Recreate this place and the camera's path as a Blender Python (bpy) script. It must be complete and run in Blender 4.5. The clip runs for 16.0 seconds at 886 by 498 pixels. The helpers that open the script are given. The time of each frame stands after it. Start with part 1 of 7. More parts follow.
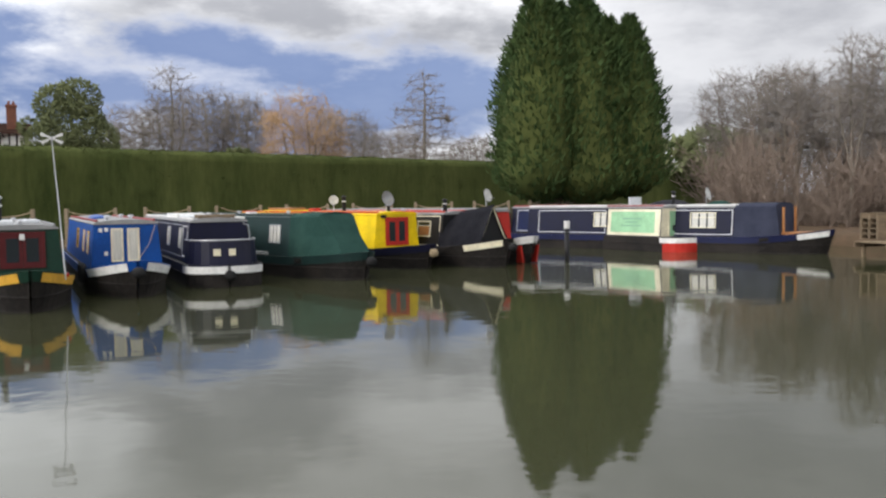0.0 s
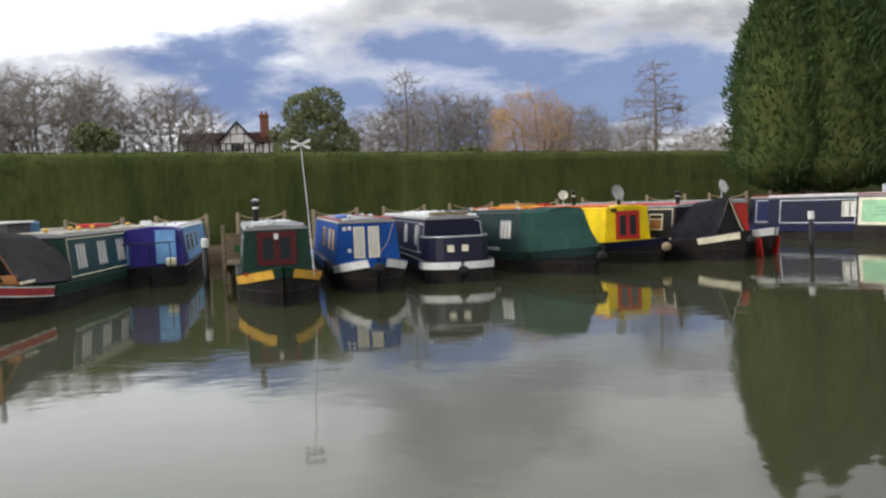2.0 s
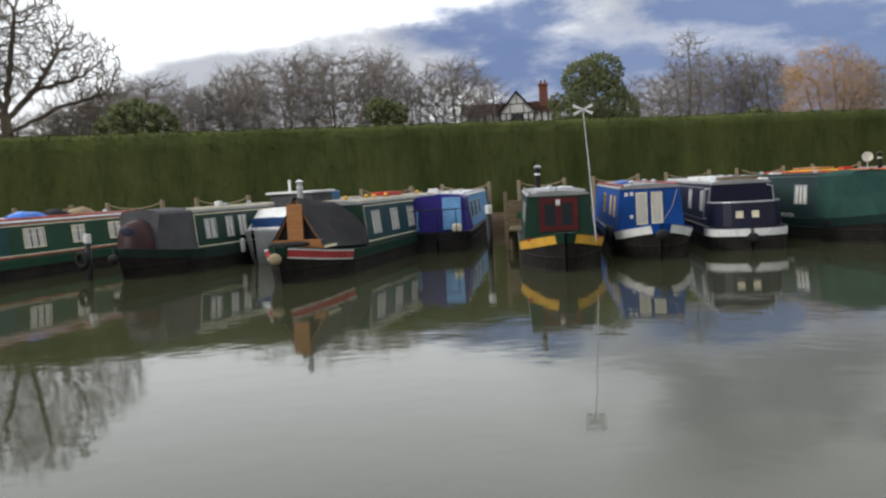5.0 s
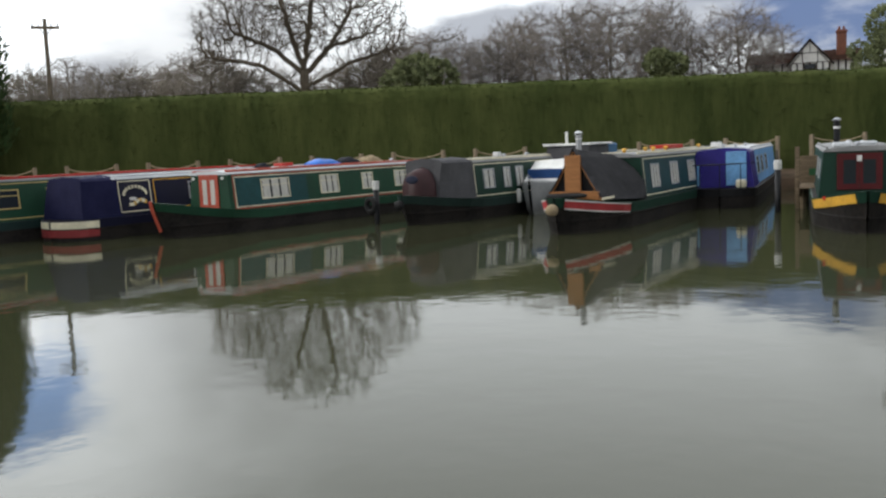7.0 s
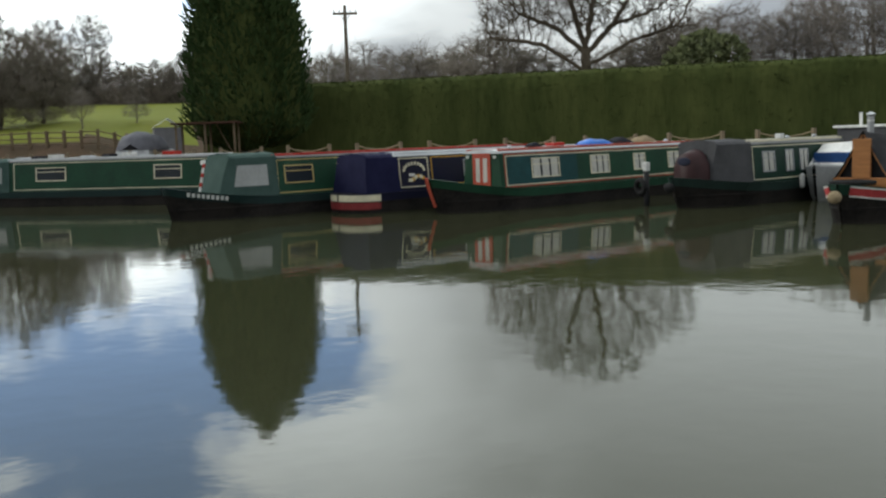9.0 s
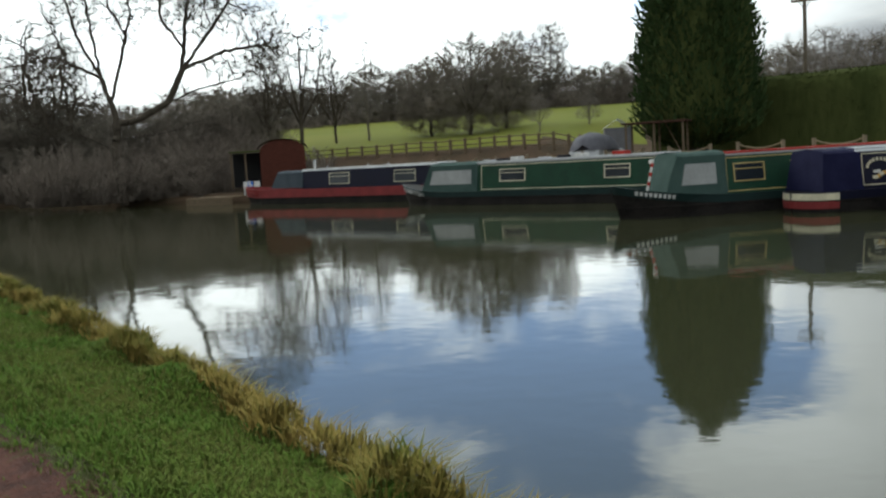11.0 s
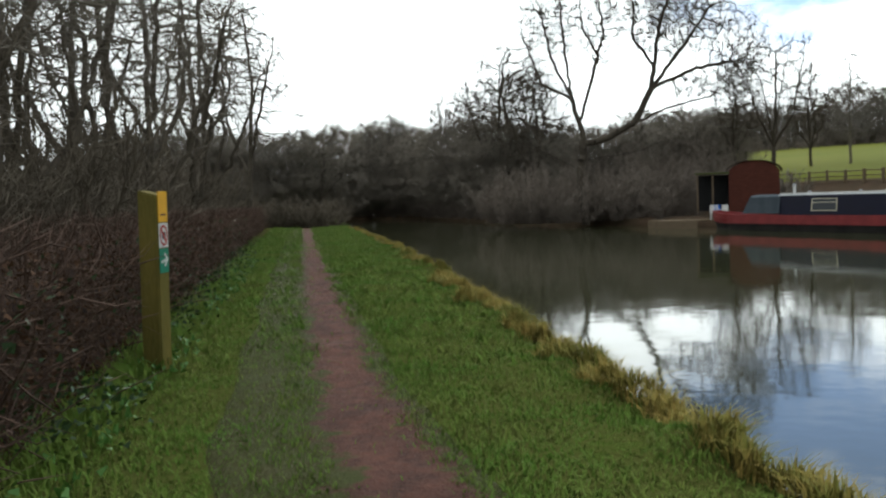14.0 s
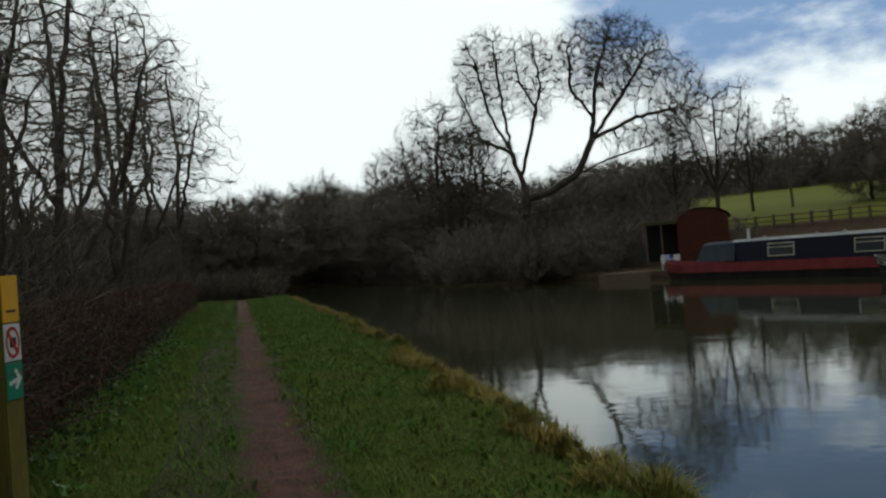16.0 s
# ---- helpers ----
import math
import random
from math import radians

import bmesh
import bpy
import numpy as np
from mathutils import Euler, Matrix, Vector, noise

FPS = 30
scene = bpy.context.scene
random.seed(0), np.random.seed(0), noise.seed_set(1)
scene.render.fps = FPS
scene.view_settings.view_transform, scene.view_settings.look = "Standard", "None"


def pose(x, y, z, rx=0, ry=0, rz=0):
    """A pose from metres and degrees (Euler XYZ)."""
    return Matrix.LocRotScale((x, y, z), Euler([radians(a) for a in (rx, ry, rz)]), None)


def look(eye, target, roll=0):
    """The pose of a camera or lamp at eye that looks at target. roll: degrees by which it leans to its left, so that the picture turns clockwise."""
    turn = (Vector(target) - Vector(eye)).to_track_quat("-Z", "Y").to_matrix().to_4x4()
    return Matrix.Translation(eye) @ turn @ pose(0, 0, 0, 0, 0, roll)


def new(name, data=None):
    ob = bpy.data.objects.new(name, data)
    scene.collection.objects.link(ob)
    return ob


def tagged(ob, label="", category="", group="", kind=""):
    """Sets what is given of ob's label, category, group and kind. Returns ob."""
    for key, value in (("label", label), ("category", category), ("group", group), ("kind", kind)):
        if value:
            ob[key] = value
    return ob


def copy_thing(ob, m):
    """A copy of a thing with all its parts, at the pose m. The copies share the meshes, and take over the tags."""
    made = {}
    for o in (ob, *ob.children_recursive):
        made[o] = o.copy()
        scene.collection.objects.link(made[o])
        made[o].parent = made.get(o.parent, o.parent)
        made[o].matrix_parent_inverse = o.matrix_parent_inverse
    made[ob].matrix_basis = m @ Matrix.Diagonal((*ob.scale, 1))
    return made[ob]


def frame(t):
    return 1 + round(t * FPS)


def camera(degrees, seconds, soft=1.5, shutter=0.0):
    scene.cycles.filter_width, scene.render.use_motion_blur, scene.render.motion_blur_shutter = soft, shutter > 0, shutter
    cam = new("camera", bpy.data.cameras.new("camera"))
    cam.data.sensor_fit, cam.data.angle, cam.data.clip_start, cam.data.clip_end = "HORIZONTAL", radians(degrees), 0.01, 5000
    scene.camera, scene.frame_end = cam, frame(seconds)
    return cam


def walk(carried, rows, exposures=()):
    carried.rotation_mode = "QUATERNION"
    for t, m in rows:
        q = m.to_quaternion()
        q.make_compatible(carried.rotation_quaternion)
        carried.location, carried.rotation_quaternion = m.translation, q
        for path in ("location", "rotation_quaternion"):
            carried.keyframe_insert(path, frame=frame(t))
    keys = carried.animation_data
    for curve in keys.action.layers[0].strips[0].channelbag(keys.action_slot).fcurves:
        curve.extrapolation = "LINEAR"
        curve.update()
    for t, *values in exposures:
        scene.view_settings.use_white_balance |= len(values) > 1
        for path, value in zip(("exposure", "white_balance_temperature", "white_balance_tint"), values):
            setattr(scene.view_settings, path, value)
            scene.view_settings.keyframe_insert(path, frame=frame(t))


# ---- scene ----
cam = camera(50.7, 16.0, soft=2.4)
PATH = [
    (0.0, -0.002, -0.001, 2.282, 86.89, 0.90, 0.30),
    (0.5, 0.027, -0.010, 2.286, 86.67, 1.58, 3.99),
    (1.0, 0.032, -0.031, 2.291, 86.49, 1.98, 7.76),
    (1.5, 0.030, -0.081, 2.279, 86.59, 2.19, 11.37),
    (2.0, 0.026, -0.150, 2.281, 86.99, 2.34, 14.29),
    (2.5, 0.006, -0.206, 2.270, 87.03, 2.25, 17.25),
    (3.0, 0.007, -0.233, 2.275, 86.93, 2.38, 20.12),
    (3.5, -0.005, -0.233, 2.281, 86.89, 2.54, 23.34),
    (6.0, -0.179, -0.147, 2.172, 84.68, 2.76, 38.38),
    (6.5, -0.228, -0.194, 2.170, 84.12, 2.34, 43.44),
    (7.0, -0.281, -0.217, 2.164, 83.87, 2.43, 47.64),
    (7.5, -0.423, -0.097, 2.180, 83.99, 2.11, 51.12),
    (8.0, -0.340, -0.057, 2.187, 84.19, 2.05, 55.75),
    (10.5, 0.398, -0.020, 2.214, 83.31, 3.08, 82.32),
    (11.0, 0.342, -0.120, 2.247, 84.35, 3.44, 91.48),
    (11.5, 0.159, -0.280, 2.239, 82.96, 3.64, 101.19),
    (12.0, -0.137, -0.525, 2.235, 84.20, 6.37, 107.47),
    (12.5, -0.531, -0.810, 2.248, 84.89, 4.28, 114.95),
    (13.0, -0.983, -1.203, 2.265, 85.88, 2.36, 119.71),
    (13.5, -1.527, -1.585, 2.279, 87.89, 4.63, 116.13),
    (14.0, -2.126, -1.975, 2.230, 87.02, 1.93, 118.31),
    (14.5, -2.747, -2.401, 2.235, 86.89, 1.60, 117.55),
    (15.0, -3.311, -2.776, 2.241, 89.23, 3.20, 116.49),
    (15.5, -3.857, -3.153, 2.254, 90.64, 3.52, 118.92),
    (16.0, -4.373, -3.553, 2.291, 90.55, 4.69, 114.45),
]
walk(cam, [(r[0], pose(*r[1:])) for r in PATH],
     [(0.0, 0.25, 6600, 12), (3.5, 0.06, 6600, 12), (6.0, -0.08, 6500, 10), (8.0, -0.2, 6500, 8), (10.5, -0.6, 6450, 1), (11.0, -0.45, 6450, 3), (11.5, -0.45, 6500, 5), (12.0, -0.36, 6500, 5), (13.5, -0.27, 6500, 5),
      (14.2, -0.42, 6450, 4), (14.6, -0.6, 6450, 4), (15.2, -1.05, 6450, 2), (16.0, -1.6, 6450, 2)])

# ---- sky and sun ----
SUN_YAW, SUN_EL = 142.0, 28.0
world = bpy.data.worlds.new("world")
scene.world = world
world.use_nodes = True
wt = world.node_tree


def wmath(op, a, b=None, c=None):
    n = wt.nodes.new("ShaderNodeMath")
    n.operation = op
    for i, v in enumerate((a, b, c)):
        if v is None:
            continue
        if isinstance(v, (int, float)):
            n.inputs[i].default_value = v
        else:
            wt.links.new(v, n.inputs[i])
    return n.outputs[0]


def wramp(value, lo, hi, to0=0.0, to1=1.0):
    n = wt.nodes.new("ShaderNodeMapRange")
    n.interpolation_type = "SMOOTHSTEP"
    wt.links.new(value, n.inputs[0])
    for i, v in enumerate((lo, hi, to0, to1)):
        n.inputs[1 + i].default_value = v
    return n.outputs[0]


def wmix(f, a, b):
    n = wt.nodes.new("ShaderNodeMix")
    n.data_type = "RGBA"
    if isinstance(f, float):
        n.inputs[0].default_value = f
    else:
        wt.links.new(f, n.inputs[0])
    for sock, v in ((n.inputs[6], a), (n.inputs[7], b)):
        if isinstance(v, tuple):
            sock.default_value = (*v, 1)
        else:
            wt.links.new(v, sock)
    return n.outputs[2]


def wnoise(vec, scale, detail, rough=0.55):
    n = wt.nodes.new("ShaderNodeTexNoise")
    n.inputs["Scale"].default_value = scale
    n.inputs["Detail"].default_value = detail
    n.inputs["Roughness"].default_value = rough
    wt.links.new(vec, n.inputs["Vector"])
    return n.outputs["Fac"]


def direction(yaw, el):
    y, e = radians(yaw), radians(el)
    return (-math.sin(y) * math.cos(e), math.cos(y) * math.cos(e), math.sin(e))


coord = wt.nodes.new("ShaderNodeTexCoord").outputs["Generated"]
sep = wt.nodes.new("ShaderNodeSeparateXYZ")
wt.links.new(coord, sep.inputs[0])
dx, dy, dz = sep.outputs
den = wmath("ADD", wmath("MAXIMUM", dz, 0.0), 0.16)
comb = wt.nodes.new("ShaderNodeCombineXYZ")
wt.links.new(wmath("DIVIDE", dx, den), comb.inputs[0])
wt.links.new(wmath("DIVIDE", dy, den), comb.inputs[1])
comb.inputs[2].default_value = 3.3
flat_dir = comb.outputs[0]


def toward(yaw, el, lo, hi):
    """1 near the direction, 0 away from it."""
    n = wt.nodes.new("ShaderNodeVectorMath")
    n.operation = "DOT_PRODUCT"
    wt.links.new(coord, n.inputs[0])
    n.inputs[1].default_value = direction(yaw, el)
    return wramp(n.outputs["Value"], math.cos(radians(lo)), math.cos(radians(hi)))


sky = wt.nodes.new("ShaderNodeTexSky")
sky.sky_type = "NISHITA"
sky.sun_disc = False
sky.sun_elevation = radians(SUN_EL)
sky.sun_rotation = radians(-SUN_YAW)
dim = wt.nodes.new("ShaderNodeMix")
dim.data_type = "RGBA"
dim.blend_type = "MULTIPLY"
dim.inputs[0].default_value = 1.0
wt.links.new(sky.outputs[0], dim.inputs[6])
dim.inputs[7].default_value = (0.10, 0.10, 0.11, 1)
clear = dim.outputs[2]

big = wnoise(flat_dir, 0.55, 7, 0.55)
fine = wnoise(flat_dir, 1.5, 8, 0.58)
az = wmath("ARCTAN2", wmath("MULTIPLY", dx, -1.0), dy)
sq = wt.nodes.new("ShaderNodeVectorMath")
sq.operation = "MULTIPLY"
wt.links.new(coord, sq.inputs[0])
sq.inputs[1].default_value = (1.0, 1.0, 2.2)
billow = wnoise(sq.outputs[0], 5.5, 9, 0.58)
wob = wmath("ADD", wmath("MULTIPLY", wmath("SUBTRACT", fine, 0.5), 0.8), wmath("MULTIPLY", wmath("SUBTRACT", billow, 0.5), 3.4))


def opening(yaw, el, half_yaw, half_el):
    """A break in the clouds, with ragged edges."""
    qa = wmath("POWER", wmath("ABSOLUTE", wmath("DIVIDE", wmath("SUBTRACT", az, radians(yaw)), radians(half_yaw))), 2.0)
    qe = wmath("POWER", wmath("ABSOLUTE", wmath("DIVIDE", wmath("SUBTRACT", dz, math.sin(radians(el))), math.sin(radians(half_el)))), 2.0)
    return wramp(wmath("ADD", wmath("ADD", qa, qe), wob), 1.15, 0.35)


glow = wmath("MAXIMUM", toward(118, 14, 36, 12), toward(98, 30, 46, 12))
low_bright = toward(40, 22, 27, 8)
dull = toward(-28, 11, 26, 8)
gap = opening(14, 6.6, 19, 4.4)
gap_high = opening(87, 14, 18, 8.0)
wisp = wmath("MULTIPLY", wramp(wmath("ADD", wmath("MULTIPLY", billow, 0.7), wmath("MULTIPLY", fine, 0.5)), 0.58, 0.74), 0.65)
blue = wmix(wisp, wmix(0.85, clear, (0.125, 0.20, 0.43)), (0.80, 0.84, 0.92))
shade = wramp(wmath("ADD", wmath("ADD", wmath("MULTIPLY", fine, 0.6), wmath("MULTIPLY", billow, 0.7)), wmath("MULTIPLY", big, 0.7)), 0.86, 1.16)
cloud = wmix(shade, (1.00, 1.03, 1.06), (0.38, 0.40, 0.44))
high = wramp(dz, 0.17, 0.42)
cloud = wmix(wmath("MULTIPLY", high, 0.75), cloud, (1.30, 1.34, 1.38))
rag = wmath("MULTIPLY", wmath("SUBTRACT", billow, 0.5), 1.1)
cloud = wmix(wramp(wmath("ADD", low_bright, rag), 0.2, 0.75), cloud, (1.40, 1.46, 1.50))
cloud = wmix(wramp(wmath("ADD", glow, wmath("MULTIPLY", rag, 0.5)), 0.1, 0.9), cloud, (3.0, 3.12, 3.2))
cloud = wmix(wmath("MULTIPLY", dull, 0.6), cloud, (0.40, 0.42, 0.46))
bank_cloud = opening(37, 6.2, 16, 3.0)
cloud = wmix(wmath("MULTIPLY", bank_cloud, 0.85), cloud, (0.40, 0.43, 0.50))
total = wmix(wmath("MULTIPLY", gap, 0.92), cloud, blue)
total = wmix(wmath("MULTIPLY", gap_high, 0.95), total, wmix(0.85, clear, (0.60, 1.00, 1.85)))
bg = wt.nodes["Background"]
wt.links.new(total, bg.inputs[0])
bg.inputs[1].default_value = 1.0

sun_data = bpy.data.lights.new("sun", "SUN")
sun_data.energy, sun_data.angle, sun_data.color = 1.4, radians(18), (1.0, 0.95, 0.86)
sun = new("sun", sun_data)
sun.matrix_world = look(Vector(direction(SUN_YAW, SUN_EL)) * 80, (0, 0, 0))

# ---- materials ----
MATS = {}


def mat(name, c1, c2=None, scale=6.0, rough=0.6, bump=0.0, metal=0.0, bscale=None, coat=0.0, island=0.0, stretch=(1, 1, 1), speck=0.0, spec=None, lie=None):
    """A painted, woven or grown surface: two colours mixed by coarse and fine noise, with relief."""
    if name in MATS:
        return MATS[name]
    m = bpy.data.materials.new(name)
    m.use_nodes = True
    nt = m.node_tree
    p = nt.nodes["Principled BSDF"]
    if c2 is None:
        c2 = tuple(v * 0.72 for v in c1)
    tc = nt.nodes.new("ShaderNodeTexCoord")
    mp = nt.nodes.new("ShaderNodeMapping")
    mp.inputs["Scale"].default_value = stretch
    nt.links.new(tc.outputs["Object"], mp.inputs["Vector"])
    facs = []
    for sc, det in ((scale, 3), (scale * 9, 5)):
        n = nt.nodes.new("ShaderNodeTexNoise")
        n.inputs["Scale"].default_value, n.inputs["Detail"].default_value = sc, det
        nt.links.new(mp.outputs[0], n.inputs["Vector"])
        facs.append(n.outputs["Fac"])
    add = nt.nodes.new("ShaderNodeMath")
    add.operation = "MULTIPLY_ADD"
    nt.links.new(facs[1], add.inputs[0])
    add.inputs[1].default_value = 0.5 + speck
    nt.links.new(facs[0], add.inputs[2])
    val = add.outputs[0]
    if island:
        g = nt.nodes.new("ShaderNodeNewGeometry")
        ad2 = nt.nodes.new("ShaderNodeMath")
        ad2.operation = "MULTIPLY_ADD"
        nt.links.new(g.outputs["Random Per Island"], ad2.inputs[0])
        ad2.inputs[1].default_value = island
        nt.links.new(val, ad2.inputs[2])
        val = ad2.outputs[0]
    mr = nt.nodes.new("ShaderNodeMapRange")
    nt.links.new(val, mr.inputs[0])
    mr.inputs[1].default_value, mr.inputs[2].default_value = 0.5, 1.0 + island
    mix = nt.nodes.new("ShaderNodeMix")
    mix.data_type = "RGBA"
    nt.links.new(mr.outputs[0], mix.inputs[0])
    mix.inputs[6].default_value, mix.inputs[7].default_value = (*c1, 1), (*c2, 1)
    nt.links.new(mix.outputs[2], p.inputs["Base Color"])
    p.inputs["Roughness"].default_value, p.inputs["Metallic"].default_value = rough, metal
    p.inputs["Coat Weight"].default_value = coat
    p.inputs["Specular IOR Level"].default_value = spec if spec is not None else (0.08 if rough >= 0.8 else 0.35)
    if bump:
        b = nt.nodes.new("ShaderNodeBump")
        b.inputs["Strength"].default_value, b.inputs["Distance"].default_value = bump, 0.03
        nt.links.new(facs[1] if bscale is None else facs[0], b.inputs["Height"])
        nt.links.new(b.outputs[0], p.inputs["Normal"])
    if lie:
        g2 = nt.nodes.new("ShaderNodeNewGeometry")
        vm = nt.nodes.new("ShaderNodeVectorMath")
        vm.operation = "MULTIPLY_ADD"
        nt.links.new(g2.outputs["Normal"], vm.inputs[0])
        vm.inputs[1].default_value = (lie[3],) * 3
        vm.inputs[2].default_value = lie[:3]
        vn = nt.nodes.new("ShaderNodeVectorMath")
        vn.operation = "NORMALIZE"
        nt.links.new(vm.outputs[0], vn.inputs[0])
        nt.links.new(vn.outputs[0], p.inputs["Normal"])
    MATS[name] = m
    return m


def paint(name, c):
    return mat("paint_" + name, c, tuple(v * 0.66 + 0.002 for v in c), 1.8, 0.45, 0.10, spec=0.22, speck=0.25)


HULL = mat("bitumen_hull", (0.006, 0.006, 0.007), (0.024, 0.021, 0.019), 1.2, 0.7, 0.25, spec=0.10, speck=0.3)
GREEN = paint("dark_green", (0.010, 0.040, 0.026))
MIDGREEN = paint("mid_green", (0.015, 0.062, 0.034))
SLATEGREEN = paint("slate_green", (0.013, 0.034, 0.033))
PALEGREEN = paint("pale_green", (0.33, 0.60, 0.36))
NAVY = paint("navy", (0.007, 0.008, 0.028))
BLUE = paint("bright_blue", (0.004, 0.068, 0.31))
SKYBLUE = paint("sky_blue", (0.18, 0.40, 0.72))
PURPLE = paint("purple_blue", (0.022, 0.014, 0.19))
YELLOW = paint("yellow", (0.88, 0.62, 0.005))
OCHRE = paint("ochre", (0.75, 0.42, 0.06))
GOLD = paint("pale_gold", (0.60, 0.47, 0.20))
RED = paint("red", (0.50, 0.03, 0.02))
CORAL = paint("coral_red", (0.52, 0.10, 0.06))
MAROON = paint("maroon", (0.10, 0.014, 0.016))
DULLRED = paint("dull_red", (0.30, 0.048, 0.050))
WHITE = paint("white", (0.82, 0.82, 0.80))
CREAM = paint("cream", (0.84, 0.78, 0.58))
BLACK = paint("black", (0.010, 0.010, 0.012))
GREYROOF = mat("roof_paint", (0.16, 0.165, 0.17), (0.25, 0.25, 0.25), 1.5, 0.7, 0.1)
PALEROOF = mat("pale_roof", (0.62, 0.64, 0.66), (0.45, 0.47, 0.5), 1.5, 0.6, 0.1)
CANVAS_GREY = mat("grey_canvas", (0.055, 0.055, 0.06), (0.085, 0.085, 0.09), 2.0, 0.85, 0.8, bscale=1)
CANVAS_BLACK = mat("black_canvas", (0.014, 0.014, 0.02), (0.03, 0.03, 0.036), 2.0, 0.8, 0.8, bscale=1)
CANVAS_GREEN = mat("green_canvas", (0.011, 0.034, 0.029), (0.020, 0.053, 0.044), 2.0, 0.85, 0.8, bscale=1)
CANVAS_SAGE = mat("sage_canvas", (0.038, 0.068, 0.062), (0.06, 0.095, 0.085), 2.0, 0.85, 0.8, bscale=1)
CANVAS_NAVY = mat("navy_canvas", (0.008, 0.009, 0.032), (0.015, 0.016, 0.05), 2.0, 0.8, 0.8, bscale=1)
CANVAS_BLUE = mat("blue_canvas", (0.022, 0.025, 0.042), (0.034, 0.038, 0.060), 2.0, 0.8, 0.8, bscale=1)
WOOD = mat("varnished_wood", (0.33, 0.145, 0.05), (0.23, 0.095, 0.03), 3.0, 0.45, 0.15, stretch=(1, 1, 6))
OLDWOOD = mat("weathered_wood", (0.20, 0.15, 0.10), (0.11, 0.085, 0.06), 3.0, 0.85, 0.4, stretch=(1, 1, 5))
POSTWOOD = mat("algae_wood", (0.190, 0.150, 0.040), (0.115, 0.105, 0.030), 4.0, 0.85, 0.4, stretch=(1, 1, 0.3))
ROPE = mat("rope", (0.35, 0.28, 0.18), (0.22, 0.17, 0.11), 30, 0.95, 0.5)
THICKET_RED = mat("reddish_twig", (0.15, 0.115, 0.095), (0.21, 0.165, 0.135), 0.4, 0.95)
PALEWOOD = mat("pale_post_wood", (0.27, 0.215, 0.15), (0.17, 0.135, 0.095), 4.0, 0.85, 0.3, stretch=(1, 1, 4))
SLATE_CANVAS = mat("slate_canvas", (0.05, 0.065, 0.08), (0.075, 0.09, 0.105), 2.0, 0.85, 0.35, bscale=1)
RUBBER = mat("rubber", (0.012, 0.012, 0.013), (0.03, 0.03, 0.03), 8, 0.8, 0.2)
METAL = mat("galvanised", (0.45, 0.46, 0.48), (0.32, 0.33, 0.35), 5, 0.45, 0.1, metal=0.7)
CURTAIN = mat("net_curtain", (0.62, 0.60, 0.55), (0.36, 0.36, 0.34), 5, 0.9, 0.3, stretch=(6, 6, 0.3))
BRICK = mat("red_brick", (0.20, 0.085, 0.058), (0.13, 0.06, 0.045), 3, 0.9, 0.3)
TILE = mat("clay_tile", (0.10, 0.05, 0.035), (0.06, 0.035, 0.028), 2, 0.9, 0.4)
PLASTER = mat("white_plaster", (0.80, 0.79, 0.76), (0.66, 0.65, 0.62), 2, 0.9, 0.1)
PLASTIC_BLUE = mat("blue_plastic", (0.02, 0.16, 0.62), None, 4, 0.4)
GLASS = bpy.data.materials.new("window_glass")
GLASS.use_nodes = True
gp = GLASS.node_tree.nodes["Principled BSDF"]
gp.inputs["Base Color"].default_value = (0.02, 0.025, 0.03, 1)
gp.inputs["Roughness"].default_value = 0.05
VINYL = mat("clear_vinyl_window", (0.36, 0.37, 0.37), (0.25, 0.26, 0.26), 1.5, 0.2, 0.15, bscale=1)
BARK = mat("bark", (0.085, 0.07, 0.055), (0.14, 0.12, 0.09), 2.0, 0.95, 0.5)
BARK_WARM = mat("twig_bark", (0.145, 0.128, 0.106), (0.215, 0.19, 0.16), 1.0, 0.95)
# distance haze is put into this colour: twigs paler than their own bark
TWIG_HAZY = mat("twig", (0.175, 0.155, 0.14), (0.245, 0.22, 0.20), 0.3, 0.95)
WILLOW = mat("willow_twig", (0.46, 0.31, 0.19), (0.36, 0.25, 0.16), 0.3, 0.9)
HEDGETWIG = mat("hedgerow_twig", (0.036, 0.023, 0.018), (0.150, 0.100, 0.078), 0.8, 0.95, island=0.9)
# near-black brown for the hedgerow core: shade between its twigs, put into the colour
HEDGEROW_GLOOM = mat("dead_leaves", (0.020, 0.013, 0.010), (0.055, 0.034, 0.025), 5, 0.95, 1.0, bscale=1)
IVY = mat("ivy_leaf", (0.018, 0.044, 0.014), (0.045, 0.09, 0.028), 2, 0.5, island=0.5)
CYPRESS = mat("cypress_foliage", (0.018, 0.042, 0.015), (0.066, 0.096, 0.034), 0.6, 0.85, island=0.3)
HEDGE = mat("clipped_conifer_hedge", (0.046, 0.062, 0.018), (0.086, 0.100, 0.034), 0.35, 0.9, island=0.35, lie=(0.55, -0.55, 0.35, 0.35), stretch=(1, 1, 0.3))
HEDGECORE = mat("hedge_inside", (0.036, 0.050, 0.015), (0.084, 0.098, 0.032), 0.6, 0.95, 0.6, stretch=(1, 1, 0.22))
EVERGREEN = mat("evergreen_leaf", (0.075, 0.095, 0.045), (0.17, 0.185, 0.09), 0.5, 0.85, island=0.4, lie=(0, -0.4, 0.5, 0.6))
GRASS = mat("grass_blade", (0.064, 0.162, 0.017), (0.150, 0.178, 0.040), 1.1, 0.85, island=0.22, lie=(0, 0, 1, 0.35))
DRYGRASS = mat("dry_grass_blade", (0.085, 0.130, 0.020), (0.41, 0.275, 0.078), 0.9, 0.85, island=0.25, lie=(-0.2, 0.3, 0.9, 0.5))
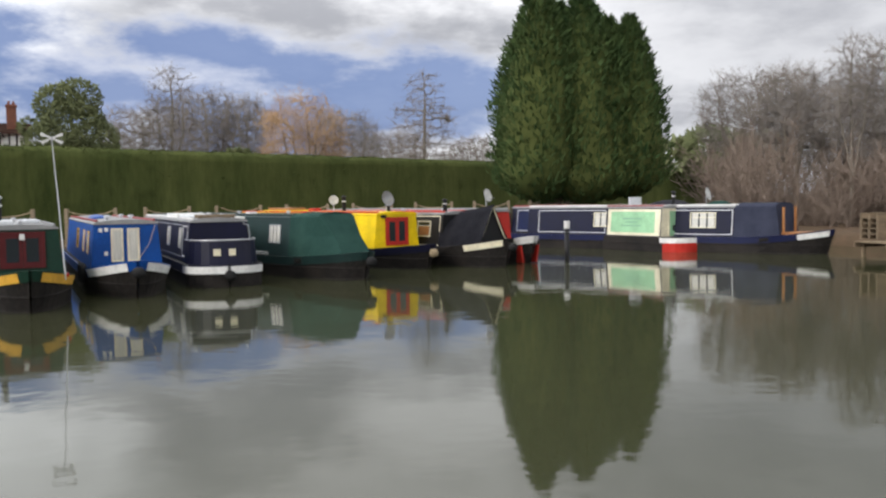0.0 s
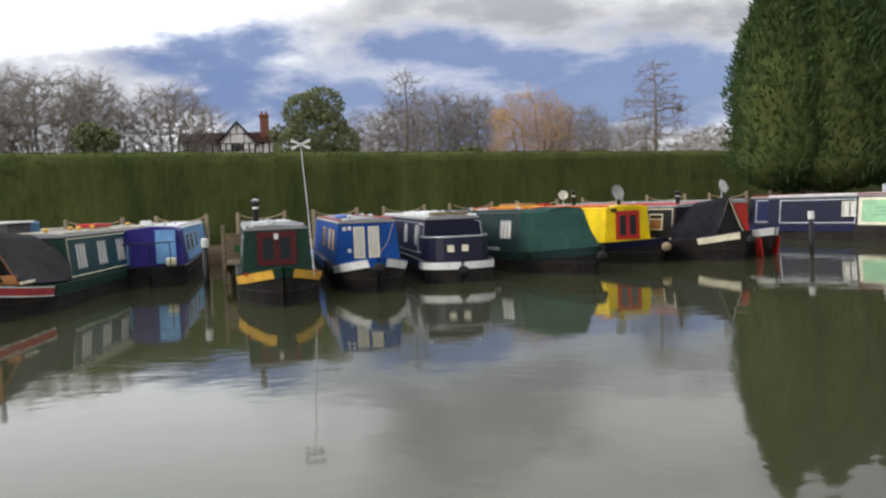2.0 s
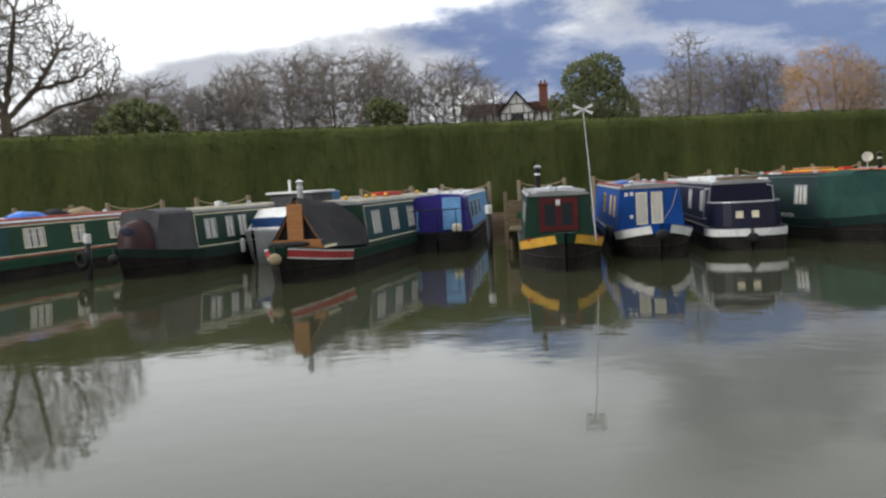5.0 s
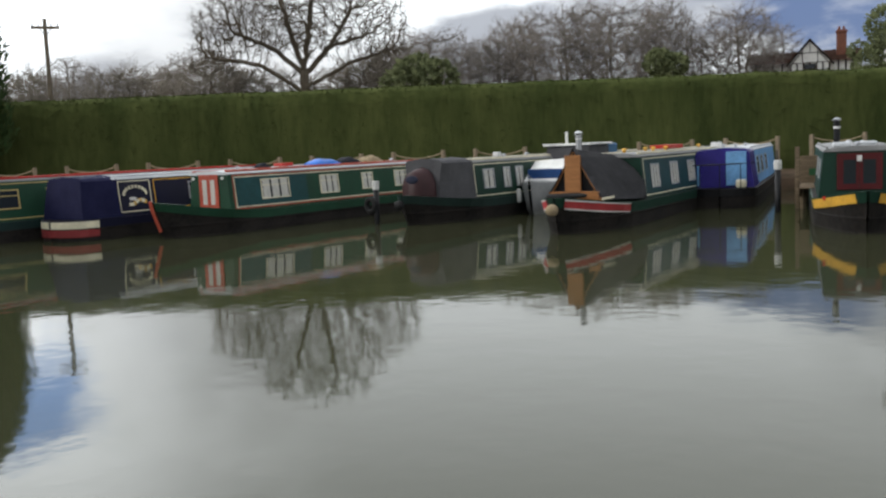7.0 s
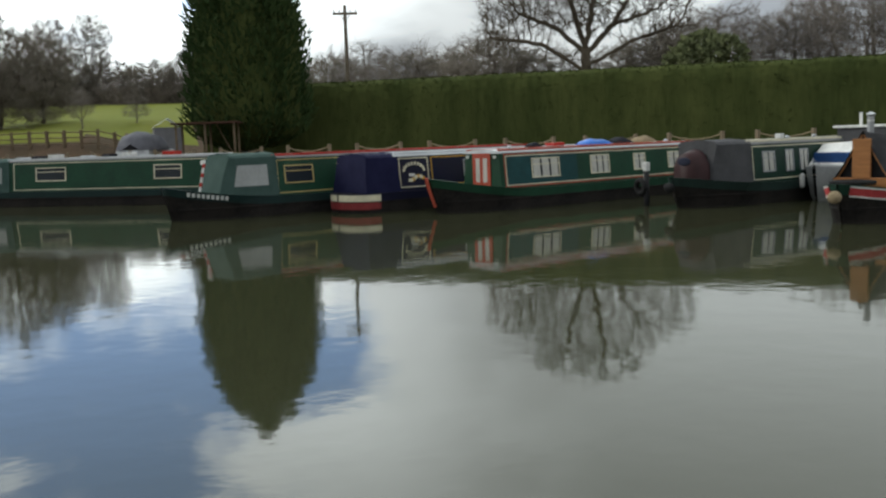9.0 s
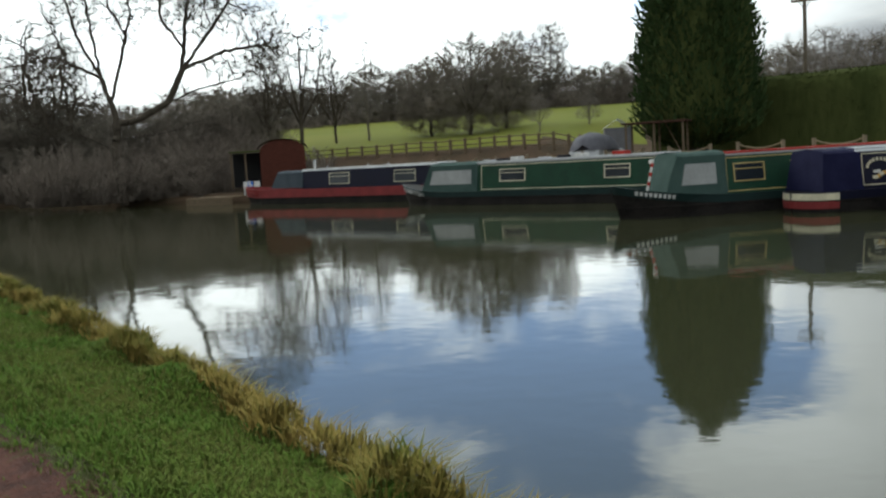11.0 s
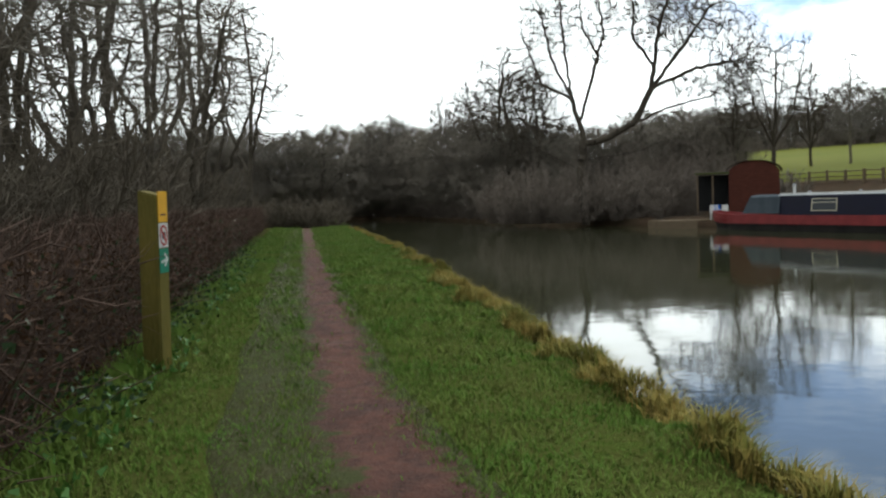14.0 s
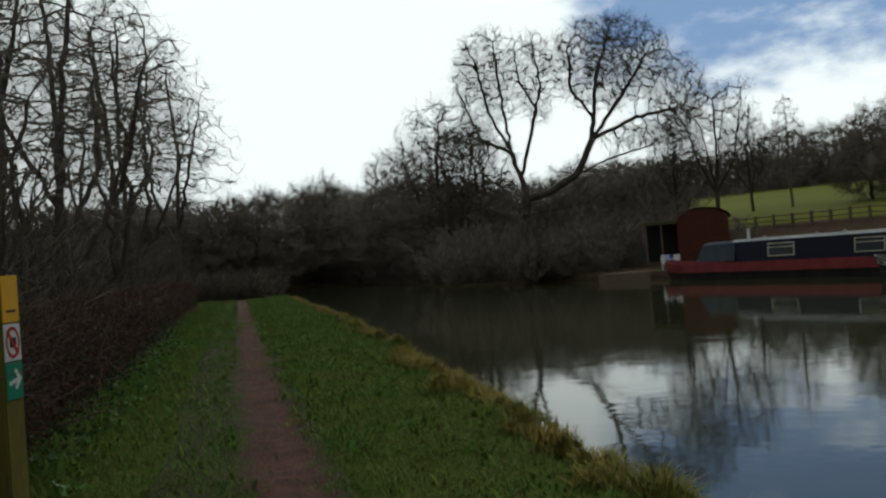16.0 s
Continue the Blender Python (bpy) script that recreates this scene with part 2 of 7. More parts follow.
TURF = mat("turf", (0.042, 0.088, 0.012), (0.068, 0.076, 0.021), 1.2, 0.95, 0.5, speck=0.6, spec=0.0)
EARTH = mat("bare_earth_bank", (0.105, 0.068, 0.046), (0.058, 0.045, 0.028), 0.5, 0.95, 0.6, bscale=1)
FIELD = mat("meadow", (0.122, 0.150, 0.020), (0.165, 0.168, 0.032), 0.05, 0.95, 0.3, bscale=1)

WATER = bpy.data.materials.new("canal_water")
WATER.use_nodes = True
nt = WATER.node_tree
p = nt.nodes["Principled BSDF"]
p.inputs["Base Color"].default_value = (0.036, 0.038, 0.020, 1)
p.inputs["Roughness"].default_value = 0.045
p.inputs["IOR"].default_value = 1.33
tc = nt.nodes.new("ShaderNodeTexCoord")
hs = None
for sc, st, amt in ((0.9, (1, 1, 1), 0.38), (4.0, (1, 1, 1), 0.10), (0.12, (1, 1, 1), 1.0)):
    n = nt.nodes.new("ShaderNodeTexNoise")
    n.inputs["Scale"].default_value, n.inputs["Detail"].default_value = sc, 2
    nt.links.new(tc.outputs["Object"], n.inputs["Vector"])
    k = nt.nodes.new("ShaderNodeMath")
    k.operation = "MULTIPLY_ADD"
    nt.links.new(n.outputs["Fac"], k.inputs[0])
    k.inputs[1].default_value = amt
    if hs is not None:
        nt.links.new(hs, k.inputs[2])
    else:
        k.inputs[2].default_value = 0
    hs = k.outputs[0]
b = nt.nodes.new("ShaderNodeBump")
b.inputs["Strength"].default_value, b.inputs["Distance"].default_value = 0.25, 0.05
nt.links.new(hs, b.inputs["Height"])
nt.links.new(b.outputs[0], p.inputs["Normal"])


# ---- mesh helpers ----
def finish(name, bm, material, parent=None, label="", smooth=False):
    me = bpy.data.meshes.new(name)
    bmesh.ops.recalc_face_normals(bm, faces=bm.faces)
    bm.to_mesh(me)
    bm.free()
    if smooth:
        for poly in me.polygons:
            poly.use_smooth = True
    me.materials.append(material)
    ob = new(name, me)
    if parent is not None:
        ob.parent = parent
    if label:
        tagged(ob, label)
    return ob


def part(name, bm, material, parent, label="", smooth=False):
    return finish(name, bm, material, parent, label, smooth)


def raw(name, verts, faces, material, parent=None, smooth=False):
    """One mesh out of computed arrays."""
    me = bpy.data.meshes.new(name)
    verts = np.asarray(verts, dtype=np.float32)
    faces = np.asarray(faces, dtype=np.int32)
    k = faces.shape[1]
    me.vertices.add(len(verts))
    me.vertices.foreach_set("co", verts.ravel())
    me.loops.add(faces.size)
    me.loops.foreach_set("vertex_index", faces.ravel())
    me.polygons.add(len(faces))
    me.polygons.foreach_set("loop_start", np.arange(len(faces), dtype=np.int32) * k)
    if smooth:
        me.polygons.foreach_set("use_smooth", np.ones(len(faces), dtype=bool))
    me.update(calc_edges=True)
    me.materials.append(material)
    ob = new(name, me)
    if parent is not None:
        ob.parent = parent
    return ob


def thing(name, x, y, z, rz, label, category, group="", kind=""):
    ob = new(name)
    ob.matrix_basis = pose(x, y, z, 0, 0, rz)
    return tagged(ob, label, category, group, kind)


def box(bm, x0, x1, y0, y1, z0, z1, bevel=0.0, m=None):
    got = bmesh.ops.create_cube(bm, size=1, matrix=(m or Matrix()) @ Matrix.Translation(((x0 + x1) / 2, (y0 + y1) / 2, (z0 + z1) / 2)) @ Matrix.Diagonal((x1 - x0, y1 - y0, z1 - z0, 1)))
    if bevel:
        edges = {e for v in got["verts"] for e in v.link_edges}
        bmesh.ops.bevel(bm, geom=list(edges), offset=bevel, segments=2, affect="EDGES", profile=0.5)
    return bm


def boxed(x0, x1, y0, y1, z0, z1, bevel=0.0):
    return box(bmesh.new(), x0, x1, y0, y1, z0, z1, bevel)


def tube(points, radii, sides=8, bm=None, cap=True):
    bm = bm or bmesh.new()
    rings = []
    pts = [Vector(q) for q in points]
    for i, q in enumerate(pts):
        d = (pts[min(i + 1, len(pts) - 1)] - pts[max(i - 1, 0)]).normalized()
        a = d.orthogonal().normalized()
        c = d.cross(a)
        r = radii[i] if isinstance(radii, (list, tuple)) else radii
        rings.append([bm.verts.new(q + (a * math.cos(t) + c * math.sin(t)) * r) for t in (2 * math.pi * k / sides for k in range(sides))])
    for r0, r1 in zip(rings, rings[1:]):
        for k in range(sides):
            bm.faces.new((r0[k], r0[(k + 1) % sides], r1[(k + 1) % sides], r1[k]))
    if cap:
        bm.faces.new(list(reversed(rings[0])))
        bm.faces.new(rings[-1])
    return bm


def loft(bm, sections, close=False):
    """Skin between equal-length rows of points."""
    rows = [[bm.verts.new(q) for q in s] for s in sections]
    for a, b2 in zip(rows, rows[1:]):
        n = len(a)
        for k in range(n if close else n - 1):
            bm.faces.new((a[k], a[(k + 1) % n], b2[(k + 1) % n], b2[k]))
    return rows

# ---- ground and water ----
U, V = Vector((-0.8, -0.6, 0)), Vector((-0.6, 0.8, 0))


def uv(u, v, z=0.0):
    """Along the towpath, across it towards the water, up."""
    return U * u + V * v + Vector((0, 0, z))


def bank_edge(u):
    return 1.98 + min(0.028 * max(0, u), 0.9) + 0.16 * noise.noise((u * 0.55, 3.1, 0)) + 0.07 * noise.noise((u * 2.1, 9.1, 0))


def path_mid(u):
    return (0.12 - 0.012 * u if u < 20 else -0.12) + 0.075 * max(0.0, 9 - max(u, 2.0))


def near_height(u, v):
    e = bank_edge(u)
    n = 0.035 * noise.noise((u * 0.9, v * 0.9, 1.7)) + 0.012 * noise.noise((u * 3.3, v * 3.3, 4.7))
    if v > e:
        return 0.0
    z = 0.74 - 0.03 * math.exp(-(v / 0.45) ** 2) + n
    z += 0.06 * max(0.0, min(1.0, (-v - 1.0) / 0.8)) + max(0.0, -v - 4) * 0.03
    lump = max(0.0, noise.noise((u * 1.3, 4.2, v * 0.8)) + 0.15)
    return z - 0.14 * math.exp(-max(0.0, e - v) / 0.35) + 0.20 * lump * math.exp(-((e - v - 0.25) / 0.3) ** 2)


bm = bmesh.new()
us = [-320, -150, -70, -40, -25] + [-16 + 0.2 * i for i in range(230)] + [31, 33, 35, 37, 40, 43, 46, 50, 54, 58, 62, 66, 70, 78, 90, 120, 180, 400]
sections = []
for u in us:
    e = bank_edge(u)
    row = [uv(u, e + 0.35, -0.9), uv(u, e + 0.10, 0.05)]
    for k in (0.0, 0.12, 0.3, 0.6, 1.0, 1.4, 1.8, 2.1, 2.35, 2.6, 2.9, 3.3, 3.8, 4.3, 5.0, 6, 8, 12, 20, 45, 120, 400, 1200):
        row.append(uv(u, e - k, near_height(u, e - k)))
    sections.append(row)
loft(bm, sections)
tagged(finish("ground_near", bm, TURF, smooth=True), "grassy canal bank of rough winter turf", "ground", kind="structure")

def tread_material():
    """Reddish trodden earth that breaks up into worn turf at its edges."""
    m = bpy.data.materials.new("reddish_trodden_earth")
    m.use_nodes = True
    nt = m.node_tree
    bsdf = nt.nodes["Principled BSDF"]

    def math2(op, a, b=None, c=None):
        n = nt.nodes.new("ShaderNodeMath")
        n.operation = op
        for k, v in enumerate((a, b, c)):
            if v is None:
                continue
            if isinstance(v, (int, float)):
                n.inputs[k].default_value = v
            else:
                nt.links.new(v, n.inputs[k])
        return n.outputs[0]

    def rng2(v, lo, hi):
        n = nt.nodes.new("ShaderNodeMapRange")
        n.interpolation_type = "SMOOTHSTEP"
        nt.links.new(v, n.inputs[0])
        n.inputs[1].default_value, n.inputs[2].default_value = lo, hi
        return n.outputs[0]

    def mix2(f, a, b):
        n = nt.nodes.new("ShaderNodeMix")
        n.data_type = "RGBA"
        nt.links.new(f, n.inputs[0])
        for sock, v in ((n.inputs[6], a), (n.inputs[7], b)):
            if isinstance(v, tuple):
                sock.default_value = (*v, 1)
            else:
                nt.links.new(v, sock)
        return n.outputs[2]
    tc = nt.nodes.new("ShaderNodeTexCoord").outputs["Object"]

    def noise2(scale, detail):
        n = nt.nodes.new("ShaderNodeTexNoise")
        n.inputs["Scale"].default_value, n.inputs["Detail"].default_value, n.inputs["Roughness"].default_value = scale, detail, 0.6
        nt.links.new(tc, n.inputs["Vector"])
        return n.outputs["Fac"]
    uvn = nt.nodes.new("ShaderNodeAttribute")
    uvn.attribute_name = "across"
    across = uvn.outputs["Fac"]
    coarse, midn, fine2 = noise2(0.9, 4), noise2(5.0, 5), noise2(38.0, 5)
    edge = math2("ADD", math2("ADD", across, math2("MULTIPLY", math2("SUBTRACT", midn, 0.5), 1.7)), math2("MULTIPLY", math2("SUBTRACT", coarse, 0.5), 0.9))
    grassy = rng2(edge, 0.40, 0.66)
    damp = rng2(math2("ADD", midn, math2("MULTIPLY", coarse, 0.6)), 0.62, 1.0)
    mud = mix2(damp, (0.056, 0.030, 0.025), (0.142, 0.061, 0.046))
    mud = mix2(rng2(fine2, 0.42, 0.66), mud, (0.102, 0.050, 0.039))
    turf = mix2(midn, (0.060, 0.046, 0.021), (0.042, 0.062, 0.014))
    nt.links.new(mix2(grassy, mud, turf), bsdf.inputs["Base Color"])
    bsdf.inputs["Roughness"].default_value = 0.8
    bsdf.inputs["Specular IOR Level"].default_value = 0.05
    b = nt.nodes.new("ShaderNodeBump")
    b.inputs["Strength"].default_value, b.inputs["Distance"].default_value = 0.8, 0.03
    nt.links.new(math2("ADD", fine2, midn), b.inputs["Height"])
    nt.links.new(b.outputs[0], bsdf.inputs["Normal"])
    return m


bm = bmesh.new()
lay = bm.verts.layers.float.new("across")
rows = []
STEPS = [k / 8 for k in range(-8, 9)]
for i in range(620):
    u = -12 + 0.13 * i if i < 340 else 32.2 + 0.3 * (i - 340)
    if u > 68:
        break
    w = 0.53 + 0.05 * noise.noise((u * 0.5, 7.3, 0))
    c = path_mid(u) + 0.03 + 0.05 * noise.noise((u * 0.25, 4.4, 0))
    row = []
    for k in STEPS:
        v = c + w * k * (1.0 if k > 0 else 2.0)
        rut = 0.015 * noise.noise((u * 1.6, v * 3.0, 2.0))
        q = bm.verts.new(uv(u, v, near_height(u, v) + (0.013 + rut * (1 - abs(k)) if abs(k) < 1 else -0.04)))
        q[lay] = abs(k - 0.10) if k > 0 else 0.10 - 2.0 * k
        row.append(q)
    rows.append(row)
for a, b2 in zip(rows, rows[1:]):
    for k in range(len(STEPS) - 1):
        bm.faces.new((a[k], a[k + 1], b2[k + 1], b2[k]))
tagged(finish("towpath", bm, tread_material(), smooth=True), "narrow reddish trodden earth towpath, damp and worn", "path", kind="structure")

SHORE = [(110, 0), (48, 21), (19.5, 31), (17.5, 38), (9, 51), (-8, 43), (-22, 31), (-33, 19), (-42, 9), (-50, -1), (-63, -15), (-68, -24), (-80, -38), (-99, -57), (-105, -68), (-103, -84), (-96, -100)]


def ease(t):
    t = max(0.0, min(1.0, t))
    return t * t * (3 - 2 * t)


def shore_off(x, y):
    """How far a place lies from the far shoreline."""
    best = 1e9
    for (ax, ay), (bx, by) in zip(SHORE, SHORE[1:]):
        ex, ey = bx - ax, by - ay
        t = max(0.0, min(1.0, ((x - ax) * ex + (y - ay) * ey) / (ex * ex + ey * ey)))
        best = min(best, math.hypot(x - ax - ex * t, y - ay - ey * t))
    return best


def hill(x, y, off):
    """A bank that climbs to a sloping meadow."""
    yaw = math.degrees(math.atan2(-x, y)) % 360
    if yaw > 250:
        yaw -= 360
    w = max(0.0, min(1.0, (yaw - 70) / 9)) * ease((114 - yaw) / 10)
    w1 = ease((yaw - 80) / 5)
    z = 0.55 + 0.06 * noise.noise((x * 0.3, y * 0.3, 0))
    z += w * 2.7 * (w1 * ease((off - 5.5) / 7) + (1 - w1) * ease((off - 11) / 14)) + w * 0.066 * min(150, max(0.0, off - 13))
    return z


bm = bmesh.new()
pts = []
for (ax, ay), (bx, by) in zip(SHORE, SHORE[1:]):
    n = max(2, int(math.hypot(bx - ax, by - ay) / 2.0))
    for k in range(n):
        pts.append(Vector((ax + (bx - ax) * k / n, ay + (by - ay) * k / n, 0)))
sections = []
for i, q in enumerate(pts):
    d = pts[min(i + 3, len(pts) - 1)] - pts[max(i - 3, 0)]
    nrm = Vector((d.y, -d.x, 0)).normalized()
    rad = (q - Vector((-15, -4, 0))).normalized()
    row = [q - nrm * 0.3 + Vector((0, 0, -0.9)), q + Vector((0, 0, 0.02))]
    for off in (0.05, 0.5, 1.5, 3, 4.5, 6, 7.5, 9, 10.5, 12, 14, 18, 24, 32, 42, 55, 70, 90, 120, 180, 400, 1500):
        t = max(0.0, min(1.0, (off - 2) / 30))
        g = q + (nrm * (1 - t) + rad * t).normalized() * off
        g.z = hill(g.x, g.y, off) * (0.75 if off < 0.2 else 1)
        row.append(g)
    sections.append(row)
rows = loft(bm, sections)
for f in bm.faces:
    f.material_index = 0
far_ground = finish("ground_far", bm, EARTH, smooth=True)
far_ground.data.materials.append(FIELD)
for poly in far_ground.data.polygons:
    c = poly.center
    if c.z > 2.95:
        poly.material_index = 1
tagged(far_ground, "far bank of bare earth rising to a green meadow", "ground", kind="structure")

bm = bmesh.new()
bmesh.ops.create_grid(bm, x_segments=1, y_segments=1, size=1, matrix=Matrix.Translation((-20, -10, 0)) @ Matrix.Diagonal((260, 150, 1, 1)))
tagged(finish("water", bm, WATER), "still olive-brown canal water with faint ripples", "water", kind="structure")


# ---- narrowboats ----
W = 1.03


def hull_half(s, near, length):
    """Half width at s metres from the end that faces the towpath."""
    if near == "bow":
        a, tail = min(1.0, (max(0.0, s) / 1.95)) ** 0.5, length - s
        b2 = math.sqrt(max(0.0, 1 - (max(0.0, 0.9 - tail) / 0.9) ** 2))
    else:
        a = math.sqrt(max(0.0, 1 - (max(0.0, 0.85 - s) / 0.85) ** 2.6))
        b2 = min(1.0, max(0.0, (length - s) / 3.0)) ** 0.55
    return W * max(0.02, a * b2)


def gunwale(s, near, length, rise):
    d = s if near == "bow" else length - s
    return 0.60 + rise * max(0.0, 1 - d / 3.6) ** 1.8


def wl_half(s, near, length):
    d = s if near == "bow" else length - s
    k = min(1.0, max(0.0, (d - 0.12) / 2.6)) ** 0.58
    return min(hull_half(s, near, length), W * max(0.015, k))


def side_y(z, zb, zt, wb, wtop):
    return wb + (wtop - wb) * (z - zb) / (zt - zb)


def ring_on(bm, s0, s1, z0, z1, yfun, side, wide, proud):
    """A rectangular frame that lies on a leaning side."""
    def q(s, z, out):
        return (-s, side * (yfun(z) + out), z)
    outer = [(s0, z0), (s1, z0), (s1, z1), (s0, z1)]
    inner = [(s0 + wide, z0 + wide), (s1 - wide, z0 + wide), (s1 - wide, z1 - wide), (s0 + wide, z1 - wide)]
    o1 = [bm.verts.new(q(a, z, proud)) for a, z in outer]
    i1 = [bm.verts.new(q(a, z, proud)) for a, z in inner]
    o0 = [bm.verts.new(q(a, z, -0.01)) for a, z in outer]
    i0 = [bm.verts.new(q(a, z, -0.01)) for a, z in inner]
    for k in range(4):
        j = (k + 1) % 4
        bm.faces.new((o1[k], o1[j], i1[j], i1[k]))
        bm.faces.new((o0[k], o0[j], o1[j], o1[k]))
        bm.faces.new((i1[k], i1[j], i0[j], i0[k]))
    return bm


def slab_on(bm, s0, s1, z0, z1, yfun, side, proud, inset=-0.01):
    def q(s, z, out):
        return (-s, side * (yfun(z) + out), z)
    c = [(s0, z0), (s1, z0), (s1, z1), (s0, z1)]
    a = [bm.verts.new(q(s, z, proud)) for s, z in c]
    b2 = [bm.verts.new(q(s, z, inset)) for s, z in c]
    bm.faces.new(a)
    bm.faces.new(b2)
    for k in range(4):
        j = (k + 1) % 4
        bm.faces.new((a[k], a[j], b2[j], b2[k]))
    return bm


def narrowboat(x, y, yaw, length, label, near="bow", rise=0.32, cab=(3.0, None), top=1.76, cabin=GREEN, roof=GREYROOF, band=None, bow_band=None,
               rail=None, windows=(), panels=(), trims=(), front=None, upper=None, fender=True, front_mat=None, band_h=0.2, tail_gap=1.4, edged=None, bulwark=0.0):
    """A steel narrowboat. x, y: its near end at the water; yaw: which way it reaches back. s runs back from the near end."""
    root = thing("narrowboat", x, y, 0, yaw - 90, label, "boat", "moored narrowboats")
    st = [0.0, 0.06, 0.15, 0.3, 0.5, 0.8, 1.1, 1.5, 2.0, 2.6, 3.3, 4.2] + [5 + i for i in range(int(length) - 9)]
    st += [length - k for k in (4.2, 3.3, 2.6, 2.0, 1.5, 1.1, 0.8, 0.5, 0.3, 0.15, 0.06, 0.0)]
    st = sorted(set(round(v, 3) for v in st))
    bm = bmesh.new()
    sections = []
    for s in st:
        g, w, wl = gunwale(s, near, length, rise), hull_half(s, near, length), wl_half(s, near, length)
        ra = 0.25 * max(0.0, 1 - (s if near == "bow" else length - s) / 0.8) * (1 if near == "bow" else -1)
        prof = [(wl * 0.97, -0.45), (wl, 0.05), (wl + (w - wl) * 0.35, 0.30), (wl + (w - wl) * 0.36 + 0.018, 0.31), (wl + (w - wl) * 0.40 + 0.018, 0.35), (wl + (w - wl) * 0.42, 0.36), (w * 0.995, g - 0.02), (w * 0.93, g)]
        sections.append([(-s - ra * max(0.0, 1 - z / g), k, z) for k, z in prof] + [(-s, 0, g - 0.02)] + [(-s - ra * max(0.0, 1 - z / g), -k, z) for k, z in reversed(prof)])
    loft(bm, sections)
    part("hull", bm, HULL, root, "black bitumen-painted steel hull")

    def strip(name, s0, s1, lo, hi, m, proud, lab=""):
        for side in (1, -1):
            bm = bmesh.new()
            ss = [s0] + [v for v in st if s0 + 0.01 < v < s1 - 0.01] + [s1]
            rows = []
            for s in ss:
                g, w, wl = gunwale(s, near, length, rise), hull_half(s, near, length), wl_half(s, near, length)
                ra = 0.25 * max(0.0, 1 - (s if near == "bow" else length - s) / 0.8) * (1 if near == "bow" else -1)
                z0, z1 = max(0.365, g - lo), g - hi
                row = []
                for z, o in ((z0, proud), (z1, proud), (z1 + 0.003, -0.02), (z0, -0.02)):
                    wz = wl + (w - wl) * (0.42 + 0.575 * min(1.0, max(0.0, (z - 0.36)) / (g - 0.38)))
                    row.append((-s - ra * max(0.0, 1 - z / g) + o * (s < 0.7), side * (wz + o), z))
                rows.append(row)
            loft(bm, rows, close=True)
            part(name, bm, m, root, lab)
    if upper:
        strip("gunwale_band", 0.0, length - 0.02, 0.24, 0.0, upper, 0.012)
    if band:
        strip("side_band", 0.0, length - 0.1, band_h, 0.02 - bulwark, band, 0.018)
    if bow_band:
        strip("end_band", 0.10 if near == "bow" else 0.0, bow_band[1], 0.24, 0.04, bow_band[0], 0.022)
    if edged:
        strip("band_edge_line", 0.10, bow_band[1], 0.065, 0.03, edged, 0.027)
        strip("band_edge_line", 0.10, bow_band[1], 0.27, 0.235, edged, 0.027)
    c0 = cab[0]
    c1 = cab[1] or length - tail_gap
    zb, zt, wb, wt2 = 0.58, top - 0.05, W * 0.87, W * 0.76

    def yf(z):
        return side_y(z, zb, zt, wb, wt2)
    bm = bmesh.new()
    prof = [(wb, zb), (wt2, zt), (wt2 * 0.93, top - 0.005), (wt2 * 0.5, top + 0.035), (0, top + 0.05)]
    ring = prof + [(-a, z) for a, z in reversed(prof[:-1])]
    rows = loft(bm, [[(-s, a, z) for a, z in ring] for s in [c0 + (c1 - c0) * k / 4 for k in range(5)]])
    bm.faces.new(rows[0])
    bm.faces.new(list(reversed(rows[-1])))
    part("cabin", bm, cabin, root)
    bm = bmesh.new()
    prof = [(wt2 + 0.02, zt - 0.01), (wt2 + 0.02, zt + 0.02), (wt2 * 0.93, top + 0.008), (wt2 * 0.5, top + 0.048), (0, top + 0.063)]
    ring = prof + [(-a, z) for a, z in reversed(prof[:-1])]
    rows = loft(bm, [[(-s, a, z) for a, z in ring] for s in (c0 - 0.04, (c0 + c1) / 2, c1 + 0.04)])
    bm.faces.new(rows[0])
    bm.faces.new(list(reversed(rows[-1])))
    part("roof", bm, roof, root)
    for side in (1, -1):
        part("handrail", boxed(-c1, -c0, side * (wt2 * 0.9) - 0.025, side * (wt2 * 0.9) + 0.025, top + 0.012, top + 0.07, 0.01), rail or roof, root)
    for s0, s1, z0, z1, m in panels:
        for side in (1, -1):
            part("painted_panel", slab_on(bmesh.new(), s0, s1, z0, z1, yf, side, 0.004), m, root)
    for s0, s1, z0, z1, m in trims:
        for side in (1, -1):
            part("coach_line", ring_on(bmesh.new(), s0, s1, z0, z1, yf, side, 0.030, 0.008), m, root)
    for win in windows:
        s0, s1, z0, z1, m, inner = win
        for side in (1, -1):
            f = part("window_frame", ring_on(bmesh.new(), s0, s1, z0, z1, yf, side, 0.038, 0.022), m, root)
            w = 0.034
            part("pane", slab_on(bmesh.new(), s0 + w, s1 - w, z0 + w, z1 - w, yf, side, 0.009), GLASS, f)
            zm = z0 + (z1 - z0) * 0.68
            part("glazing_bar", slab_on(bmesh.new(), s0 + w, s1 - w, zm - 0.014, zm + 0.014, yf, side, 0.018), m, f)
            if inner:
                n = 3 if s1 - s0 > 0.7 else 2
                for k in range(n):
                    a = s0 + w + (s1 - s0 - 2 * w) * (k + 0.10) / n
                    c = s0 + w + (s1 - s0 - 2 * w) * (k + 0.86) / n
                    part("curtain", slab_on(bmesh.new(), a, c, z0 + w, z1 - w, yf, side, 0.014), CURTAIN, f)
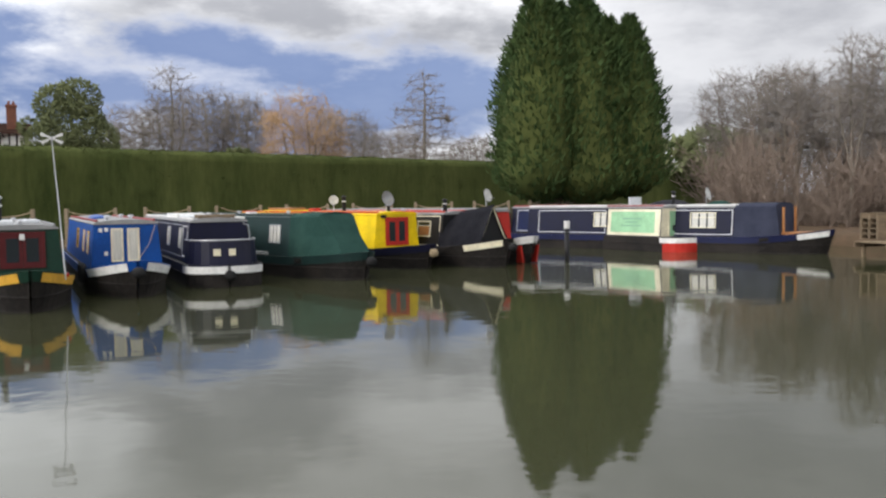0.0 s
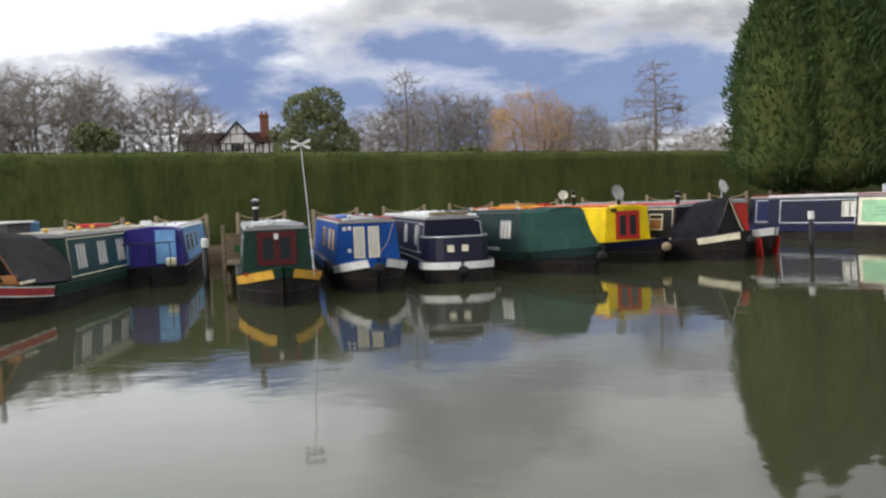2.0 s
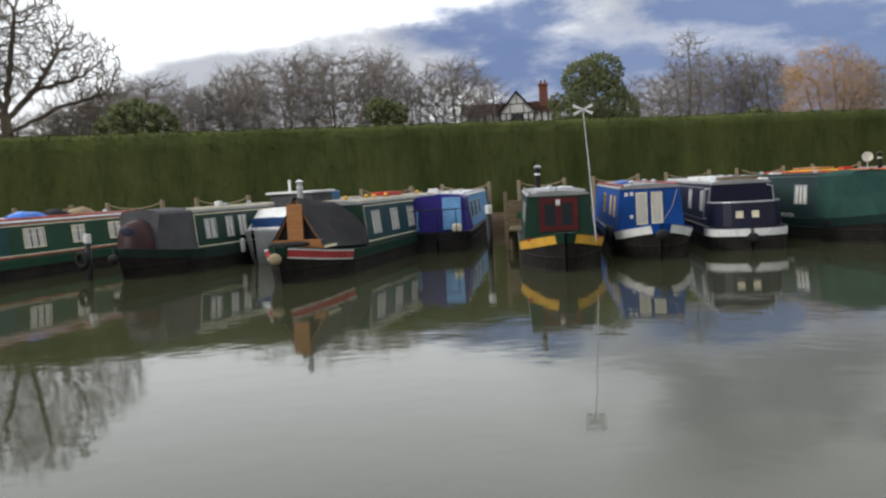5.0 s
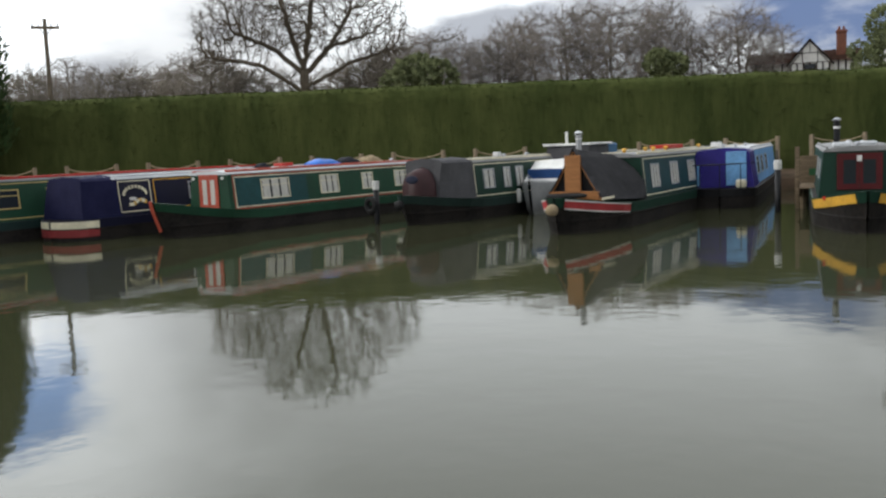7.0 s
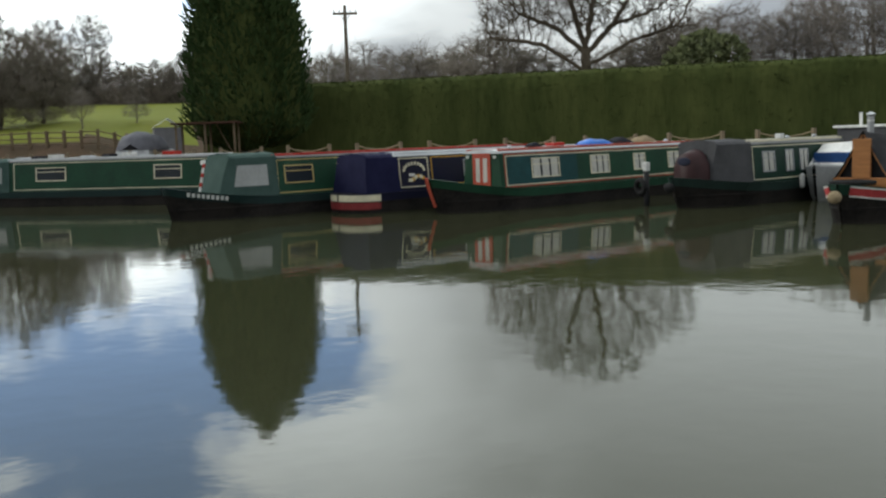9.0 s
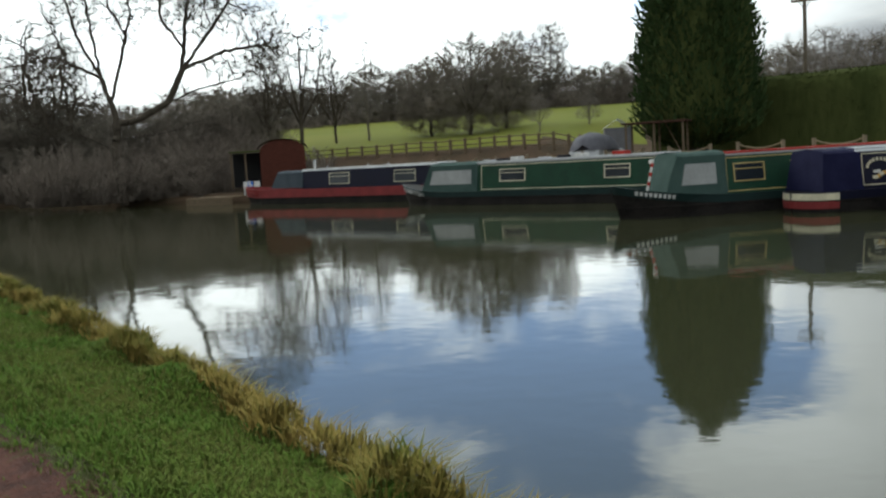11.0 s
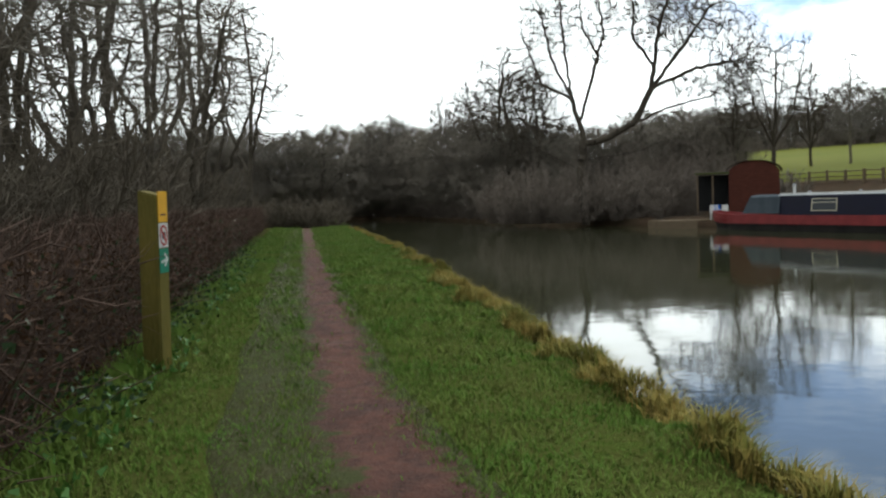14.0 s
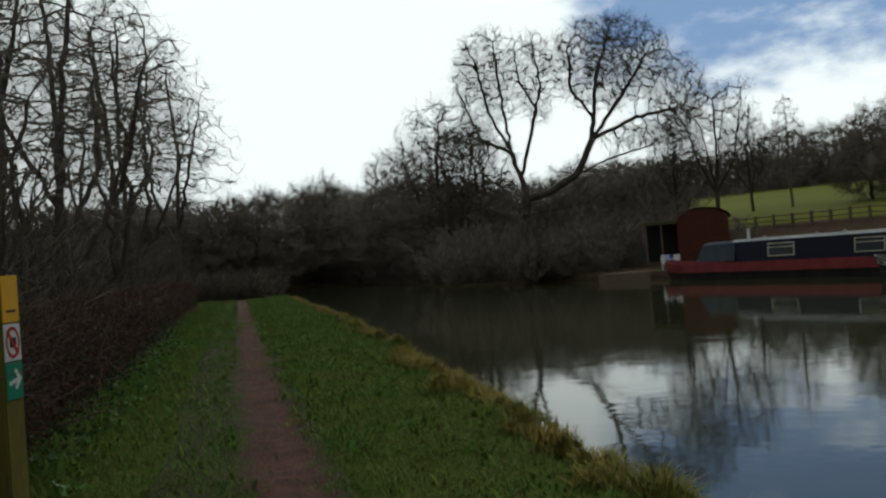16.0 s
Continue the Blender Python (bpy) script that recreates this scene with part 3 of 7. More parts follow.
    if front_mat:
        bm = bmesh.new()
        a = [(-c0 + 0.012, sg * w, z) for sg, w, z in ((-1, wb - 0.01, zb), (1, wb - 0.01, zb), (1, wt2 - 0.01, zt), (1, wt2 * 0.9, top), (-1, wt2 * 0.9, top), (-1, wt2 - 0.01, zt))]
        b2 = [(q[0] - 0.02, q[1], q[2]) for q in a]
        loft(bm, [a, b2], close=True)
        bm.faces.new([v for v in bm.verts][:6])
        part("end_bulkhead", bm, front_mat, root)
    if front:
        frame_m, leaf_m, z0, z1, half, glass_m = front
        xf = -c0 + 0.016
        bm = bmesh.new()
        box(bm, xf, xf + 0.03, -half - 0.07, half + 0.07, z1, z1 + 0.07)
        box(bm, xf, xf + 0.03, -half - 0.07, -half, z0, z1)
        box(bm, xf, xf + 0.03, half, half + 0.07, z0, z1)
        part("door_frame", bm, frame_m, root)
        for sg in (-1, 1):
            a, c = sorted((sg * 0.006, sg * half))
            leaf = part("door_leaf", boxed(xf - 0.005, xf + 0.022, a, c, z0, z1, 0.004), leaf_m, root)
            part("pane", boxed(xf + 0.018, xf + 0.027, a + 0.07, c - 0.07, z0 + 0.14, z1 - 0.08), glass_m, leaf)
    if fender:
        g = gunwale(0, near, length, rise)
        bm = bmesh.new()
        bmesh.ops.create_uvsphere(bm, u_segments=12, v_segments=8, radius=0.15, matrix=Matrix.Translation((0.13, 0, g - 0.28)) @ Matrix.Diagonal((0.75, 1.1, 0.95, 1)))
        part("fender", bm, fender if isinstance(fender, bpy.types.Material) else RUBBER, root, "round woven rope fender", True)
    return root


def canopy(root, s0, s1, slope, top, m, zb=0.60, wb=W * 0.93, wtop=W * 0.78, vinyl=False, name="canvas_canopy", taper=True):
    """A fabric hood on hoops: slopes at its near end, sags a little between its hoops."""
    bm = bmesh.new()
    rows = []
    for k in range(9):
        t = k / 8
        s = s0 + (s1 - s0) * t
        sag = -0.025 * abs(math.sin(t * math.pi * 3))
        zt = top + sag
        fw = min(1.0, hull_half(s, "bow", 40) / W * 1.02) if taper else 1.0
        f2 = (1 + fw) / 2
        rows.append([(-s, wb * fw, zb), (-(s + slope * (1 - t) * 0.5), ((wb + wtop) / 2 - 0.02) * fw, (zb + zt) / 2), (-(s + slope * (1 - t)), wtop * f2, zt - 0.08), (-(s + slope * (1 - t)), wtop * 0.85 * f2, zt), (-(s + slope * (1 - t)), 0, zt + 0.06)])
        rows[-1] += [(a, -b2, c) for a, b2, c in reversed(rows[-1][:-1])]
    loops = loft(bm, rows)
    bm.faces.new(loops[0])
    bm.faces.new(list(reversed(loops[-1])))
    ob = part(name, bm, m, root)
    if vinyl:
        for side in (1, -1):
            bm = bmesh.new()
            a, c = s0 + slope * 0.55 + 0.25, s1 - 0.35
            q = []
            for s, t in ((a, 0.28), (c, 0.28), (c, 0.80), (a + slope * 0.35, 0.80)):
                q.append((-s, side * (wb + (wtop - wb) * t + 0.012 - 0.02 * (0.5 - abs(t - 0.5))), zb + (top - 0.08 - zb) * t))
            vs = [bm.verts.new(v) for v in q] + [bm.verts.new((v[0], v[1] - side * 0.03, v[2])) for v in q]
            bm.faces.new(vs[:4])
            for k in range(4):
                bm.faces.new((vs[k], vs[(k + 1) % 4], vs[4 + (k + 1) % 4], vs[4 + k]))
            part("vinyl_window", bm, VINYL, ob, "cloudy clear vinyl window")
    return ob


def cratch(root, s0, s1, top, m, board, zb=0.78, rear=1.80):
    """A tent over the front deck that sags from its ridge to the gunwales, with a board at its near end."""
    bm = bmesh.new()
    rows = []
    for k in range(8):
        t = k / 7
        s = s0 + (s1 - s0) * t
        r = top + (rear + 0.03 - top) * t - 0.03 * math.sin(t * math.pi)
        lo = zb - 0.16 * t
        hw = min(hull_half(s, "bow", 40) * 0.97, W * 0.90)
        power = 1.2 - 0.88 * t ** 1.5
        half = [(-s + 0.05 * q * (1 - t), hw * q, lo + (r - lo) * (1 - q) ** power) for q in (1.0, 0.94, 0.82, 0.66, 0.48, 0.3, 0.14)]
        rows.append(half + [(-s, 0, r)] + [(a, -b2, c) for a, b2, c in reversed(half)])
    loft(bm, rows)
    bmesh.ops.solidify(bm, geom=bm.faces[:], thickness=0.02)
    part("cratch_cover", bm, m, root, "", True)
    hw = hull_half(s0, "bow", 40) * 0.9
    bm = bmesh.new()
    half = [(hw * q, zb + (top - zb - 0.04) * (1 - q) ** 1.2) for q in (1.0, 0.82, 0.66, 0.48, 0.3, 0.14)]
    ring = half + [(0, top - 0.04)] + [(-a, c) for a, c in reversed(half)]
    bm.faces.new([bm.verts.new((-s0 - 0.10, a, c)) for a, c in ring])
    part("cratch_lining", bm, BLACK, root)
    for sg in (1, -1):
        part("cratch_board", tube([(-s0 - 0.04, sg * hw * q, zb + (top - zb - 0.05) * (1 - q) ** 1.2) for q in (1.0, 0.66, 0.3, 0.03)], 0.022, 4), board, root)
    part("cratch_sill", boxed(-s0 - 0.07, -s0 + 0.01, -hw, hw, zb - 0.08, zb + 0.03, 0.01), board, root)


def chimney(root, s, y, z, h, m, cap):
    c = part("chimney", tube([(-s, y, z), (-s, y, z + h)], 0.075, 12), m, root)
    part("chimney_band", tube([(-s, y, z + h * 0.72), (-s, y, z + h * 0.80)], 0.081, 12), WHITE, c)
    part("chimney_cap", tube([(-s, y, z + h), (-s, y, z + h + 0.03), (-s, y, z + h + 0.05), (-s, y, z + h + 0.10)], [0.05, 0.10, 0.11, 0.03], 12), cap, c)


def vents(root, places, top, m=METAL):
    for s, y in places:
        part("mushroom_vent", tube([(-s, y, top), (-s, y, top + 0.07), (-s, y, top + 0.075), (-s, y, top + 0.12)], [0.05, 0.05, 0.095, 0.04], 10), m, root)


def dish(root, s, y, z, m=WHITE, r=0.26, turn=0.0):
    bm = bmesh.new()
    mm = Matrix.Translation((-s, y, z + 0.42)) @ Matrix.Rotation(turn, 4, "Z") @ Matrix.Rotation(radians(75), 4, "Y")
    rings = []
    for k in range(5):
        a = r * k / 4
        rings.append([mm @ Vector((a * math.cos(t), a * math.sin(t), 0.35 * a * a / r)) for t in (2 * math.pi * j / 18 for j in range(18))])
    rings[0] = [v + mm.to_3x3() @ Vector((1e-3 * math.cos(2 * math.pi * j / 18), 1e-3 * math.sin(2 * math.pi * j / 18), 0)) for j, v in enumerate(rings[0])]
    loft(bm, [r2 + [r2[0]] for r2 in rings])
    bmesh.ops.solidify(bm, geom=bm.faces[:], thickness=0.015)
    d = part("satellite_dish", bm, m, root)
    part("dish_stand", tube([(-s, y, z - 0.02), (-s, y, z + 0.40)], 0.02, 8), METAL, d)
    part("dish_arm", tube([(-s, y, z + 0.28), (-s + 0.30 * math.cos(turn), y + 0.30 * math.sin(turn), z + 0.36)], 0.012, 6), METAL, d)


def roof_box(root, s0, s1, y0, y1, z, h, m, name="roof_box"):
    part(name, boxed(-s1, -s0, y0, y1, z + 0.03, z + 0.03 + h, 0.02), m, root)


def bundle(root, s0, s1, y0, y1, z, h, m, name):
    """A slack heap on the roof: a tarpaulin, a bag or a pile, lumpy and rounded."""
    bm = bmesh.new()
    rows = []
    for k in range(9):
        t = k / 8
        s = s0 + (s1 - s0) * t
        top2 = h * (0.25 + 0.75 * math.sin(math.pi * t) ** 0.6)
        row = []
        for j in range(9):
            a = math.pi * j / 8
            lump = 1 + 0.35 * noise.noise((s * 3.1, a * 1.4, h * 9))
            row.append((-s + 0.04 * noise.noise((a * 2, s * 4, 1)), (y0 + y1) / 2 + (y1 - y0) / 2 * math.cos(a), z + 0.02 + top2 * math.sin(a) ** 0.8 * lump))
        rows.append(row)
    loops = loft(bm, rows)
    bm.faces.new(loops[0])
    bm.faces.new(list(reversed(loops[-1])))
    part(name, bm, m, root, "", True)


def hull_letters(root, length, rise, n, s_at, step, h):
    """A painted boat name too small to read: short bars that follow the bow."""
    for q in range(n):
        bm = bmesh.new()
        rows = []
        for s in (s_at + step * q, s_at + step * q + step * 0.62):
            g, w, wl = gunwale(s, "bow", length, rise), hull_half(s, "bow", length), wl_half(s, "bow", length)
            row = []
            for z, o in ((g - 0.06 - h, 0.012), (g - 0.06, 0.012), (g - 0.06, -0.02), (g - 0.06 - h, -0.02)):
                row.append((-s + 0.01, wl + (w - wl) * (0.42 + 0.57 * max(0.0, z - 0.36) / (g - 0.38)) + o, z))
            rows.append(row)
        loft(bm, rows, close=True)
        bm.verts.ensure_lookup_table()
        bm.faces.new(bm.verts[:4])
        bm.faces.new(bm.verts[4:8])
        part("bow_letter", bm, WHITE, root)


def hull_name(root, length, rise, word, s_at, step, h):
    """A painted boat name, letter by letter along the bow."""
    for q, ch in enumerate(word):
        fc = bpy.data.curves.new("bow_letter", "FONT")
        fc.body, fc.size, fc.extrude, fc.align_x = ch, h * 1.4, 0.004, "CENTER"
        tmp = new("bow_letter", fc)
        me = bpy.data.meshes.new_from_object(tmp.evaluated_get(bpy.context.evaluated_depsgraph_get()))
        bpy.data.objects.remove(tmp)
        me.materials.clear()
        me.materials.append(WHITE)
        ends = []
        for s in (s_at + step * q - 0.08, s_at + step * q + 0.08):
            g, w, wl = gunwale(s, "bow", length, rise), hull_half(s, "bow", length), wl_half(s, "bow", length)
            ends.append([Vector((-s, wl + (w - wl) * (0.42 + 0.57 * max(0.0, z - 0.36) / (g - 0.38)), z)) for z in (g - 0.05 - h, g - 0.05)])
        along = (ends[1][0] - ends[0][0]).normalized()
        up = (ends[0][1] - ends[0][0] + ends[1][1] - ends[1][0])
        up = (up - along * up.dot(along)).normalized()
        out = along.cross(up)
        at = (ends[0][0] + ends[1][0]) / 2 + out * 0.028
        ob = new("bow_letter", me)
        ob.parent = root
        ob.matrix_basis = Matrix(((along.x, up.x, out.x, at.x), (along.y, up.y, out.y, at.y), (along.z, up.z, out.z, at.z), (0, 0, 0, 1)))


# ---- the moored boats, from the right of the basin to the left ----
# dark green boat with maroon doors and ochre bow bands
a = narrowboat(-8.65, 19.2, 27, 15, "dark green narrowboat with maroon doors and ochre bow bands", fender=False, cab=(2.9, None), cabin=GREEN, upper=GREEN, bow_band=(OCHRE, 2.3),
               front=(MAROON, MAROON, 0.80, 1.58, 0.42, GLASS), front_mat=GREEN, windows=((4.0, 4.8, 1.0, 1.5, METAL, True), (6.5, 7.3, 1.0, 1.5, METAL, True)))
chimney(a, 4.2, -0.45, 1.80, 0.62, BLACK, METAL)
vents(a, ((3.6, 0.0), (5.5, 0.2), (8, 0)), 1.80)
roof_box(a, 3.4, 4.1, -0.55, -0.15, 1.78, 0.10, PALEROOF)
roof_box(a, 4.6, 5.6, 0.1, 0.5, 1.78, 0.09, PALEROOF)
for sg in (1, -1):
    part("rosette", tube([(-1.15, sg * (hull_half(1.15, "bow", 15) + 0.005), 0.72), (-1.13, sg * (hull_half(1.15, "bow", 15) + 0.03), 0.72)], 0.045, 10), RED, a)
part("notice", boxed(-2.9 + 0.04, -2.9 + 0.055, -0.06, 0.05, 1.46, 1.60), WHITE, a)
mast = thing("aerial_mast", -8.42, 20.42, 0.62, -63, "thin leaning pole with a small white wind vane on top", "mast")
part("pole", tube([(0, 0, 0), (-0.03, -0.08, 1.6), (-0.06, -0.17, 3.05)], [0.014, 0.012, 0.009], 8), PALEROOF, mast)
for k in (-24, 24):
    bm = bmesh.new()
    for sg in (1, -1):
        vs = [bm.verts.new(Matrix.Rotation(radians(k), 3, "X") @ Vector((x, sg * yy, zz)) + Vector((-0.06, -0.17, 3.10))) for x in (-0.008, 0.008) for yy, zz in ((0.0, -0.012), (0.23, -0.045), (0.25, 0.03), (0.0, 0.012))]
        for f4 in ((0, 1, 2, 3), (7, 6, 5, 4), (0, 4, 5, 1), (1, 5, 6, 2), (2, 6, 7, 3), (3, 7, 4, 0)):
            bm.faces.new([vs[n] for n in f4])
    part("vane_blade", bm, WHITE, mast)
part("vane_hub", tube([(-0.06, -0.17, 3.02), (-0.06, -0.17, 3.14)], 0.02, 8), METAL, mast)

# bright blue boat
b = narrowboat(-7.35, 22.0, 25, 15, "bright blue narrowboat with cream-framed doors and white bow bands", cab=(2.3, None), top=1.80, cabin=BLUE, roof=GREYROOF, rail=DULLRED, upper=BLUE,
               bow_band=(WHITE, 1.9), front_mat=BLUE,
               windows=((3.4, 4.0, 0.95, 1.55, OCHRE, True), (5.0, 5.6, 0.95, 1.55, OCHRE, True), (7.5, 8.3, 0.95, 1.55, OCHRE, False)))
for yy in (-0.23, 0.17):
    bm = bmesh.new()
    for y0, y1, z0, z1 in ((-0.15, 0.15, 1.60, 1.64), (-0.15, 0.15, 0.78, 0.82), (-0.15, -0.105, 0.82, 1.60), (0.105, 0.15, 0.82, 1.60)):
        box(bm, -2.29, -2.262, yy + y0, yy + y1, z0, z1)
    fr = part("door_window", bm, CREAM, b, "tall cream-framed door window")
    part("pane", boxed(-2.292, -2.275, yy - 0.105, yy + 0.105, 0.82, 1.60), CURTAIN, fr)
vents(b, ((3.0, -0.4), (4.0, 0.3), (5.2, -0.2), (6.5, 0.3)), 1.84)
bundle(b, 5.5, 7.0, -0.6, -0.1, 1.82, 0.12, BLUE, "folded_tarpaulin")
for yy, zz in ((-0.62, 1.55), (-0.48, 1.56), (-0.5, 0.95)):
    part("number_plate", boxed(-2.3 + 0.015, -2.3 + 0.03, yy - 0.05, yy + 0.04, zz, zz + 0.10), WHITE, b)
part("mooring_rope", tube([(-2.25, 0.72, 1.72), (-1.4, 0.45, 1.25), (-0.5, 0.1, 0.95)], 0.007, 6), ROPE, b)
for s, yy in ((2.4, -1.02), (2.9, -1.04)):
    bm = bmesh.new()
    ring = [[(-s + math.cos(t) * 0.24, yy - 0.04 + 0.08 * math.cos(q), 0.52 + math.sin(t) * 0.24 * 1.0 + 0.0 * q) for q in (0.0, 2.1, 4.2)] for t in (2 * math.pi * k / 14 for k in range(15))]
    ring = [[(-s + math.cos(t) * (0.2 + 0.07 * math.cos(q)), yy - 0.05 + 0.07 * math.sin(q), 0.52 + math.sin(t) * (0.2 + 0.07 * math.cos(q))) for q in (2 * math.pi * j / 8 for j in range(8))] for t in (2 * math.pi * k / 14 for k in range(15))]
    loft(bm, ring, close=True)
    part("tyre_fender", bm, RUBBER, b, "", True)

# navy boat, stern outwards
c = narrowboat(-5.85, 24.8, 24, 14, "navy narrowboat with a white stern band, stern outwards", near="stern", cab=(1.35, None), top=1.78, cabin=NAVY, roof=GREYROOF, upper=NAVY, rail=WHITE,
               bow_band=(WHITE, 1.15), windows=((2.6, 3.2, 0.95, 1.55, METAL, True), (5.0, 5.7, 0.95, 1.55, METAL, True)), trims=((1.6, 2.4, 0.75, 1.62, WHITE), (2.5, 9.0, 0.72, 1.64, METAL)), front_mat=NAVY)
bm = bmesh.new()
rows = []
for k in range(13):
    t = math.pi * (k / 12 - 0.5)
    ca, sa = max(0.0, math.cos(t)) ** 0.6, math.sin(t)
    rows.append([(-1.4 + 1.30 * ca, 0.96 * sa, 0.60), (-1.4 + 1.22 * ca, 0.92 * sa, 1.22), (-1.4 + 1.14 * ca, 0.88 * sa, 1.25), (-1.4 + 1.10 * ca, 0.85 * sa, 0.62)])
loft(bm, rows, close=True)
part("stern_rail_screen", bm, NAVY, c, "navy canvas dodger round the stern rail")
part("stern_rail", tube([(-1.4 + 1.22 * max(0.0, math.cos(math.pi * (k / 12 - 0.5))) ** 0.6, 0.92 * math.sin(math.pi * (k / 12 - 0.5)), 1.25) for k in range(13)], 0.022, 8), METAL, c)
for yy in (-0.28, 0.12):
    part("square_light", boxed(-0.20, -0.13, yy - 0.09, yy + 0.09, 0.84, 1.02), CREAM, c)
part("wind_shield", tube([(-1.3, 0.85, 1.2), (-1.25, 0.8, 1.62), (-1.4, 0.6, 1.70)], 0.02, 6), METAL, c)
roof_box(c, 3.0, 5.0, -0.55, 0.35, 1.80, 0.05, PALEROOF, "solar_panel")
roof_box(c, 5.6, 8.0, -0.55, 0.35, 1.80, 0.08, WHITE, "white_roof_board")
roof_box(c, 1.5, 2.4, -0.5, 0.5, 1.80, 0.09, OLDWOOD, "plank")
vents(c, ((2.6, 0.3), (5.3, 0.4), (7.2, 0.45)), 1.82)

# long dark green boat with a green canvas hood
d = narrowboat(-2.25, 26.2, 38, 16, "dark green narrowboat with a green canvas bow hood", rise=0.22, cab=(2.9, None), top=1.80, cabin=SLATEGREEN, roof=SLATEGREEN, upper=SLATEGREEN,
               windows=((3.6, 4.35, 0.98, 1.55, METAL, True), (9.0, 9.8, 0.98, 1.55, METAL, True)), trims=())
canopy(d, 0.5, 3.0, 1.2, 1.88, CANVAS_GREEN)
part("white_line", ring_on(bmesh.new(), 4.3, 14, 0.62, 0.70, lambda z: W * 0.9, -1, 0.02, 0.03), WHITE, d)
roof_box(d, 7.0, 7.3, -0.2, 0.1, 1.82, 0.07, PALEROOF)
vents(d, ((5.0, 0.2), (8.0, -0.1)), 1.84)

# yellow boat
e = narrowboat(-0.55, 29.9, 35, 15, "bright yellow narrowboat with red doors and a navy hull band", cab=(2.1, None), rise=0.22, top=1.80, cabin=YELLOW, roof=YELLOW, rail=RED, upper=NAVY,
               front=(RED, RED, 0.72, 1.60, 0.38, GLASS), front_mat=YELLOW, fender=ROPE, windows=((4.2, 4.9, 0.95, 1.5, METAL, False), (7, 7.7, 0.95, 1.5, METAL, False)))
dish(e, 3.0, 0.15, 1.86, METAL, 0.27, 0.2)
dish(e, 6.0, -0.3, 1.84, WHITE, 0.18, -0.4)
chimney(e, 3.6, 0.6, 1.84, 0.5, BLACK, BLACK)
chimney(e, 6.3, 0.3, 1.84, 0.5, BLACK, BLACK)
roof_box(e, 9.5, 11.5, -0.45, 0.3, 1.84, 0.12, WOOD, "roof_rack")
roof_box(e, 9.3, 11.8, -0.55, 0.4, 1.80, 0.06, YELLOW, "gangplank")
roof_box(e, 7.4, 7.9, -0.4, -0.1, 1.84, 0.10, RED)
part("nav_lamp", boxed(-2.15, -2.0, -0.62, -0.45, 1.66, 1.76, 0.01), BLACK, e)

# black boat with a tented cratch
f = narrowboat(2.0, 30.2, 36, 15, "black narrowboat with a black tented bow cover and cream lines", cab=(2.6, None), top=1.78, cabin=BLACK, roof=GREYROOF, rail=RED, rise=0.36,
               bow_band=(CREAM, 1.4), windows=((3.3, 4.1, 0.95, 1.5, CREAM, False), (7, 7.8, 0.95, 1.5, CREAM, False)), trims=((2.75, 4.5, 0.66, 1.68, CREAM),))
cratch(f, 0.85, 2.75, 2.05, CANVAS_BLACK, CREAM)
dish(f, 1.5, 0.2, 1.92, WHITE, 0.22, 0.3)
vents(f, ((4.0, 0.2), (6, -0.2)), 1.82)
chimney(f, 2.9, -0.5, 1.82, 0.35, BLACK, BLACK)
for s0, s1, m in ((3.4, 4.0, OCHRE),):
    for sg in (1, -1):
        part("blind", slab_on(bmesh.new(), s0, s1, 1.0, 1.32, lambda z: side_y(z, 0.58, 1.73, W * 0.87, W * 0.76), sg, 0.013), WOOD, f)

# red boat half hidden behind it
g = narrowboat(2.95, 31.9, 38, 14, "red narrowboat with a white and red bow, mostly hidden", cab=(2.2, None), top=1.82, cabin=RED, roof=GREYROOF, upper=WHITE, bow_band=(WHITE, 1.3), rise=0.35,
               windows=((3.0, 3.6, 1.0, 1.5, WHITE, True),), fender=False)
part("red_stem_panel", slab_on(bmesh.new(), 0.25, 1.0, 0.02, 0.62, lambda z: 0.28 + 0.18 * z, 1, 0.04), RED, g)
part("red_stem_panel", slab_on(bmesh.new(), 0.25, 1.0, 0.02, 0.62, lambda z: 0.28 + 0.18 * z, -1, 0.04), RED, g)

# blue and pale green boat, stern outwards
h = narrowboat(9.85, 37.1, 34, 12.2, "blue narrowboat with a pale green and cream stern cabin", near="stern", cab=(1.1, None), top=1.80, cabin=NAVY, roof=GREYROOF, rail=DULLRED, fender=False,
               bow_band=(WHITE, 1.0), windows=((5.6, 6.3, 0.98, 1.52, METAL, True), (7.3, 8.0, 0.98, 1.52, METAL, True)),
               panels=((1.15, 4.15, 0.62, 1.70, CREAM), (4.3, 10.4, 0.66, 1.66, paint("royal_blue", (0.010, 0.016, 0.060)))), trims=((4.3, 10.4, 0.66, 1.66, PALEROOF),),
               front=(CREAM, PALEGREEN, 0.62, 1.62, 0.40, PALEGREEN), front_mat=CREAM)
yfh = lambda z: side_y(z, 0.58, 1.75, W * 0.87, W * 0.76)
for sg in (1, -1):
    part("green_side_panel", slab_on(bmesh.new(), 1.45, 3.95, 0.74, 1.60, yfh, sg, 0.012), PALEGREEN, h)
    for k, (s0, s1, z0, z1) in enumerate(((2.2, 3.3, 1.28, 1.34), (2.4, 3.1, 1.14, 1.20), (2.2, 3.3, 1.0, 1.05))):
        part("faded_name", slab_on(bmesh.new(), s0, s1, z0, z1, yfh, sg, 0.015), mat("faded_letter", (0.20, 0.38, 0.26), None, 9, 0.6), h)
for yy in (-0.19, 0.14):
    part("door_window", boxed(-1.06, -1.04, yy - 0.05, yy + 0.05, 0.82, 1.06), BLACK, h)
bm = bmesh.new()
rows = []
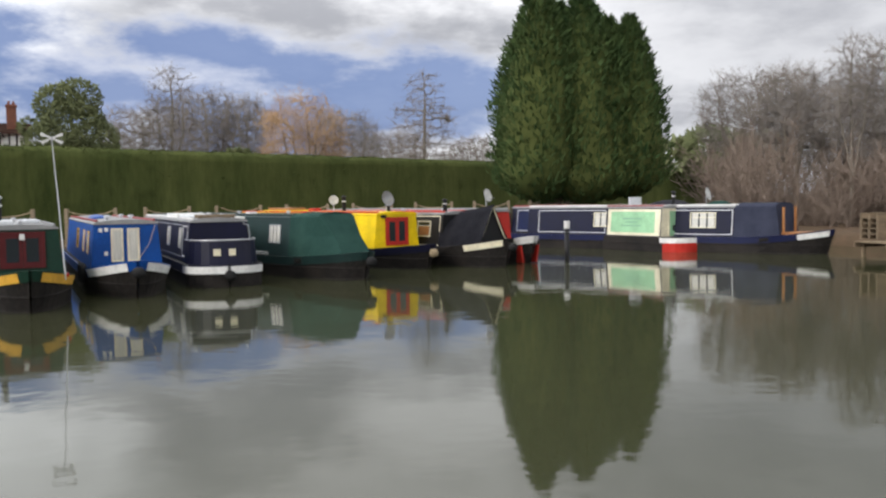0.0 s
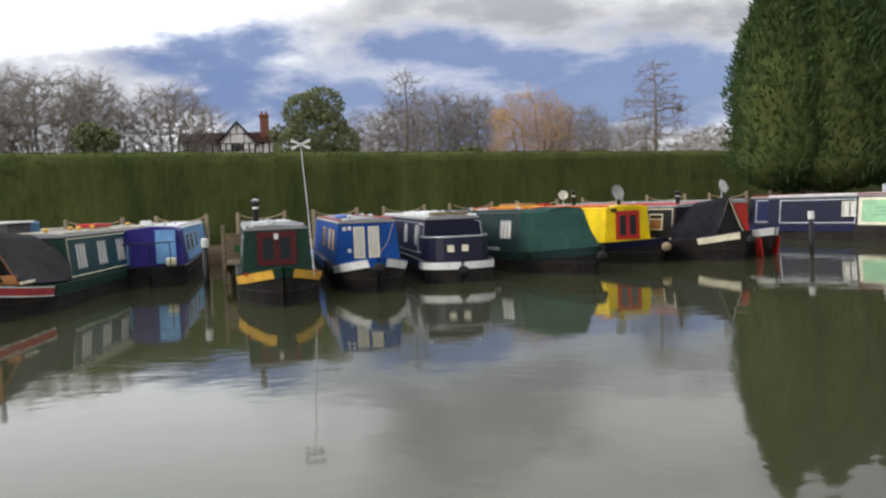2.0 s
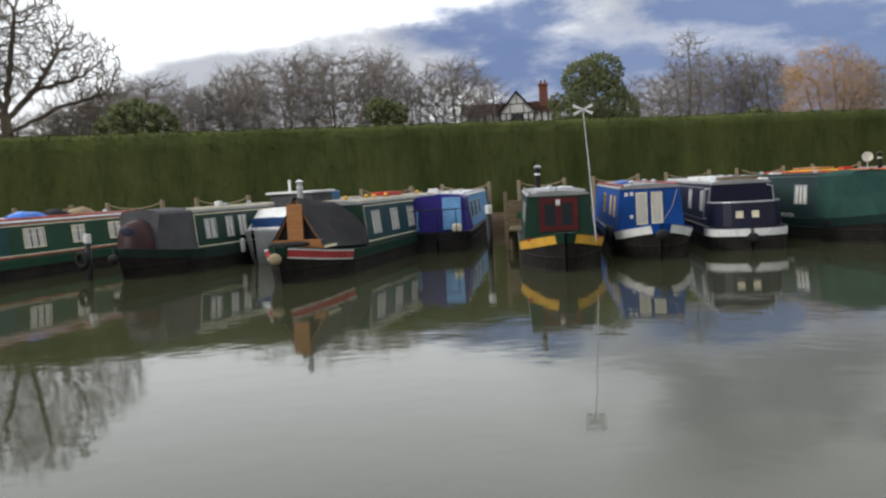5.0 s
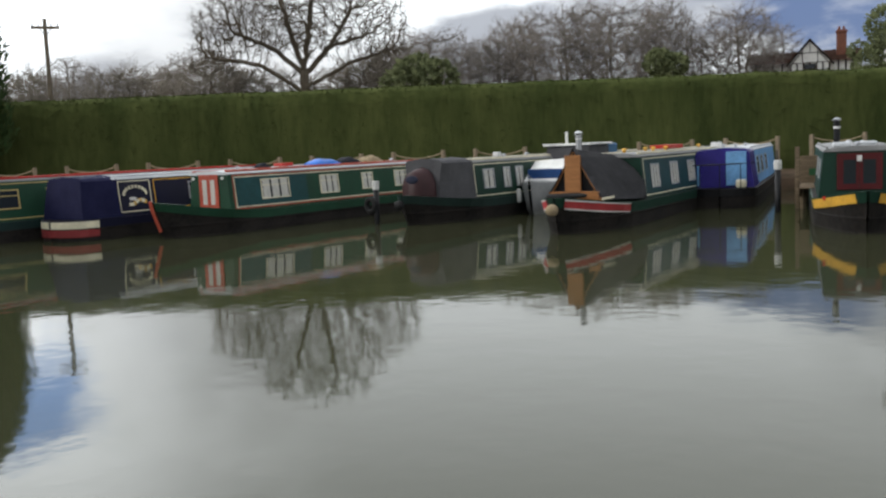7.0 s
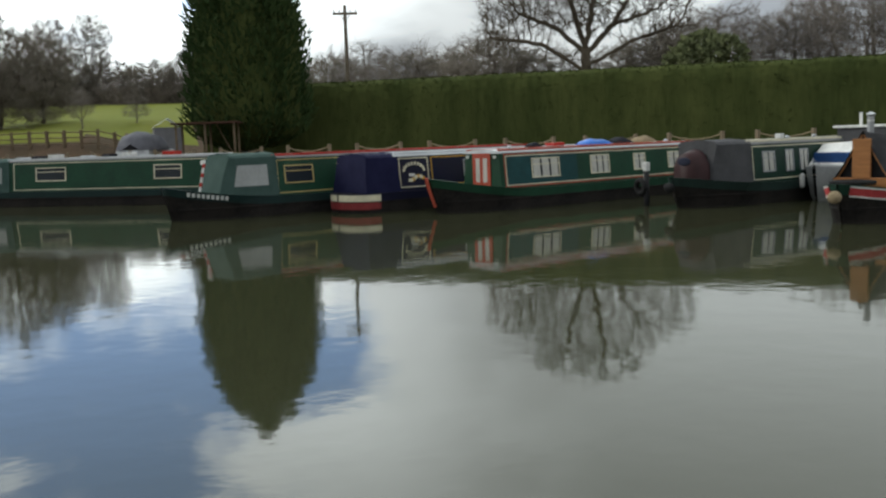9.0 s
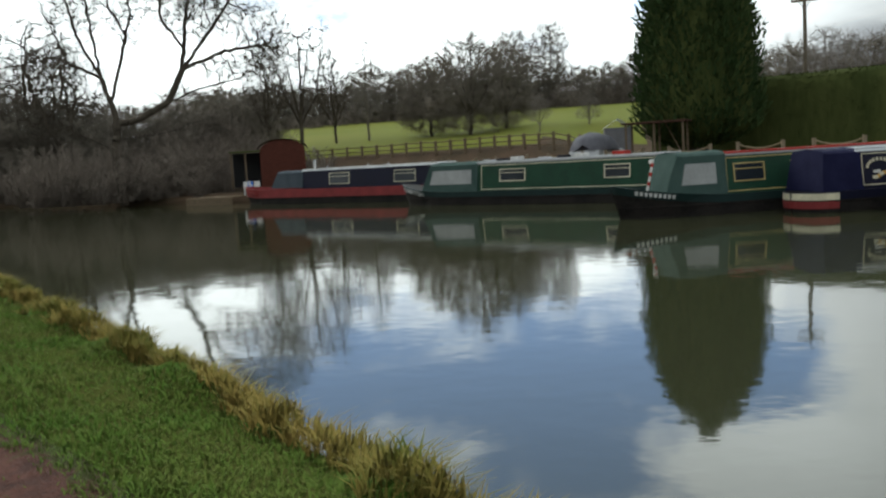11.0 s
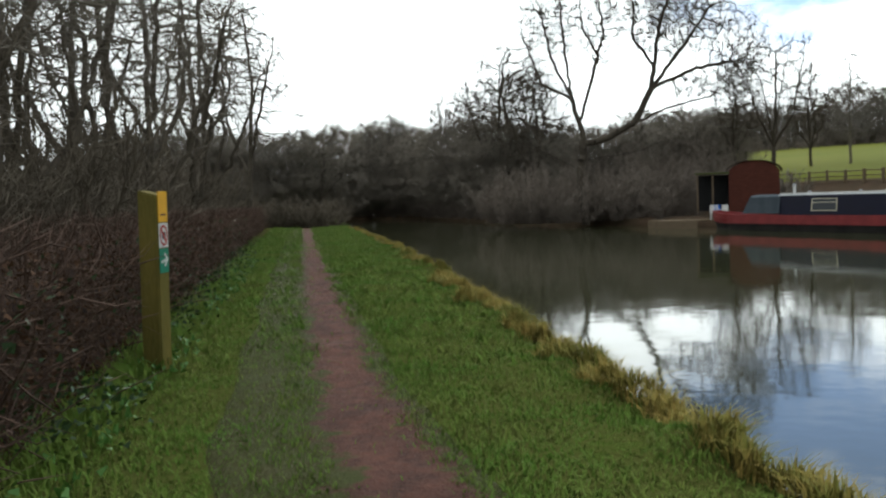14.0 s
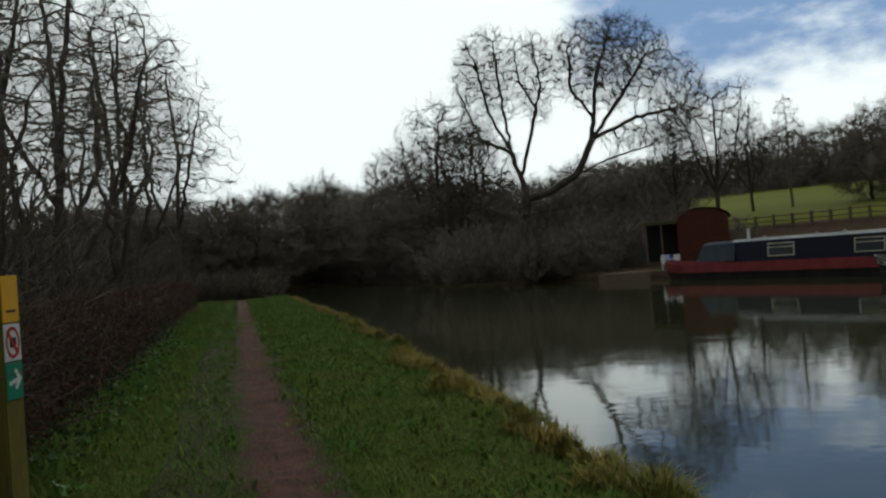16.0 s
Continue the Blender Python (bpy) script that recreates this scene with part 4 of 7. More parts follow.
for k in range(13):
    t = math.pi * (k / 12 - 0.5)
    ca, sa = max(0.0, math.cos(t)) ** 0.7, math.sin(t)
    rows.append([(-0.85 + 0.88 * ca, 1.045 * sa, -0.05), (-0.85 + 0.88 * ca, 1.05 * sa, 0.36), (-0.85 + 0.80 * ca, 0.95 * sa, 0.36), (-0.85 + 0.80 * ca, 0.95 * sa, -0.05)])
loft(bm, rows, close=True)
part("red_counter", bm, RED, h)
part("roof_board", boxed(-3.4, -3.35, -0.35, 0.35, 1.84, 2.20, 0.01), PALEROOF, h, "grey upright board on the roof")
chimney(h, 1.5, 0.3, 1.84, 0.5, BLACK, BLACK)

# navy boat with a blue canvas hood at the end of the row
i = narrowboat(14.2, 34.4, 47, 15, "navy narrowboat with a blue canvas bow hood", cab=(3.4, None), top=1.80, cabin=NAVY, roof=GREYROOF, rail=WHITE, upper=paint("bow_blue", (0.010, 0.014, 0.055)),
               bow_band=(WHITE, 1.1), windows=((4.3, 5.4, 0.95, 1.56, CREAM, True), (9, 10, 0.95, 1.56, CREAM, True)), trims=((3.6, 13, 0.68, 1.66, PALEROOF),), fender=False)
canopy(i, 1.7, 3.5, 0.2, 1.88, CANVAS_BLUE)
part("wooden_post", boxed(-1.75, -1.66, 0.5, 0.58, 0.7, 1.75, 0.01), WOOD, i)
part("wooden_post", boxed(-1.75, -1.66, -0.58, -0.5, 0.7, 1.75, 0.01), WOOD, i)
part("wooden_sill", boxed(-1.9, -1.0, -0.7, 0.7, 0.72, 0.80, 0.01), WOOD, i)
dish(i, 5.3, 0.3, 1.84, WHITE, 0.28, 0.2)
bundle(i, 6.0, 7.6, -0.4, 0.4, 1.82, 0.22, CANVAS_BLACK, "roof_cover")
bundle(i, 4.2, 5.0, -0.4, 0.4, 1.82, 0.16, CANVAS_GREEN, "roof_cover")

# purple and pale blue boat, stern outwards
j = narrowboat(-15.55, 24.9, 25, 14, "narrowboat with purple and pale blue canvas stern hood", near="stern", cab=(2.4, None), top=1.76, cabin=SKYBLUE, roof=PALEROOF, upper=BLACK, fender=False,
               windows=((3.2, 4.2, 0.9, 1.5, METAL, False), (5, 6, 0.9, 1.5, METAL, False), (7, 8, 0.9, 1.5, METAL, False)), front_mat=PURPLE)
canopy(j, 0.75, 2.5, 0.12, 1.76, PURPLE, taper=False)
part("blue_flap", boxed(-0.74, -0.70, 0.12, 0.72, 0.66, 1.70, 0.015), SKYBLUE, j, "pale blue door flap")
part("blue_flap", boxed(-0.75, -0.71, -0.75, -0.66, 0.66, 1.3, 0.01), SKYBLUE, j)
part("stern_rail", tube([(-0.55, -0.95, 1.30), (-0.15, -0.6, 1.32), (-0.05, 0, 1.33), (-0.15, 0.6, 1.34), (-0.55, 0.95, 1.34)], 0.02, 8), BLACK, j)
for yy in (-0.6, 0, 0.6):
    part("rail_stanchion", tube([(-0.15 + 0.08 * (yy == 0), yy, 0.58), (-0.15 + 0.08 * (yy == 0), yy, 1.33)], 0.015, 6), BLACK, j)
part("cream_can", boxed(-0.45, -0.2, 0.45, 0.75, 0.60, 0.86, 0.06), CREAM, j, "cream plastic can on the stern deck")
vents(j, ((3, 0.2), (4, -0.3), (5.5, 0.3)), 1.80)
roof_box(j, 3.0, 3.6, -0.6, -0.3, 1.80, 0.16, WHITE)

# boat with a red bow band and grey cratch cover
k2 = narrowboat(-14.78, 16.45, 17, 17, "dark green narrowboat with a grey cratch cover and red bow band", cab=(3.9, None), top=1.78, cabin=GREEN, roof=GREYROOF, rail=CREAM, upper=GREEN, bow_band=(paint("rose_red", (0.50, 0.065, 0.07)), 2.4), edged=WHITE, rise=0.30, fender=ROPE,
                windows=tuple((4.6 + 1.75 * n, 5.35 + 1.75 * n, 0.86, 1.52, METAL, True) for n in range(6)), trims=((4.05, 15.4, 0.68, 1.68, CREAM),), panels=((4.1, 15.3, 0.72, 1.64, paint("teal", (0.015, 0.055, 0.06))),))
cratch(k2, 1.2, 4.0, 2.04, CANVAS_GREY, WOOD)
part("cratch_door", boxed(-1.24, -1.18, -0.22, 0.20, 0.92, 1.86, 0.01), WOOD, k2, "varnished wooden cratch board")
part("cratch_board_low", boxed(-1.25, -1.18, -0.66, 0.66, 0.74, 0.98, 0.01), WOOD, k2)
chimney(k2, 1.9, -0.12, 1.94, 0.42, METAL, PALEROOF)
roof_box(k2, 8.0, 9.5, -0.3, 0.3, 1.84, 0.12, RED, "red_roof_box")
vents(k2, ((4.6, 0.1), (6.5, 0.3), (7.0, -0.1), (8, 0.2), (10, 0), (12, 0.1)), 1.84, OCHRE)
part("red_band_name", slab_on(bmesh.new(), 0.9, 1.7, 0.78, 0.84, lambda z: hull_half(1.3, "bow", 17) + 0.01, 1, 0.02), CREAM, k2)
bm = bmesh.new()
rows = [[(-0.75 + math.cos(t) * 0.30 * (1 + 0.22 * math.cos(q)), math.sin(t) * 0.45 * (1 + 0.16 * math.cos(q)), 0.90 + 0.05 * math.sin(q)) for q in (2 * math.pi * n / 7 for n in range(7))] for t in (2 * math.pi * n / 16 for n in range(17))]
loft(bm, rows, close=True)
part("coiled_rope", bm, RUBBER, k2, "", True)

# white cabin cruiser behind it
cr = thing("cabin_cruiser", -19.9, 21.2, 0, 17 - 90, "small white and grey cabin cruiser with a blue windscreen", "boat", "moored cruiser")
bm = bmesh.new()
rows = []
for s, w, g in ((0, 0.05, 1.0), (0.4, 0.45, 0.98), (1.0, 0.75, 0.95), (2.0, 0.98, 0.9), (4.0, 1.05, 0.82), (6.0, 1.0, 0.8)):
    rows.append([(-s - 0.35 * (s < 1.5), w * 0.5, -0.3), (-s - 0.15 * (s < 1.5), w * 0.8, 0.15), (-s, w, g), (-s, w * 0.9, g + 0.03), (-s, 0, g + 0.08)])
    rows[-1] += [(p0, -p1, p2) for p0, p1, p2 in reversed(rows[-1][:-1])]
loops = loft(bm, rows)
bm.faces.new(loops[-1])
part("hull", bm, GREYROOF, cr, "grey glass-fibre hull", True)
bm = bmesh.new()
rows = [[(-a, w, 0.9), (-a - sl, w * 0.82, zt), (-a - sl, 0, zt + 0.05), (-a - sl, -w * 0.82, zt), (-a, -w, 0.9)] for a, w, sl, zt in ((1.0, 0.72, 0.35, 1.35), (1.5, 0.85, 0.5, 1.62), (3.0, 0.92, 0.4, 1.62), (5.2, 0.9, 0, 1.6))]
loops = loft(bm, rows)
bm.faces.new(loops[0])
bm.faces.new(list(reversed(loops[-1])))
part("cabin", bm, WHITE, cr)
part("windscreen", boxed(-1.28, -1.14, -0.58, 0.58, 1.0, 1.38, 0.02), paint("screen_blue", (0.02, 0.07, 0.22)), cr)
for sg in (1, -1):
    part("side_window", boxed(-3.2, -1.9, sg * 0.88 - 0.03, sg * 0.88 + 0.03, 1.12, 1.46, 0.01), PLASTIC_BLUE if sg > 0 else GLASS, cr)
part("wheelhouse_screen", boxed(-4.9, -3.1, -0.78, 0.78, 1.64, 2.08, 0.04), CANVAS_GREY, cr, "grey canvas wheelhouse sides")
part("wheelhouse_roof", boxed(-5.0, -3.0, -0.88, 0.88, 2.08, 2.16, 0.03), WHITE, cr)
part("blue_cover", boxed(-6.0, -5.0, -0.7, 0.7, 1.6, 2.12, 0.08), paint("cover_blue", (0.06, 0.16, 0.30)), cr)
part("pulpit_rail", tube([(-0.2, 0.1, 1.05), (0.1, 0.0, 1.25), (-0.2, -0.1, 1.05)], 0.015, 6), METAL, cr)
part("fender", tube([(-0.5, -0.6, 0.35), (-0.5, -0.6, 0.4), (-0.5, -0.6, 0.75), (-0.5, -0.6, 0.8)], [0.03, 0.08, 0.08, 0.03], 8), WHITE, cr)
part("light_mast", tube([(-3.5, -0.2, 2.14), (-3.5, -0.2, 2.55)], 0.05, 8), WHITE, cr)

# dark boat with grey canvas hood
l2 = narrowboat(-20.9, 16.9, 10, 15, "dark green narrowboat with a grey canvas bow hood", cab=(2.3, None), top=1.76, cabin=GREEN, roof=GREYROOF, rail=CREAM, upper=paint("hull_green", (0.02, 0.04, 0.035)), rise=0.28,
                windows=((2.9, 3.5, 0.9, 1.50, METAL, True), (4.0, 4.4, 0.88, 1.52, METAL, True), (4.7, 5.15, 0.88, 1.52, METAL, True), (6.4, 7.0, 0.86, 1.52, METAL, True), (9.0, 9.8, 0.86, 1.52, METAL, True), (12, 12.8, 0.86, 1.52, METAL, True)), trims=((2.45, 13.3, 0.68, 1.66, CREAM),))
canopy(l2, 0.95, 2.4, 0.1, 1.84, CANVAS_GREY)
bm = bmesh.new()
rows = []
for q in range(9):
    t = math.pi * q / 8
    rows.append([(-0.5, 0.40 * math.cos(t), 0.66 + 0.86 * max(0.0, math.sin(t)) ** 0.6), (-0.97, 0.54 * math.cos(t), 0.62 + 1.02 * max(0.0, math.sin(t)) ** 0.6)])
loft(bm, rows)
vs = [v for v in bm.verts]
bm.faces.new(vs[0::2])
part("maroon_cover", bm, paint("dark_maroon", (0.040, 0.014, 0.016)), l2, "maroon rounded bow cover", True)
bm = bmesh.new()
bmesh.ops.create_uvsphere(bm, u_segments=14, v_segments=8, radius=0.2, matrix=Matrix.Translation((-0.49, 0, 1.30)) @ Matrix.Diagonal((0.12, 1.2, 0.6, 1)))
part("blue_patch", bm, CANVAS_BLUE, l2, "blue oval patch", True)
vents(l2, ((5, 0.2), (7, -0.2), (9, 0.2)), 1.80)
roof_box(l2, 4.8, 5.0, -0.1, 0.1, 1.80, 0.15, WHITE)

# green and coral boat
m2 = narrowboat(-24.68, 11.16, 13, 13.2, "green narrowboat with coral-red doors and window lines", cab=(2.05, None), top=1.74, cabin=MIDGREEN, roof=PALEROOF, rail=CORAL, upper=MIDGREEN, rise=0.42, fender=False,
                windows=((3.3, 4.5, 0.90, 1.50, CREAM, True), (5.9, 6.8, 0.90, 1.50, CREAM, True), (8.0, 8.6, 0.92, 1.48, CREAM, True), (9.8, 10.8, 0.92, 1.48, CREAM, True)),
                trims=((2.2, 11.6, 0.66, 1.66, CORAL), (2.25, 11.55, 0.71, 1.61, CREAM)), panels=((2.3, 5.3, 0.74, 1.60, paint("bluegreen", (0.015, 0.07, 0.075))),), front=(CORAL, CORAL, 0.68, 1.62, 0.33, CURTAIN), front_mat=MIDGREEN)
part("red_stem", tube([(0.10, 0, 1.06), (0.02, 0, 0.75), (-0.2, 0, 0.2)], 0.05, 6), CORAL, m2)
for sg in (1, -1):
    part("headlamp", tube([(-2.02, sg * 0.62, 1.58), (-1.97, sg * 0.62, 1.58)], 0.045, 10), WHITE, m2)
bundle(m2, 6.4, 7.6, -0.3, 0.3, 1.80, 0.17, PLASTIC_BLUE, "blue_tarpaulin")
bundle(m2, 7.8, 8.8, -0.3, 0.2, 1.80, 0.20, CANVAS_BLACK, "roof_bag")
bundle(m2, 3.9, 4.4, -0.1, 0.2, 1.80, 0.14, CANVAS_BLACK, "roof_bag")
roof_box(m2, 4.9, 5.4, -0.2, 0.2, 1.80, 0.10, RED, "red_roof_box")
bundle(m2, 9.0, 9.9, -0.3, 0.3, 1.80, 0.22, ROPE, "log_pile")
vents(m2, ((3, 0.2), (5.7, -0.2), (10.5, 0.2)), 1.78)

# navy boat with an emblem board, stern outwards
n2 = narrowboat(-27.23, 9.26, 13, 13, "navy narrowboat with a navy canvas stern hood and painted emblem", near="stern", cab=(1.6, None), top=1.72, cabin=NAVY, roof=PALEROOF, upper=NAVY, bow_band=(CREAM, 0.85), fender=False,
                windows=((4.3, 5.0, 0.95, 1.5, METAL, False),), trims=((1.72, 2.86, 0.70, 1.62, CREAM), (2.98, 11, 0.72, 1.62, OCHRE)))
canopy(n2, 0.4, 1.7, 0.12, 1.76, CANVAS_NAVY, taper=False)
yfn = lambda z: side_y(z, 0.58, 1.67, W * 0.87, W * 0.76)
for sg in (1, -1):
    for q in range(10):
        t = math.pi * (q + 0.5) / 10
        cs, cz = 2.29 + 0.40 * math.cos(t), 1.20 + 0.24 * math.sin(t)
        part("emblem_letter", slab_on(bmesh.new(), cs - 0.035, cs + 0.035, cz - 0.05, cz + 0.05, yfn, sg, 0.012), CREAM, n2)
    for q in range(9):
        t = q / 8
        cs, cz = 2.62 - 0.52 * t, 0.98 + 0.06 * math.sin(t * 5)
        part("emblem_shape", slab_on(bmesh.new(), cs - 0.05, cs + 0.05, cz - 0.05, cz + 0.05, yfn, sg, 0.0125 + 0.0004 * q), CREAM if q % 3 else OCHRE, n2)
    part("emblem_shape", slab_on(bmesh.new(), 2.08, 2.30, 1.04, 1.13, yfn, sg, 0.017), WHITE, n2)
bm = bmesh.new()
rows = []
for q in range(13):
    t = math.pi * (q / 12 - 0.5)
    ca, sa = max(0.0, math.cos(t)) ** 0.7, math.sin(t)
    rows.append([(-0.85 + 0.87 * ca, 1.04 * sa, 0.12), (-0.85 + 0.88 * ca, 1.05 * sa, 0.33), (-0.85 + 0.80 * ca, 0.95 * sa, 0.33), (-0.85 + 0.80 * ca, 0.95 * sa, 0.12)])
loft(bm, rows, close=True)
part("red_counter", bm, DULLRED, n2)

# green boat with sage bow hood
o2 = narrowboat(-28.42, 4.21, 14, 16, "green narrowboat with a sage canvas bow hood and ochre lines", cab=(3.3, None), top=1.80, cabin=MIDGREEN, roof=GREYROOF, rail=RED, upper=SLATEGREEN, rise=0.42, fender=False,
                windows=((3.65, 4.7, 0.95, 1.52, GOLD, False), (5.6, 6.5, 0.95, 1.52, GOLD, False), (8.6, 9.6, 0.95, 1.52, GOLD, True)), trims=((3.4, 14.5, 0.66, 1.70, GOLD),))
canopy(o2, 1.4, 3.4, 0.45, 1.90, CANVAS_SAGE, vinyl=True)
part("striped_pole", tube([(-1.05, 0.25, 0.7), (-1.3, 0.25, 1.78)], 0.04, 8), WHITE, o2)
for q in range(3):
    part("pole_stripe", tube([(-1.05 - 0.25 * (0.28 + 0.28 * q) / 1.08, 0.25, 0.98 + 0.28 * q), (-1.05 - 0.25 * (0.40 + 0.28 * q) / 1.08, 0.25, 1.10 + 0.28 * q)], 0.044, 8), RED, o2)
part("headlamp", tube([(-1.36, 0.05, 1.70), (-1.28, 0.05, 1.70)], 0.07, 10), WHITE, o2)
hull_letters(o2, 16, 0.42, 9, 0.55, 0.13, 0.12)

# long green boat along the bank
q2 = narrowboat(-46.0, -3.3, -40, 16, "long dark green narrowboat with cream panel line, along the bank", cab=(5.3, None), top=1.84, cabin=MIDGREEN, roof=GREYROOF, rail=PALEROOF, upper=SLATEGREEN, rise=0.42, fender=False,
                windows=((6.65, 8.05, 1.0, 1.55, CREAM, False), (12.0, 13.2, 1.0, 1.55, CREAM, False)), trims=((5.6, 14.4, 0.66, 1.74, CREAM),))
canopy(q2, 2.0, 5.4, 0.5, 1.90, CANVAS_SAGE, vinyl=True)
hull_name(q2, 16, 0.42, "COMPTON", 0.55, 0.25, 0.22)
for q, s in enumerate((5.2, 6.0, 6.8, 8.3, 9.3, 10.2)):
    roof_box(q2, s, s + 0.4, -0.3, 0.2, 1.86, 0.08 + 0.04 * (q % 3), (PALEROOF, CANVAS_BLACK, WHITE)[q % 3])
roof_box(q2, 12.0, 12.6, -0.3, 0.2, 1.86, 0.16, RED)

# black and dull red boat at the far end
r2 = narrowboat(-59.5, -14.3, -40, 18.5, "black narrowboat with a dull red hull band and white roof edge", cab=(6.4, None), top=1.92, cabin=NAVY, roof=PALEROOF, rail=WHITE, upper=DULLRED, band=DULLRED, band_h=0.30, rise=0.22, bulwark=0.27, fender=False,
                windows=((8.8, 10.5, 1.06, 1.70, CREAM, False), (14.0, 15.6, 1.06, 1.70, CREAM, False)))
canopy(r2, 3.6, 6.5, 0.5, 1.90, SLATE_CANVAS, zb=0.92)
chimney(r2, 6.9, 0.2, 1.95, 0.45, WHITE, METAL)
vents(r2, ((8, 0.2), (11, -0.2), (13, 0.2)), 1.96)


# ---- growing things ----
def prisms(p0, p1, r0, r1, sides, spike=False):
    """Tapered prisms, or pointed spikes, along many segments: vertices and triangles."""
    p0, p1, r0, r1 = (np.asarray(v, dtype=float) for v in (p0, p1, r0, r1))
    d = p1 - p0
    d /= np.maximum(np.linalg.norm(d, axis=1, keepdims=True), 1e-6)
    ref = np.where(np.abs(d[:, 2:3]) < 0.8, np.array([[0, 0, 1.0]]), np.array([[1.0, 0, 0]]))
    a = np.cross(d, ref)
    a /= np.linalg.norm(a, axis=1, keepdims=True)
    c = np.cross(d, a)
    n = len(p0)
    per = sides + 1 if spike else 2 * sides
    vs = np.empty((n, per, 3))
    if spike:
        vs[:, sides] = p1
    for k in range(sides):
        t = 2 * math.pi * k / sides
        o = a * math.cos(t) + c * math.sin(t)
        vs[:, k] = p0 + o * r0[:, None]
        if not spike:
            vs[:, sides + k] = p1 + o * r1[:, None]
    tri = []
    for k in range(sides):
        j = (k + 1) % sides
        tri += [(k, j, sides + j), (k, sides + j, sides + k)] if not spike else [(k, j, sides)]
    f = (np.arange(n)[:, None, None] * per + np.array(tri)[None]).reshape(-1, 3)
    return vs.reshape(-1, 3), f


def spread_tree(seed, stems, lobes, count, step, kill, thin, tip, twigs, twig_len, crook=0.16, lift=0.0, droop=0.0, power=2.25):
    """A bare crown that grows from its main stems into the room of its lobes.
    stems: lists of points, the first from the ground, the others from a point of an earlier one.
    lobes: centre and radii. Gives limb segments and twig segments."""
    rng = np.random.default_rng(seed)
    nodes, parent = [], []
    for k, line in enumerate(stems):
        line = np.array(line, dtype=float)
        last = -1
        if k:
            d2 = ((np.array(nodes) - line[0]) ** 2).sum(1)
            last = int(d2.argmin())
            line[0] = nodes[last]
        else:
            nodes.append(line[0])
            parent.append(-1)
            last = 0
        for a, b2 in zip(line, line[1:]):
            n = max(1, int(np.linalg.norm(b2 - a) / step))
            for j in range(1, n + 1):
                wob2 = rng.normal(0, 0.11 * step, 3) if 0 < j < n else 0
                nodes.append(a + (b2 - a) * j / n + wob2)
                parent.append(last)
                last = len(nodes) - 1
    size = np.array([l[3] * l[4] * l[5] for l in lobes]) ** 0.8
    at = []
    for l, m in zip(lobes, (count * size / size.sum()).astype(int)):
        d = rng.normal(0, 1, (m, 3))
        d /= np.linalg.norm(d, axis=1, keepdims=True)
        at.append(np.array(l[:3]) + d * rng.uniform(0, 1, (m, 1)) ** 0.42 * np.array(l[3:6]))
    at = np.concatenate(at)
    P = np.array(nodes)
    d2 = ((at[:, None] - P[None]) ** 2).sum(2)
    near, dist = d2.argmin(1), np.sqrt(d2.min(1))
    par = list(parent)
    for turn in range(90):
        if len(at) == 0:
            break
        pull = (at - P[near]) / np.maximum(dist, 1e-6)[:, None]
        acc = np.zeros_like(P)
        np.add.at(acc, near, pull)
        grow_from = np.unique(near)
        d = acc[grow_from]
        d /= np.maximum(np.linalg.norm(d, axis=1, keepdims=True), 1e-6)
        d += rng.normal(0, crook, d.shape) + np.array([0, 0, lift])
        d /= np.linalg.norm(d, axis=1, keepdims=True)
        fresh = P[grow_from] + d * step
        base = len(P)
        P = np.concatenate([P, fresh])
        par += [int(g) for g in grow_from]
        nd = np.sqrt(((at[:, None] - fresh[None]) ** 2).sum(2))
        who = nd.argmin(1)
        nd = nd.min(1)
        closer = nd < dist
        near = np.where(closer, base + who, near)
        dist = np.where(closer, nd, dist)
        keep = dist > kill
        at, near, dist = at[keep], near[keep], dist[keep]
    n = len(P)
    area = np.zeros(n)
    kids = np.zeros(n, dtype=int)
    for k in range(n - 1, 0, -1):
        area[k] = max(area[k], thin ** power)
        area[par[k]] += area[k]
        kids[par[k]] += 1
    area[0] = max(area[0], thin ** power)
    rad = area ** (1 / power)
    idx = np.arange(1, n)
    pa = np.array(par[1:])
    r0 = np.minimum(rad[pa], rad[idx] * 1.3)
    limbs = (P[pa], P[idx], r0, rad[idx])
    young = np.nonzero(rad[idx] < thin * 3.2)[0]
    pick = np.repeat(young, twigs)
    m = len(pick)
    t = rng.uniform(0, 1, (m, 1))
    start = P[pa[pick]] * (1 - t) + P[idx[pick]] * t
    along = P[idx[pick]] - P[pa[pick]]
    along /= np.linalg.norm(along, axis=1, keepdims=True)
    d = along + rng.normal(0, 0.42, (m, 3)) + np.array([0, 0, 0.15 - droop])
    d /= np.linalg.norm(d, axis=1, keepdims=True)
    L = twig_len * rng.uniform(0.4, 1.2, (m, 1))
    mid = start + d * L * 0.55
    d2 = d + rng.normal(0, 0.2, (m, 3)) + np.array([0, 0, 0.12 - 1.6 * droop])
    d2 /= np.linalg.norm(d2, axis=1, keepdims=True)
    end = mid + d2 * L * (0.55 + 1.2 * droop)
    side = d + rng.normal(0, 0.6, (m, 3)) - np.array([0, 0, droop])
    side /= np.linalg.norm(side, axis=1, keepdims=True)
    tw = (np.concatenate([start, mid, mid]), np.concatenate([mid + d * 0.05, end, mid + side * L * 0.5])) if droop else (np.concatenate([start, mid]), np.concatenate([end, mid + side * L * 0.5]))
    tr = np.full(len(tw[0]), tip)
    return limbs, tw, tr


